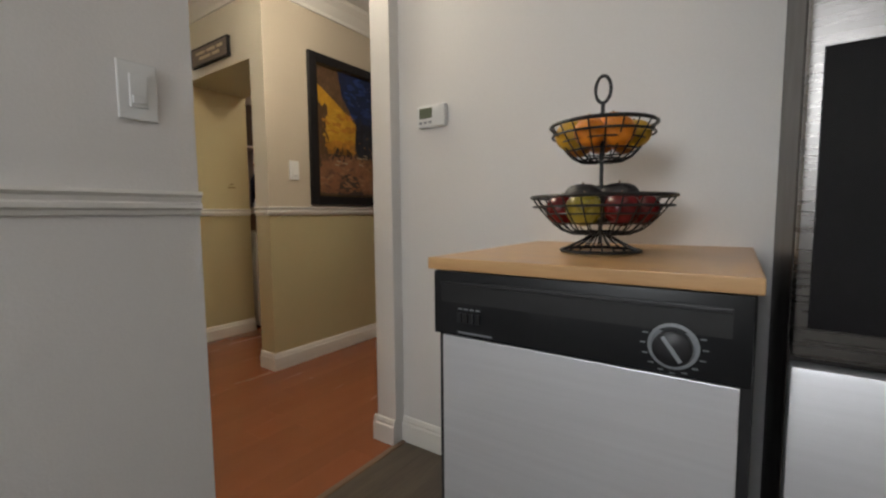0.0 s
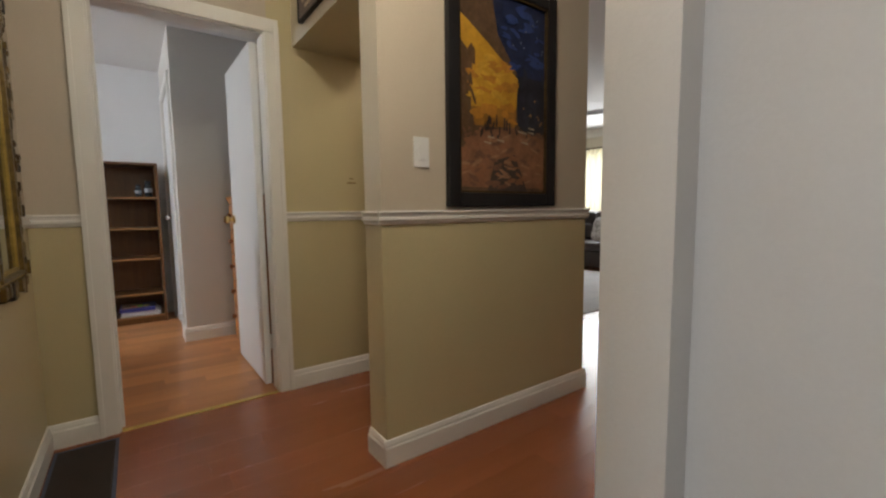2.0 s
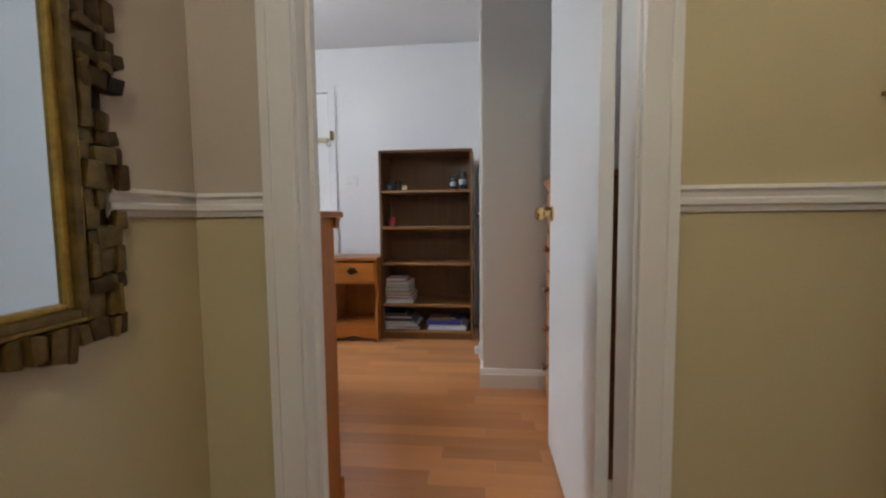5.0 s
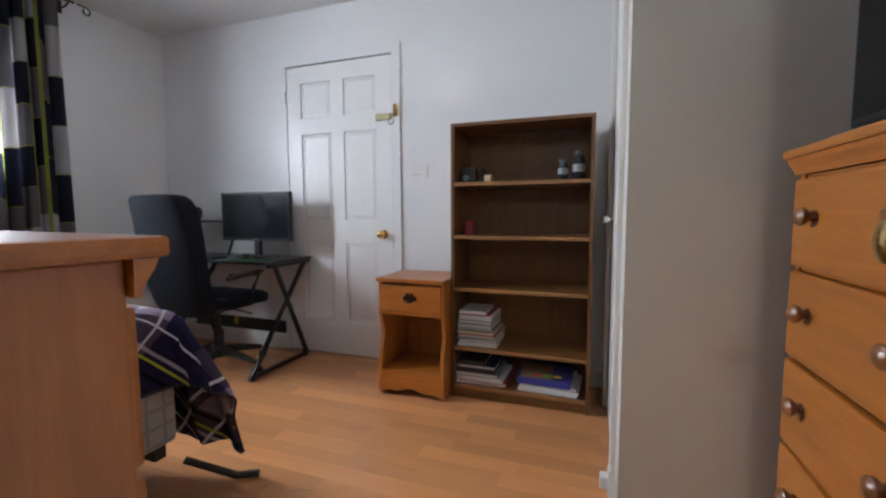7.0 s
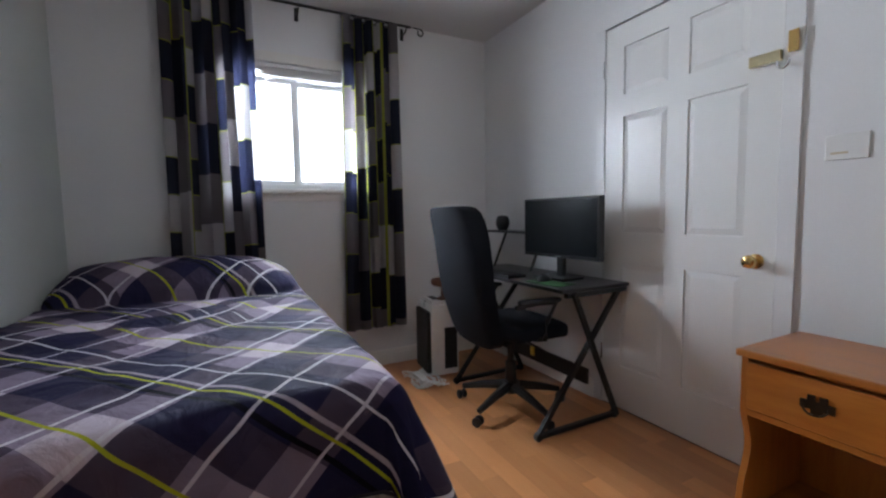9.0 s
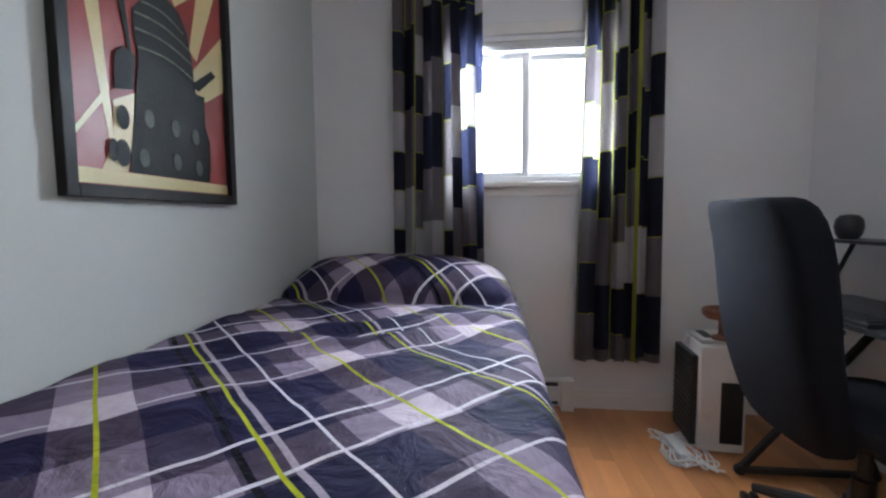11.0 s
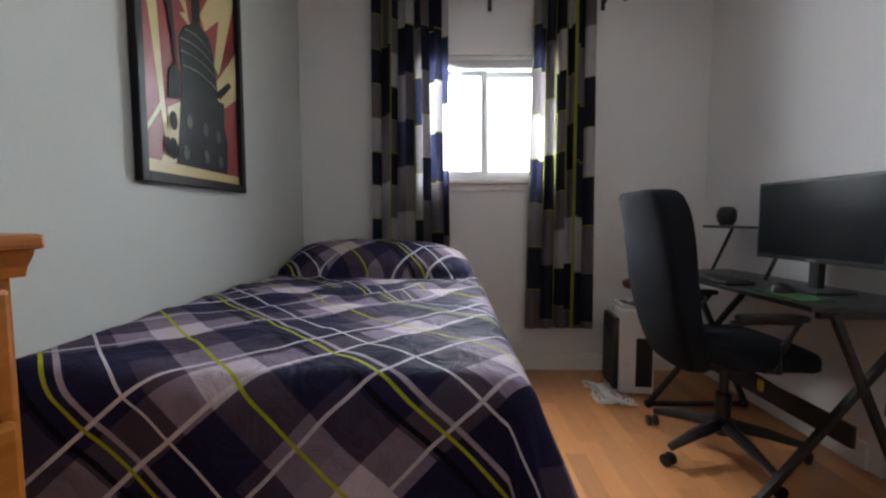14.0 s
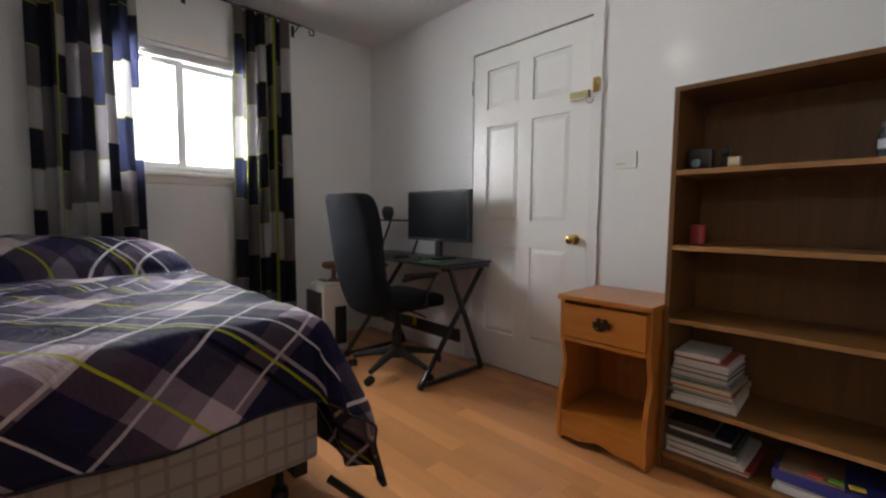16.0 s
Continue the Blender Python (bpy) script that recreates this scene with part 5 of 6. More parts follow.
for k in range(5):
    bm = bmesh.new()
    p0 = [rr.uniform(0, 6.28) for _ in range(4)]
    pts = [(0.13 * math.sin(1.1 * t + p0[0]) + 0.04 * math.sin(3.3 * t + p0[1]), 0.075 * math.cos(1.3 * t + p0[2]) + 0.03 * math.sin(2.9 * t + p0[3]), 0.006 + 0.012 * (1 + math.sin(2.1 * t + p0[1]))) for t in [0.22 * i for i in range(34)]]
    tube(bm, pts, 0.0042, 6)
    part("cable", bm, WHITE_PLASTIC, cab, "", True)
part("power_strip", boxes((-0.12, -0.05, 0.0, 0.06, 0.0, 0.035), bevel=0.006), WHITE_PLASTIC, cab)
bh = thing("baseboard_heater", (-2.968, 0.40, 0), "white electric baseboard heater under the window", "heater")
HEAT = mat("enamelled_steel", (0.70, 0.69, 0.66), 0.35, vary=0.03, bump=0.03)
part("casing", boxes((0, 0, 0.03, 0.05, 1.15, 0.165), (0.05, 0, 0.055, 0.062, 1.15, 0.13), bevel=0.004), HEAT, bh)
part("top_slot", boxes((0.0505, 0.02, 0.136, 0.0525, 1.07, 0.156)), COVERS["black"], bh, "dark air slot")
part("bottom_slot", boxes((0.0505, 0.02, 0.034, 0.0525, 1.07, 0.050)), COVERS["black"], bh, "dark air slot")
part("end_cap", boxes((-0.0005, 1.085, 0.0, 0.066, 1.155, 0.17), bevel=0.004), HEAT, bh)


# ---- wall plates ----
def plate(name, place, rz, w, h, label, rocker=True, cat="light switch"):
    p = thing(name, place, label, cat, rz=rz)
    part("plate", boxes((-w / 2, -0.007, -h / 2, w / 2, 0.0, h / 2), bevel=0.003), WHITE_PLASTIC, p)
    if rocker:
        part("rocker", boxes((-0.0165, -0.011, -0.033, 0.0165, -0.006, 0.033), bevel=0.002), WHITE_PLASTIC, p)
        part("dimmer_tab", boxes((-0.012, -0.0145, -0.026, 0.012, -0.0105, -0.010), bevel=0.0015), WHITE_PLASTIC, p)
    return p


box_plate = plate("thermostat_box", (-0.755, 2.72, 1.272), 0, 0.115, 0.085, "white double wall plate beside the panelled door", False, "wall plate")
part("lever", boxes((-0.04, -0.011, -0.022, 0.005, -0.007, -0.016)), COVERS["cream"], box_plate)
plate("light_switch", (1.047, -0.985, 1.243), 0, 0.072, 0.118, "white rocker light switch on the hall wall")
plate("light_switch", (-0.262, -2.27, 1.216), 0, 0.072, 0.118, "white rocker light switch on the kitchen wall")
o = plate("wall_outlet", (0.373, 1.492, 0.19), -90, 0.045, 0.085, "small white outlet cover near the closet corner", False, "outlet")
part("plug", boxes((-0.016, -0.03, -0.02, 0.016, -0.007, 0.02), bevel=0.004), WHITE_PLASTIC, o)
th = thing("thermostat", (0.69, -2.343, 1.326), "white digital thermostat with a grey display", "thermostat", rz=-90)
part("body", boxes((-0.064, -0.026, -0.04, 0.064, 0.0, 0.04), bevel=0.007), WHITE_PLASTIC, th, "", True)
part("display", boxes((-0.050, -0.0275, -0.008, 0.008, -0.0255, 0.030)), mat("lcd_grey_green", (0.12, 0.14, 0.10), 0.25, vary=0.05, bump=0), th)
for x, z in ((0.028, 0.018), (0.044, 0.018), (0.036, 0.006), (0.036, 0.030)):
    part("button", boxes((x - 0.006, -0.029, z - 0.004, x + 0.006, -0.0255, z + 0.004), bevel=0.001), WHITE_PLASTIC, th)
for x in (-0.044, -0.022, 0.0):
    part("button", boxes((x - 0.008, -0.028, -0.028, x + 0.006, -0.0255, -0.019), bevel=0.001), COVERS["grey"], th)

# ---- hall: mirror, painting, sign, mat ----
mir = thing("wall_mirror", (-0.25, -0.46, 1.36), "tall mirror in a dark carved wood frame with gilt", "mirror")
MIRROR = bpy.data.materials.new("mirror_silver")
MIRROR.use_nodes = True
mb = MIRROR.node_tree.nodes["Principled BSDF"]
mb.inputs["Metallic"].default_value, mb.inputs["Roughness"].default_value, mb.inputs["Base Color"].default_value = 1.0, 0.015, (0.56, 0.61, 0.64, 1)
CARVED = mat("carved_dark_wood", (0.05, 0.030, 0.010), 0.55, spec=0.2, vary=0.6, scale=14, fine=70, bump=0.5)
GILT = mat("old_gilt", (0.36, 0.24, 0.05), 0.42, metal=0.4, vary=0.45, scale=16, bump=0.3)
GILT_DARK = mat("worn_gilt", (0.125, 0.078, 0.018), 0.36, metal=0.4, vary=0.6, scale=22, fine=60, bump=0.5)
CARVED_TAN = mat("carved_tan_wood", (0.075, 0.042, 0.015), 0.55, spec=0.2, vary=0.5, scale=18, fine=70, bump=0.5)
CARVED_BLACK = mat("carved_black_wood", (0.018, 0.012, 0.008), 0.55, spec=0.2, vary=0.5, scale=18, fine=70, bump=0.5)
GH, GW = 0.530, 0.134
part("glass", boxes((0.004, -GW, -GH, 0.010, GW, GH)), MIRROR, mir, "silvered mirror glass")
part("backing", boxes((0.0, -GW - 0.095, -GH - 0.068, 0.004, GW + 0.095, GH + 0.068)), CARVED, mir)
for s0, s1, hi, gold in ((0.0, 0.011, 0.018, GILT), (0.011, 0.026, 0.030, GILT_DARK), (0.026, 0.034, 0.024, GILT)):
    A0, A1, B0, B1 = GW + s0, GW + s1, GH + s0, GH + s1
    for r in ((-A1, -B1, -A0, B1), (A0, -B1, A1, B1), (-A0, -B1, A0, -B0), (-A0, B0, A0, B1)):
        part("gilt_slip", boxes((0.004, r[0], r[1], hi, r[2], r[3]), bevel=0.003), gold, mir, "stepped gilt inner slip")
rm = random.Random(11)


def carved_block(y0, z0, y1, z1):
    dep = rm.uniform(0.018, 0.036)
    bm = boxes((0.004, y0, z0, dep, y1, z1), bevel=min(0.005, (y1 - y0) * 0.3, (z1 - z0) * 0.3))
    mid = Vector((0, (y0 + y1) / 2, (z0 + z1) / 2))
    spin = Matrix.Rotation(radians(rm.uniform(-8, 8)), 3, "X")
    for v in bm.verts:
        v.co = mid + spin @ (v.co - mid)
        v.co += Vector((0, 0.006 * noise.noise(v.co * 40), 0.006 * noise.noise(v.co * 43 + Vector((3, 1, 2)))))
    part("carved_block", bm, GILT_DARK if rm.random() < 0.5 else rm.choice((CARVED, CARVED, CARVED_TAN, CARVED_BLACK)), mir, "", True)


for s in (-1, 1):
    z = -GH - 0.072
    while z < GH + 0.06:
        hgt = rm.uniform(0.014, 0.044)
        cut = GW + 0.036 + rm.uniform(0.012, 0.040)
        a0, a1, a2 = GW + 0.0345, cut, GW + 0.112 + rm.uniform(-0.030, 0.010)
        a3 = a1 + (a2 - a1) * rm.uniform(0.35, 0.65)
        for p, q in ((a0, a1), (a1 + 0.001, a3), (a3 + 0.001, a2)):
            if rm.random() < 0.92:
                carved_block(min(s * p, s * q), z, max(s * p, s * q), z + hgt * rm.uniform(0.9, 1.25))
        z += hgt
for s in (-1, 1):
    y = -GW - 0.034
    while y < GW + 0.02:
        w = rm.uniform(0.016, 0.042)
        e = GH + 0.086 + rm.uniform(-0.028, 0.010)
        z0, z1 = (GH + 0.0345, e) if s > 0 else (-e, -GH - 0.0345)
        carved_block(y, z0, min(y + w - 0.003, GW + 0.034), z1)
        y += w

pic = thing("framed_painting", (1.499, -0.985, 1.027), "black-framed painting of a yellow awning at night", "painting")
PW, PHH, PF = 0.331, 0.990, 0.060
bm = boxes((-PW, -0.03, 0, -PW + PF, 0, PHH), (PW - PF, -0.03, 0, PW, 0, PHH), (-PW + PF, -0.03, 0, PW - PF, 0, PF), (-PW + PF, -0.03, PHH - PF, PW - PF, 0, PHH), bevel=0.006)
part("frame", bm, FRAME_BLACK, pic)
bm = boxes((-PW + PF, -0.022, PF, -PW + PF + 0.008, -0.002, PHH - PF), (PW - PF - 0.008, -0.022, PF, PW - PF, -0.002, PHH - PF), (-PW + PF + 0.008, -0.022, PF, PW - PF - 0.008, -0.002, PF + 0.008), (-PW + PF + 0.008, -0.022, PHH - PF - 0.008, PW - PF - 0.008, -0.002, PHH - PF))
part("inner_slip", bm, CARVED, pic)


def ink(name, c, v=0.5, s=14):
    return mat(name, c, 0.4, vary=v, scale=s, fine=60, bump=0.3)


part("canvas", boxes((-PW + PF, -0.008, PF, PW - PF, -0.002, PHH - PF)), ink("dusky_brown_paint", (0.10, 0.055, 0.028)), pic)
a, b, c0, c1 = -PW + PF + 0.008, PW - PF - 0.008, PF + 0.008, PHH - PF - 0.008


def paint(pts, y, m, label=""):
    X, Z = b - a, c1 - c0
    paint.layer += 0.00035
    part("brushwork", flat([(a + X * u, c0 + Z * v) for u, v in pts], -0.0085 - paint.layer, 0.0003), m, pic, label)


paint.layer = 0.0
paint([(0.35, 1), (1, 1), (1, 0.45), (0.72, 0.42), (0.66, 0.62), (0.42, 0.80)], 0.0088, ink("night_blue_paint", (0.010, 0.018, 0.060)), "deep blue night sky")
paint([(0.62, 0.62), (1, 0.62), (1, 0.33), (0.80, 0.30), (0.66, 0.36)], 0.0096, ink("dark_housefront_paint", (0.014, 0.014, 0.022)))
paint([(0.0, 0.86), (0.06, 0.84), (0.30, 0.75), (0.66, 0.60), (0.64, 0.44), (0.12, 0.42), (0.14, 0.66), (0.0, 0.74)], 0.0104, ink("awning_yellow_paint", (0.46, 0.24, 0.02), 0.25), "bright yellow awning")
paint([(0.12, 0.42), (0.64, 0.44), (0.62, 0.34), (0.16, 0.33)], 0.0104, ink("ochre_paint", (0.27, 0.12, 0.02), 0.4))
paint([(0.0, 0.18), (0.14, 0.30), (0.60, 0.34), (1, 0.30), (1, 0.02), (0.0, 0.02)], 0.0096, ink("terracotta_paint", (0.22, 0.10, 0.05), 0.4), "reddish paved terrace")
paint([(0.30, 0.0), (0.38, 0.16), (0.62, 0.20), (0.78, 0.0)], 0.0104, ink("shadow_brown_paint", (0.045, 0.030, 0.024), 0.5))
rp = random.Random(8)


def strokes(name, colour, count, u0, u1, v0, v1, long_, thick, upright=False):
    """Loose dabs of one colour over a stretch of the canvas."""
    bm = bmesh.new()
    paint.layer += 0.00035
    X, Z = b - a, c1 - c0
    for _ in range(count):
        cu, cv = rp.uniform(u0, u1), rp.uniform(v0, v1)
        l_, t_ = long_ * rp.uniform(0.5, 1.3), thick * rp.uniform(0.5, 1.4)
        w_ = rp.uniform(-0.5, 0.5) + (1.57 if upright else 0)
        ring_ = []
        for j in range(9):
            q = 2 * math.pi * j / 9
            p, r = l_ * math.cos(q) * rp.uniform(0.8, 1.2), t_ * math.sin(q) * rp.uniform(0.7, 1.3)
            x, z = a + X * cu + p * math.cos(w_) - r * math.sin(w_), c0 + Z * cv + p * math.sin(w_) + r * math.cos(w_)
            ring_.append(bm.verts.new((min(b, max(a, x)), -0.0086 - paint.layer - rp.uniform(0, 0.0002), min(c1, max(c0, z)))))
        bm.faces.new(ring_)
    tagged(part("brushwork", bm, ink(name, colour, 0.35), pic), kind="stuff")


strokes("rust_dab_paint", (0.22, 0.095, 0.045), 40, 0.02, 0.98, 0.03, 0.32, 0.035, 0.010)
strokes("umber_dab_paint", (0.15, 0.07, 0.04), 26, 0.02, 0.98, 0.02, 0.33, 0.035, 0.010)
strokes("pale_rust_dab_paint", (0.28, 0.15, 0.08), 26, 0.05, 0.95, 0.04, 0.30, 0.030, 0.006)
strokes("amber_dab_paint", (0.40, 0.17, 0.02), 30, 0.10, 0.62, 0.36, 0.66, 0.035, 0.014)
strokes("lemon_dab_paint", (0.50, 0.28, 0.03), 16, 0.10, 0.58, 0.46, 0.68, 0.035, 0.012)
strokes("brown_dab_paint", (0.09, 0.045, 0.02), 26, 0.0, 0.14, 0.30, 0.70, 0.030, 0.010, True)
strokes("blue_dab_paint", (0.025, 0.05, 0.17), 30, 0.48, 0.98, 0.66, 0.98, 0.035, 0.012)
strokes("slate_dab_paint", (0.02, 0.022, 0.035), 26, 0.68, 0.98, 0.34, 0.64, 0.030, 0.012, True)
strokes("window_dab_paint", (0.26, 0.14, 0.05), 7, 0.70, 0.96, 0.36, 0.60, 0.008, 0.006)
strokes("figure_dab_paint", (0.03, 0.02, 0.02), 16, 0.20, 0.80, 0.28, 0.37, 0.018, 0.006, True)
PALE = ink("pale_paint", (0.34, 0.27, 0.19), 0.2)
for k in range(9):
    u, v = rp.uniform(0.2, 0.85), rp.uniform(0.24, 0.36)
    paint([(u, v), (u + 0.08, v - 0.006), (u + 0.08, v + 0.004), (u, v + 0.008)], 0.0112, PALE)
for k in range(6):
    u, v = rp.uniform(0.24, 0.58), rp.uniform(0.30, 0.34)
    paint([(u, v), (u + 0.02, v), (u + 0.018, v + 0.06), (u + 0.004, v + 0.06)], 0.0120, ink("dark_stroke_paint", (0.03, 0.02, 0.02)))
for k in range(9):
    u, v = rp.uniform(0.55, 0.95), rp.uniform(0.70, 0.97)
    paint([(u, v), (u + 0.016, v), (u + 0.016, v + 0.010), (u, v + 0.010)], 0.0112, ink("star_paint", (0.12, 0.15, 0.22), 0.2))

sign = thing("wall_sign", (0.865, -0.412, 1.972), "small dark wooden sign over the closet passage", "sign", rz=-90)
part("board", boxes((-0.225, -0.018, 0.0, 0.225, 0.0, 0.108), bevel=0.003), mat("grey_brown_board", (0.17, 0.135, 0.12), 0.6, vary=0.3, scale=9, stretch=(1, 6, 6)), sign)
part("rim", boxes((-0.232, -0.022, -0.008, 0.232, 0, 0.0), (-0.232, -0.022, 0.108, 0.232, 0, 0.116), (-0.232, -0.022, 0, -0.225, 0, 0.108), (0.225, -0.022, 0, 0.232, 0, 0.108)), FRAME_BLACK, sign, "thin dark rim")
for k, (x0, x1, z) in enumerate(((-0.17, -0.05, 0.066), (-0.03, 0.08, 0.066), (0.10, 0.17, 0.066), (-0.13, 0.02, 0.032), (0.04, 0.13, 0.032))):
    part("lettering_bar", boxes((x0, -0.0195, z, x1, -0.0178, z + 0.018)), COVERS["cream"], sign)
hk = thing("wall_hook", (1.186, 0.0, 1.19), "tiny brass wall hook screwed to the khaki wall", "hook")
part("upper_bar", boxes((-0.012, -0.006, 0.014, 0.012, 0, 0.02)), mat("tarnished_brass", (0.22, 0.15, 0.06), 0.45, metal=0.7), hk)
part("lower_bar", boxes((-0.028, -0.008, -0.012, 0.026, 0, -0.005)), hk.children[0].data.materials[0], hk)
mt = thing("floor_mat", (-0.12, -0.45, 0), "dark brown ribbed mat with a blue-grey edge", "mat")
part("mat_surface", boxes((-0.095, -0.34, 0.001, 0.10, 0.36, 0.012), bevel=0.004), mat("dark_brown_pile", (0.022, 0.013, 0.009), 0.95, vary=0.5, scale=30, fine=300, bump=0.8), mt)
part("edging", boxes((-0.108, -0.36, 0.0, 0.112, 0.385, 0.007), bevel=0.002), mat("blue_grey_binding", (0.06, 0.07, 0.11), 0.9, vary=0.3, bump=0.4), mt)

# ---- walk-in closet ----
fz = thing("chest_freezer", (1.375, 0.012, 0), "plain white upright freezer in the closet", "freezer")
part("cabinet", boxes((0, 0, 0.02, 0.55, 0.56, 0.815), bevel=0.012), mat("white_enamel", (0.70, 0.70, 0.69), 0.3, vary=0.03, bump=0.03), fz, "", True)
part("sticker", boxes((0.02, -0.001, 0.70, 0.10, 0.0004, 0.80)), mat("pink_sticker", (0.62, 0.45, 0.40), 0.5), fz, "faded pink sticker")
part("foot", boxes((0.03, 0.03, 0, 0.52, 0.53, 0.02)), BLACK_PLASTIC, fz)
bx = thing("storage_box", (1.40, 0.03, 0.815), "off-white plastic box on the freezer", "box")
part("body", boxes((0, 0, 0, 0.25, 0.3, 0.165), bevel=0.014), mat("cream_plastic", (0.58, 0.54, 0.48), 0.4), bx, "", True)
part("dark_side", boxes((-0.003, 0.01, 0.02, 0.001, 0.12, 0.16)), COVERS["brown"], bx)
part("latch", boxes((0.010, -0.006, 0.03, 0.030, 0.001, 0.085), bevel=0.002), COVERS["brown"], bx, "dark clip latch")
BAG = mat("thin_plastic_film", (0.52, 0.58, 0.68), 0.3, vary=0.15, scale=8, bump=0.3)


def crumpled(bm_radius, seed, sx, sy, sz):
    """A crushed plastic bag, flat underneath."""
    bm = bmesh.new()
    bmesh.ops.create_icosphere(bm, subdivisions=4, radius=bm_radius)
    off = Vector((seed, seed * 0.7, seed * 1.3))
    for v in bm.verts:
        v.co *= 1 + 0.55 * noise.noise(v.co * 9 + off) + 0.35 * abs(noise.noise(v.co * 26 + off)) + 0.12 * noise.noise(v.co * 60 + off)
        v.co.x, v.co.y, v.co.z = v.co.x * sx, v.co.y * sy, max(0.0, v.co.z * sz + bm_radius * 0.75)
    return bm


bag = thing("plastic_bag", (1.555, 0.14, 0.982), "crumpled translucent plastic bag on the box", "bag")
part("film", crumpled(0.075, 0.4, 1.1, 1.0, 1.15), BAG, bag, "", True)
bag = thing("plastic_bag", (1.715, 0.12, 0.816), "crumpled pale blue plastic bag on the freezer", "bag")
part("film", crumpled(0.070, 3.4, 0.85, 0.9, 1.0), mat("pale_blue_film", (0.38, 0.50, 0.70), 0.3, vary=0.2, scale=9, bump=0.3), bag, "", True)
rc = random.Random(14)
for k in range(5):
    w_, h_ = rc.uniform(0.03, 0.06), rc.uniform(0.012, 0.026)
    sc = thing("small_packet", (1.80 + 0.02 * k, 0.05 + 0.045 * k, 0.8155), "small dark packet lying on the freezer", "packet", "packets on the freezer", rc.uniform(-40, 40))
    part("wrap", boxes((-w_, -0.015, 0, w_, 0.015, h_), bevel=0.004), COVERS[("black", "grey", "brown", "black", "white")[k]], sc)
shf = thing("closet_shelf", (1.80, 0.0, 1.60), "brown wooden closet shelf with a hanging rail", "shelf")
part("board", boxes((0.03, -0.10, 0, 0.2195, 0.74, 0.018), bevel=0.003), PINE_Z, shf)
bm = bmesh.new()
tube(bm, [(0.075, -0.10, -0.085), (0.075, 0.64, -0.085)], 0.013, 10)
part("rail", bm, PINE, shf, "", True)
for y in (0.12, 0.40, 0.62):
    bm = boxes((0.205, y, -0.16, 0.2195, y + 0.022, 0.0), (0.05, y, -0.112, 0.205, y + 0.022, -0.098), bevel=0.003)
    box(bm, 0.055, y, -0.098, 0.095, y + 0.022, -0.0, 0.004)
    part("bracket", bm, PINE, shf)
TAN = mat("tan_canvas", (0.30, 0.20, 0.10), 0.8, vary=0.15, scale=10, bump=0.3)
BLUE_FILM = mat("blue_plastic_film", (0.26, 0.36, 0.56), 0.35, vary=0.2, scale=9, bump=0.4)


def garment(y, cloth, half, drop, lean, label, k):
    """A garment on a hanger, square to the rail; lean slides its hem along x."""
    g = thing("hanging_garment", (1.855, y, 1.50), label, "garment", "clothes on the rail")
    bm = sheet(steps(-half, half, 18), steps(-drop, 0, 16), lambda u, v: (u * (0.30 + 0.70 * min(1, -v * 5)) + lean * v, 0.016 * math.sin(30 * u + 3 * v + k) + 0.012 * math.sin(9 * v + k), v))
    ob = part("cloth", bm, cloth, g)
    so = ob.modifiers.new("thickness", "SOLIDIFY")
    so.thickness = 0.014
    bm = bmesh.new()
    tube(bm, [(-half * 0.8, 0, -0.05), (0, 0, -0.002), (half * 0.8, 0, -0.05)], 0.006, 6)
    tube(bm, [(0, 0, -0.002), (0.010, 0, 0.02), (0.0, 0, 0.032)], 0.002, 5)
    part("hanger", bm, PINE, g, "wooden hanger")
    return g


garment(0.60, COVERS["navy"], 0.15, 0.46, 0.0, "navy garment hanging from the closet rail", 0)
garment(0.52, COVERS["black"], 0.15, 0.50, 0.0, "black garment with pale buttons on the closet rail", 1)
garment(0.44, BLUE_FILM, 0.085, 0.50, 0.30, "garment in a pale blue plastic cover on the rail", 2)
garment(0.37, COVERS["navy"], 0.15, 0.56, 0.05, "navy garment hanging from the closet rail", 3)
garment(0.28, TAN, 0.055, 0.52, 0.34, "tan canvas garment slanting from the closet rail", 4)
gm = garment(0.20, COVERS["black"], 0.14, 0.62, -0.05, "black garment with pale buttons on the closet rail", 5)
for dz in (0.14, 0.25):
    part("button", boxes((-0.01, -0.036, -dz - 0.008, 0.01, -0.028, -dz + 0.008), bevel=0.002), COVERS["white"], gm, "pale square button")
top_shelf = thing("closet_top_shelf", (1.335, 0.86, 1.66), "plain pale shelf across the back of the closet", "shelf")
part("board", boxes((0, 0, 0, 0.68, 0.435, 0.018), bevel=0.002), CLOSET_WALL, top_shelf)
part("cleat", boxes((0, 0.40, -0.05, 0.68, 0.435, 0.0)), CLOSET_WALL, top_shelf)
# Dark block added in place of shade at the closet top; its tape is invented.
cb_ = thing("cardboard_box", (1.50, 0.88, 1.678), "dark brown block that stands in for shade at the closet top", "box")
bm = boxes((0, 0, 0, 0.47, 0.38, 0.42), bevel=0.006)
for v in bm.verts:
    v.co.x += 0.10 * v.co.z * (v.co.x > 0.2)
part("carton", bm, mat("closet_shade_brown", (0.055, 0.030, 0.016), 0.7, vary=0.15, bump=0.1), cb_)
part("tape", boxes((0.20, -0.001, 0, 0.25, 0.0005, 0.40)), COVERS["brown"], cb_)
leafy = thing("green_leaf_litter", (1.50, -0.10, 0), "scrap of green leafy plastic on the floor", "litter")
rl = random.Random(4)
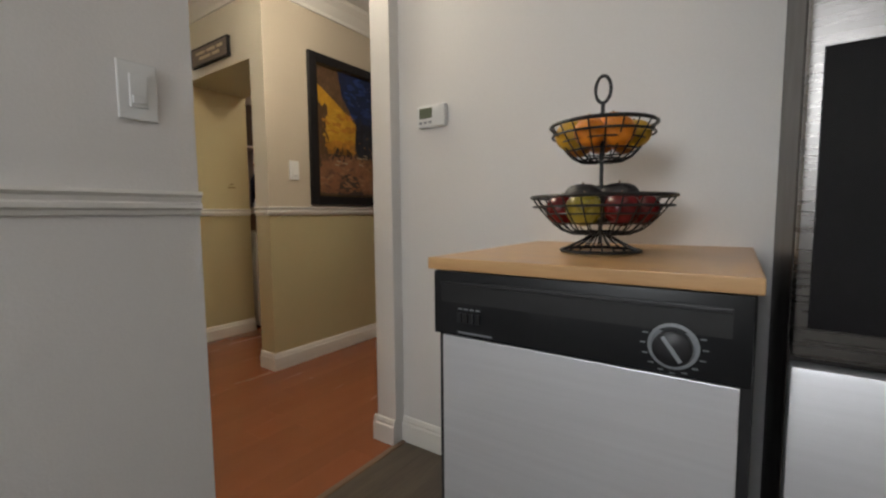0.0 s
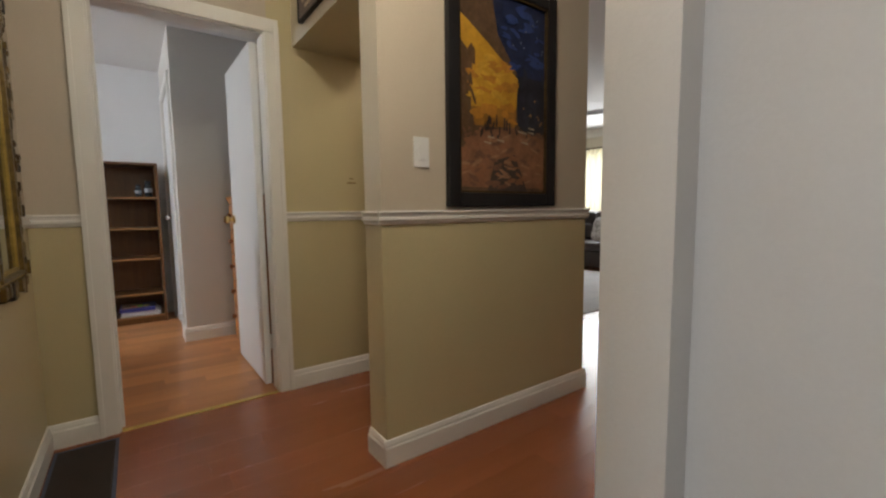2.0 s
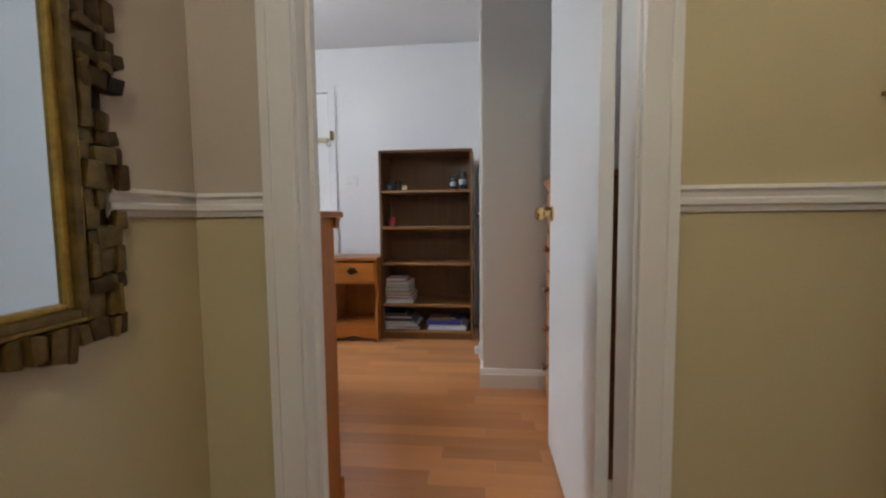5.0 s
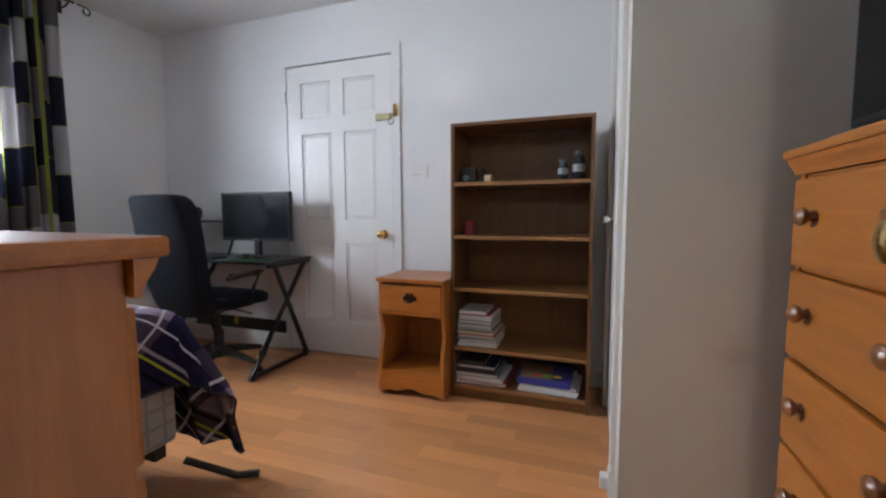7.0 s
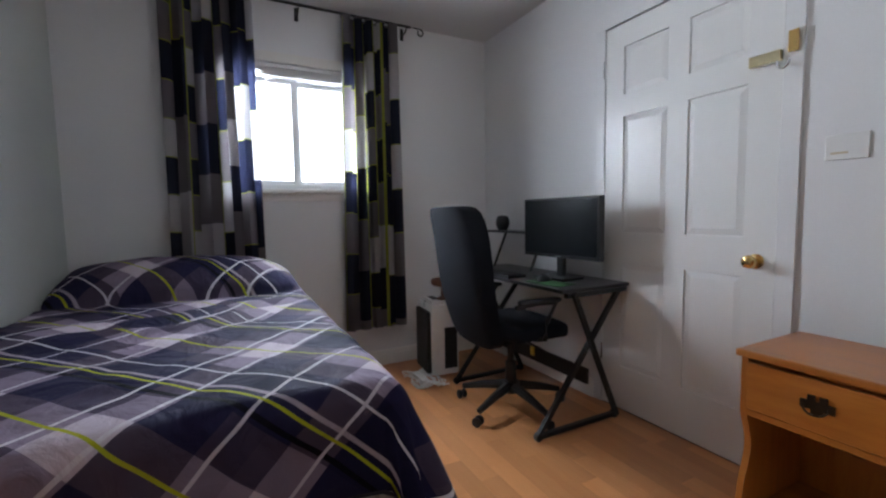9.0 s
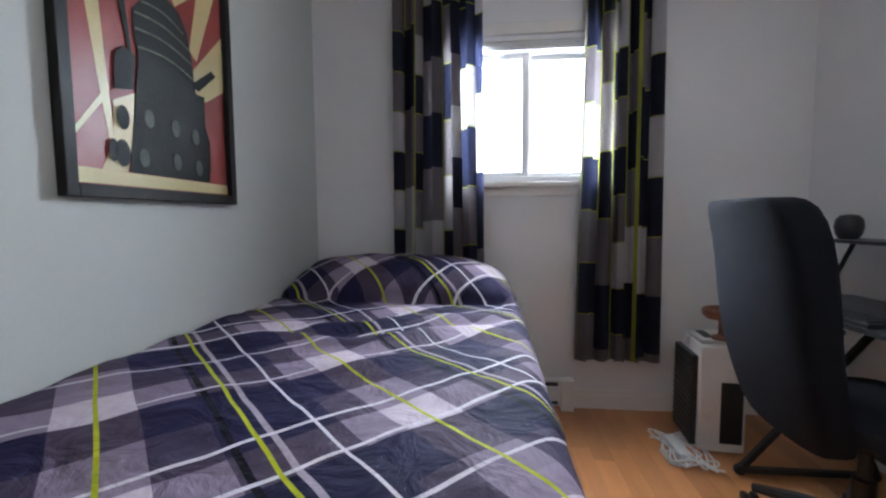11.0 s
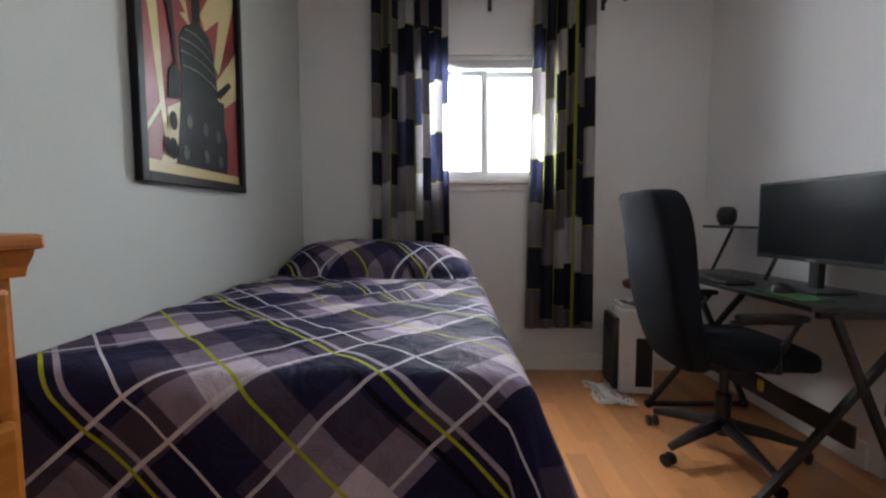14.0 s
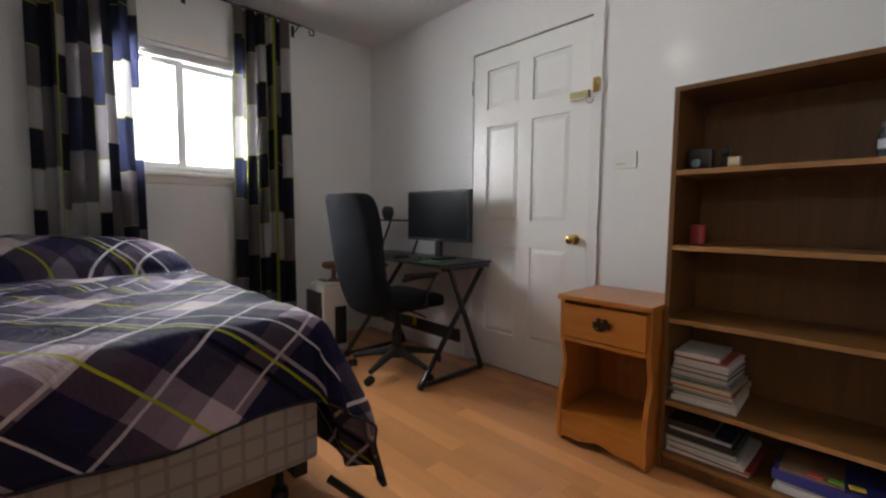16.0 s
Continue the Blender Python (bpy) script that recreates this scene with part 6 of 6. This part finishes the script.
for k in range(9):
    bm = bmesh.new()
    an, ln = rl.uniform(0, 6.28), rl.uniform(0.05, 0.10)
    pts = [(0, 0), (0.4, 0.14), (1, 0), (0.4, -0.14)]
    vs = [bm.verts.new((ln * (p * math.cos(an) - q * math.sin(an)) + rl.uniform(-0.01, 0.01), ln * (p * math.sin(an) + q * math.cos(an)), 0.003 + 0.02 * p * (1.2 - p))) for p, q in pts]
    f = bm.faces.new(vs)
    bmesh.ops.solidify(bm, geom=[f], thickness=0.001)
    part("leaf", bm, mat("leaf_green", (0.05, 0.11, 0.03), 0.5), leafy)

# ---- kitchen ----
STEEL = mat("brushed_steel", (0.74, 0.74, 0.76), 0.42, metal=0.65, vary=0.05, scale=3, fine=120, stretch=(1, 1, 30), bump=0.06)
# Darker copy of the steel: dim reflections on the fridge's upper door, as colour.
DIM_REFLECT_STEEL = mat("stainless_dim_reflection", (0.21, 0.20, 0.19), 0.28, metal=0.95, vary=0.06, scale=3, fine=120, stretch=(1, 1, 30), bump=0.06)
COUNTER = wood("pale_wood_top", (0.50, 0.28, 0.11), (0.62, 0.38, 0.17), 0.35, "Y", 2.5, coat=0.2)
dwr = thing("dishwasher", (0.09, -3.335, 0), "portable dishwasher, steel door, black controls, wooden top", "dishwasher")
part("body", boxes((0.02, 0.002, 0.03, 0.59, 0.563, 0.841)), BLACK_PLASTIC, dwr)
part("top", boxes((-0.012, -0.005, 0.842, 0.598, 0.572, 0.867), bevel=0.003), COUNTER, dwr, "pale wooden worktop")
part("door_panel", boxes((0.004, 0.018, 0.11, 0.02, 0.545, 0.700), bevel=0.002), STEEL, dwr, "brushed steel door")
part("kick_plate", boxes((0.03, 0.01, 0.0, 0.05, 0.555, 0.105)), BLACK_PLASTIC, dwr)
cp = part("control_panel", boxes((-0.006, 0.004, 0.704, 0.02, 0.561, 0.840), bevel=0.006), mat("satin_black_panel", (0.009, 0.0095, 0.011), 0.38, vary=0.1, bump=0.02, spec=0.35), dwr, "glossy black control panel", True)
part("handle_recess", boxes((-0.0075, 0.03, 0.775, -0.0055, 0.54, 0.812)), BLACK_METAL, cp)
part("handle_lip", boxes((-0.012, 0.03, 0.812, -0.005, 0.54, 0.820), bevel=0.002), BLACK_PLASTIC, cp)
for k in range(4):
    part("push_button", boxes((-0.011, 0.447 + 0.014 * k, 0.735, -0.0055, 0.458 + 0.014 * k, 0.756), bevel=0.002), BLACK_PLASTIC, cp)
    part("print_mark", boxes((-0.0068, 0.447 + 0.014 * k, 0.762, -0.0058, 0.457 + 0.014 * k, 0.765)), COVERS["grey"], cp)
part("print_mark", boxes((-0.0068, 0.42, 0.712, -0.0058, 0.50, 0.716)), COVERS["grey"], cp)
bm = bmesh.new()
lathe(bm, [(0.036, -0.006), (0.036, -0.009), (0.031, -0.010), (0.031, -0.007)], 30, (0, 0.105, 0.752), "X")
dial = part("dial_ring", bm, COVERS["grey"], cp, "bright ring round the dial", True)
bm = bmesh.new()
lathe(bm, [(0.027, -0.007), (0.027, -0.024), (0.022, -0.027), (0.002, -0.027)], 26, (0, 0.105, 0.752), "X")
part("dial_knob", bm, BLACK_PLASTIC, cp, "black timer knob", True)
part("dial_pointer", boxes((-0.029, -0.003, -0.022, -0.0265, 0.003, 0.022), bevel=0.0008), COVERS["grey"], cp).matrix_basis = pose(0, 0.105, 0.752, -35, 0, 0)
for k in range(16):
    a_ = 2 * math.pi * k / 16
    part("dial_mark", boxes((-0.0068, 0.105 + 0.043 * math.cos(a_) - 0.004, 0.752 + 0.043 * math.sin(a_) - 0.001, -0.0058, 0.105 + 0.043 * math.cos(a_) + 0.004, 0.752 + 0.043 * math.sin(a_) + 0.001)), COVERS["grey"], cp)
for y in (0.06, 0.50):
    bm = bmesh.new()
    lathe(bm, [(0.02, -0.01), (0.024, 0.0), (0.02, 0.01)], 12, (0.1, y, 0.022), "Y")
    part("wheel", bm, BLACK_PLASTIC, dwr)

bs = thing("fruit_basket", (0.385, -3.04, 0.867), "two-tier black wire fruit stand on the dishwasher", "fruit basket")
WIRE = 0.0028


def ring(z, r, wire):
    bm = bmesh.new()
    tube(bm, [(r * math.cos(a), r * math.sin(a), z) for a in [2 * math.pi * k / 36 for k in range(36)]], wire, 6, closed=True)
    return bm


def wire_bowl(z_low, z_high, r_low, r_high, spokes):
    part("rim", ring(z_high, r_high, 0.0042), BLACK_METAL, bs, "", True)
    part("rim", ring(z_high - 0.022, r_high * 0.97, WIRE), BLACK_METAL, bs, "", True)
    part("bottom_ring", ring(z_low + 0.004, r_low, WIRE), BLACK_METAL, bs, "", True)
    for f in (0.3, 0.55):
        part("wire_ring", ring(z_low + (z_high - z_low) * f, r_low + (r_high - r_low) * f ** 0.62, 0.0018), BLACK_METAL, bs, "", True)
    for k in range(spokes):
        a_ = 2 * math.pi * k / spokes
        bm = bmesh.new()
        pts = [(0.01, z_low)] + [(r_low + (r_high - r_low) * t ** 0.62, z_low + (z_high - z_low) * t) for t in (0.0, 0.12, 0.3, 0.5, 0.75, 1.0)]
        tube(bm, [(r * math.cos(a_), r * math.sin(a_), z) for r, z in pts], 0.0018, 5)
        part("spoke", bm, BLACK_METAL, bs)


wire_bowl(0.042, 0.128, 0.065, 0.158, 24)
wire_bowl(0.208, 0.290, 0.045, 0.115, 20)
bm = bmesh.new()
tube(bm, [(0, 0, 0.02), (0, 0, 0.345)], 0.0045, 8)
part("stem", bm, BLACK_METAL, bs, "", True)
bm = bmesh.new()
tube(bm, [(0, 0.017 * math.sin(a_), 0.372 + 0.030 * math.cos(a_)) for a_ in [2 * math.pi * k / 24 for k in range(24)]], 0.0038, 6, closed=True)
part("carry_ring", bm, BLACK_METAL, bs, "", True)
part("foot_ring", ring(0.004, 0.088, 0.004), BLACK_METAL, bs, "", True)
for k in range(20):
    a_ = 2 * math.pi * k / 20
    bm = bmesh.new()
    tube(bm, [(0.086 * math.cos(a_), 0.086 * math.sin(a_), 0.005), (0.05 * math.cos(a_), 0.05 * math.sin(a_), 0.022), (0.02 * math.cos(a_), 0.02 * math.sin(a_), 0.04)], 0.0018, 5)
    part("foot_spoke", bm, BLACK_METAL, bs)
ORANGE = mat("orange_peel", (0.70, 0.22, 0.012), 0.42, vary=0.12, scale=20, fine=380, bump=0.5)
LEMON = mat("yellow_peel", (0.60, 0.34, 0.02), 0.4, vary=0.1, scale=20, fine=300, bump=0.35)
APPLE = mat("red_apple_skin", (0.15, 0.013, 0.014), 0.25, vary=0.6, scale=26, fine=80, bump=0.05)
GREEN = mat("yellow_green_skin", (0.28, 0.22, 0.03), 0.28, vary=0.3, scale=22, bump=0.05)
PLUM = mat("dark_avocado_skin", (0.016, 0.013, 0.014), 0.4, vary=0.4, scale=40, fine=200, bump=0.5)


def fruit(name, place, r, material, label, stretch=1.0, dimple=0.12):
    f = thing(name, place, label, "fruit", name + "s in the basket")
    bm = bmesh.new()
    bmesh.ops.create_uvsphere(bm, u_segments=20, v_segments=14, radius=r)
    for v in bm.verts:
        h = v.co.z / r
        v.co.z -= dimple * r * max(0, h) ** 6
        v.co.x, v.co.y = v.co.x * (1 + 0.04 * noise.noise(v.co * 25)), v.co.y * stretch
    part("flesh", bm, material, f, "", True)
    bm = bmesh.new()
    tube(bm, [(0, 0, r * (1 - dimple)), (0.002, 0, r * (1.12 - dimple))], 0.0022, 5)
    part("stem", bm, COVERS["brown"], f)


X0, Y0, Z0 = 0.385, -3.04, 0.867
rf = random.Random(2)
for k in range(7):
    a_ = 2 * math.pi * k / 7 + 0.3
    mt_, nm = ((LEMON, "lemon") if k in (2, 5) else (ORANGE, "orange"))
    fruit(nm, (X0 + 0.066 * math.cos(a_), Y0 + 0.066 * math.sin(a_), Z0 + 0.262 + rf.uniform(-0.004, 0.01)), 0.034 + rf.uniform(-0.002, 0.003), mt_, "ripe " + nm + " in the upper wire basket", 1.0 if nm == "orange" else 1.15)
for k in range(4):
    a_ = 2 * math.pi * k / 4 + 0.9
    fruit("orange", (X0 + 0.036 * math.cos(a_), Y0 + 0.036 * math.sin(a_), Z0 + 0.286), 0.030, ORANGE if k else LEMON, "ripe orange on top of the upper wire basket")
for k in range(7):
    a_ = 2 * math.pi * k / 7 + 1.2
    m_, nm, st = ((PLUM, "avocado", 1.25), (APPLE, "apple", 1.0), (GREEN, "pear", 1.05), (APPLE, "apple", 1.0), (APPLE, "apple", 1.0), (PLUM, "avocado", 1.2), (PLUM, "avocado", 1.2))[k]
    fruit(nm, (X0 + 0.088 * math.cos(a_), Y0 + 0.088 * math.sin(a_), Z0 + 0.100), 0.038, m_, ("dark " if m_ is PLUM else "red " if m_ is APPLE else "yellow-green ") + nm + " in the lower wire basket", st)
for k in range(3):
    a_ = 2 * math.pi * k / 3 + 4.4
    fruit("avocado", (X0 + 0.045 * math.cos(a_), Y0 + 0.045 * math.sin(a_), Z0 + 0.128), 0.034, PLUM, "dark avocado heaped in the lower wire basket", 1.3)

fg = thing("refrigerator", (0.215, -3.38, 0), "stainless refrigerator with a black glossy door panel", "refrigerator")
part("cabinet", boxes((0.045, -0.80, 0.02, 0.47, 0.0, 1.75), bevel=0.006), mat("dark_brown_side", (0.018, 0.013, 0.011), 0.4, vary=0.15, bump=0.1), fg, "dark side panel")
up = part("upper_door", boxes((0.0, -0.80, 0.725, 0.043, -0.002, 1.75), bevel=0.010), DIM_REFLECT_STEEL, fg, "stainless upper door, darkened for its dim reflections", True)
part("lower_door", boxes((0.0, -0.80, 0.06, 0.043, -0.002, 0.712), bevel=0.010), STEEL, fg, "stainless lower door", True)
part("door_panel", boxes((-0.004, -0.60, 0.775, 0.0005, -0.02, 1.20), bevel=0.0015), mat("gloss_black_glass", (0.008, 0.008, 0.01), 0.08, vary=0.1, bump=0, gloss_vary=0.02), up, "glossy black panel")
part("toe_grille", boxes((0.03, -0.79, 0, 0.05, -0.01, 0.058)), BLACK_PLASTIC, fg)
kw = thing("window_2", (-3.0, -2.95, 1.0), "kitchen window that lets daylight in", "window", kind="structure")
part("window_frame", boxes((-0.09, -0.40, 0, -0.03, -0.36, 1.1), (-0.09, 0.36, 0, -0.03, 0.40, 1.1), (-0.09, -0.36, 0, -0.03, 0.36, 0.04), (-0.09, -0.36, 1.06, -0.03, 0.36, 1.1), (-0.09, -0.02, 0.04, -0.03, 0.02, 1.06)), VINYL, kw)
solid("backdrop", boxes((-4.3, -6.5, -0.5, -4.28, -1.4, 4.0)), DAY, "plain bright overcast sky outside the kitchen", kind="structure")

# ---- living room ----
LEATHER = mat("dark_brown_leather", (0.022, 0.014, 0.012), 0.4, vary=0.35, scale=8, fine=140, bump=0.35)
sofa = thing("sofa", (6.15, 0.27, 0), "dark brown leather reclining sofa under the window", "sofa")
part("base", boxes((0.0, 0.0, 0.03, 0.70, 2.35, 0.30), bevel=0.03), LEATHER, sofa, "", True)


def pad_part(name, x0, y0, z0, x1, y1, z1):
    bm = cushion(x1 - x0, y1 - y0, z1 - z0, 6)
    for v in bm.verts:
        v.co += Vector(((x0 + x1) / 2, (y0 + y1) / 2, z0))
    return part(name, bm, LEATHER, sofa, "", True)


for y0, y1 in ((0.20, 0.86), (1.16, 1.75), (1.75, 2.34)):
    pad_part("seat_cushion", -0.03, y0, 0.29, 0.50, y1, 0.47)
    pad_part("back_cushion", 0.36, y0, 0.44, 0.68, y1, 0.76)
    pad_part("head_cushion", 0.42, y0, 0.70, 0.72, y1, 0.97)
pad_part("armrest", -0.05, -0.02, 0.25, 0.62, 0.20, 0.60)
pad_part("console", -0.04, 0.87, 0.28, 0.62, 1.15, 0.56)
pil = thing("cushion", (6.38, 1.72, 0.46), "patterned grey and white throw cushion on the sofa", "cushion")
bm = cushion(0.12, 0.42, 0.40, 6)
for v in bm.verts:
    v.co.x += v.co.z * 0.35
part("cover", bm, mat("patterned_cloth", (0.36, 0.34, 0.33), 0.85, vary=0.9, scale=22, bump=0.2), pil, "", True)
rug = thing("rug", (2.95, 0.02, 0), "large pale grey area rug on the laminate", "rug")
part("rug_surface", boxes((0, 0, 0.0, 3.05, 2.6, 0.012), bevel=0.004), mat("pale_grey_pile", (0.42, 0.41, 0.41), 0.95, vary=0.15, scale=2.5, fine=200, bump=0.6), rug)
for k in range(3):
    part("woven_line", boxes((0.05, 0.32 + 0.7 * k, 0.0115, 3.0, 0.335 + 0.7 * k, 0.0135)), COVERS["grey"], rug)
fan = thing("ceiling_fan", (4.55, 0.27, CEIL), "brass and white ceiling fan with four blades", "ceiling fan")
bm = bmesh.new()
lathe(bm, [(0.06, -0.001), (0.06, -0.03), (0.014, -0.05), (0.014, -0.20), (0.10, -0.215), (0.112, -0.24), (0.10, -0.30), (0.05, -0.325), (0.04, -0.35), (0.02, -0.36)], 24)
part("motor", bm, mat("antique_brass", (0.30, 0.22, 0.10), 0.35, metal=0.8, vary=0.2), fan, "", True)
for k in range(4):
    bm = bmesh.new()
    box(bm, 0.16, -0.06, -0.005, 0.58, 0.06, 0.003, 0.002)
    box(bm, 0.10, -0.015, -0.003, 0.18, 0.015, 0.002)
    part("blade", bm, mat("grey_wood_blade", (0.16, 0.14, 0.13), 0.5, vary=0.2), fan).matrix_basis = pose(0, 0, -0.295, 10, 0, 90 * k + 20)
bm = bmesh.new()
lathe(bm, [(0.04, -0.361), (0.080, -0.372), (0.09, -0.40), (0.06, -0.43), (0.01, -0.44)], 22)
part("glass_shade", bm, mat("frosted_white_glass", (0.75, 0.74, 0.70), 0.3, bump=0), fan, "white glass bowl", True)
lw = thing("window_3", (6.9, 1.46, 0.92), "wide bright living room window with white frame", "window", kind="structure")
part("window_frame", boxes((0.03, -1.24, 0, 0.09, -1.19, 1.1), (0.03, 1.19, 0, 0.09, 1.24, 1.1), (0.03, -1.19, 0, 0.09, 1.19, 0.05), (0.03, -1.19, 1.05, 0.09, 1.19, 1.1), (0.03, -0.02, 0.05, 0.09, 0.02, 1.05)), VINYL, lw)
SHEER = bpy.data.materials.new("cream_sheer")
SHEER.use_nodes = True
sn, sl = nodes_of(SHEER)
t1, t2, t3 = sn.new("ShaderNodeBsdfTranslucent"), sn.new("ShaderNodeBsdfDiffuse"), sn.new("ShaderNodeMixShader")
t1.inputs[0].default_value = t2.inputs[0].default_value = (0.78, 0.72, 0.52, 1)
sl.new(t1.outputs[0], t3.inputs[1]), sl.new(t2.outputs[0], t3.inputs[2]), sl.new(t3.outputs[0], sn["Material Output"].inputs[0])
for y0, y1 in ((0.15, 0.78), (2.0, 2.75)):
    c = thing("sheer_curtain", (0, 0, 0), "cream sheer curtain glowing in the daylight", "curtain", "living room curtains")
    part("panel", sheet(steps(y0, y1, 60), steps(0.35, 2.06, 6), lambda u, v: (6.82 + 0.025 * math.sin(u * 60), u, v)), SHEER, c)
lr_rod = thing("curtain_rod", (6.82, 0, 2.07), "dark curtain rod over the wide window", "curtain rod")
bm = bmesh.new()
tube(bm, [(0, 0.1, 0), (0, 2.85, 0)], 0.012, 8)
part("rod", bm, BLACK_METAL, lr_rod, "", True)
hw = thing("half_wall", (6.2, -0.02, 0), "cream half wall with a dark cap beside the sofa", "half wall", kind="structure")
part("body", boxes((0, 0, 0, 0.70, 0.12, 1.03)), CREAM, hw)
part("cap", boxes((-0.03, -0.03, 1.03, 0.70, 0.15, 1.06), bevel=0.004), RED_WOOD, hw, "dark wooden cap")


# ---- floors, plank by plank ----
def plank_mesh(name, w, length, material):
    bm = bmesh.new()
    box(bm, 0.0002, 0.0002, -0.012, length - 0.0002, w - 0.0002, 0.0)
    top = [e for e in bm.edges if all(abs(v.co.z) < 1e-6 for v in e.verts)]
    bmesh.ops.bevel(bm, geom=top, offset=0.0004, segments=1, affect="EDGES")
    return mesh_of(name, bm, material)


def lay(parent, x0, x1, y0, y1, w, lengths, material, name="plank", seed=1, cut=None):
    """Rows of planks along x, with staggered ends; alike planks share a mesh."""
    r = random.Random(seed)
    meshes, y = {}, y0
    while y < y1 - 0.004:
        ww = round(min(w, y1 - y), 3)
        x = x0
        first = True
        while x < x1 - 0.004:
            ln = r.choice(lengths) * (r.choice((0.35, 0.6, 0.85)) if first else 1)
            first = False
            ln = round(min(ln, x1 - x), 3)
            if x1 - x - ln < 0.08:
                ln = round(x1 - x, 3)
            if cut is None or not cut(x, y, ln, ww):
                key = (ww, ln)
                if key not in meshes:
                    meshes[key] = plank_mesh(name, ww, ln, material)
                ob = new(name, meshes[key])
                ob.parent = parent
                ob.location = (x, y, 0)
            x += ln
        y += ww


fl_bed = thing("floor_bedroom", (0, 0, 0), "glossy orange-brown laminate planks in the bedroom", "floor", kind="structure")
lay(fl_bed, -2.97, 1.23, 0.022, 2.72, 0.085, (0.40, 0.50, 0.62), LAMINATE, seed=3)
fl_hall = thing("floor_hall", (0, 0, 0), "glossy red-brown laminate planks in the hall", "floor", kind="structure")
lay(fl_hall, -0.25, 2.2, -2.165, -0.006, 0.126, (0.7, 0.9, 1.1), HALL_LAMINATE, seed=9)
lay(fl_hall, 1.33, 2.02, -0.006, 1.30, 0.18, (0.9,), HALL_LAMINATE, seed=5)
fl_kit = thing("floor_kitchen", (0, 0, 0), "dark wood-look vinyl planks in the kitchen", "floor", kind="structure")
lay(fl_kit, -3.0, 0.81, -4.70, -2.19, 0.20, (0.9, 1.2), KITCHEN_TILE, seed=13)
part("transition_strip", boxes((-0.15, -2.19, -0.006, 0.70, -2.165, 0.004), bevel=0.002), COVERS["brown"], fl_kit)
fl_liv = thing("floor_living", (0, 0, 0), "glossy red-brown laminate planks in the living room", "floor", kind="structure")
lay(fl_liv, 2.2, 6.9, -0.9, 3.1, 0.25, (1.1, 1.3), HALL_LAMINATE, seed=21)
solid("floor_living_south", boxes((0.81, -4.7, -0.011, 6.9, -2.165, 0.0), (2.2, -2.165, -0.011, 6.9, -0.9, 0.0)), HALL_LAMINATE, "red-brown laminate floor", kind="structure")
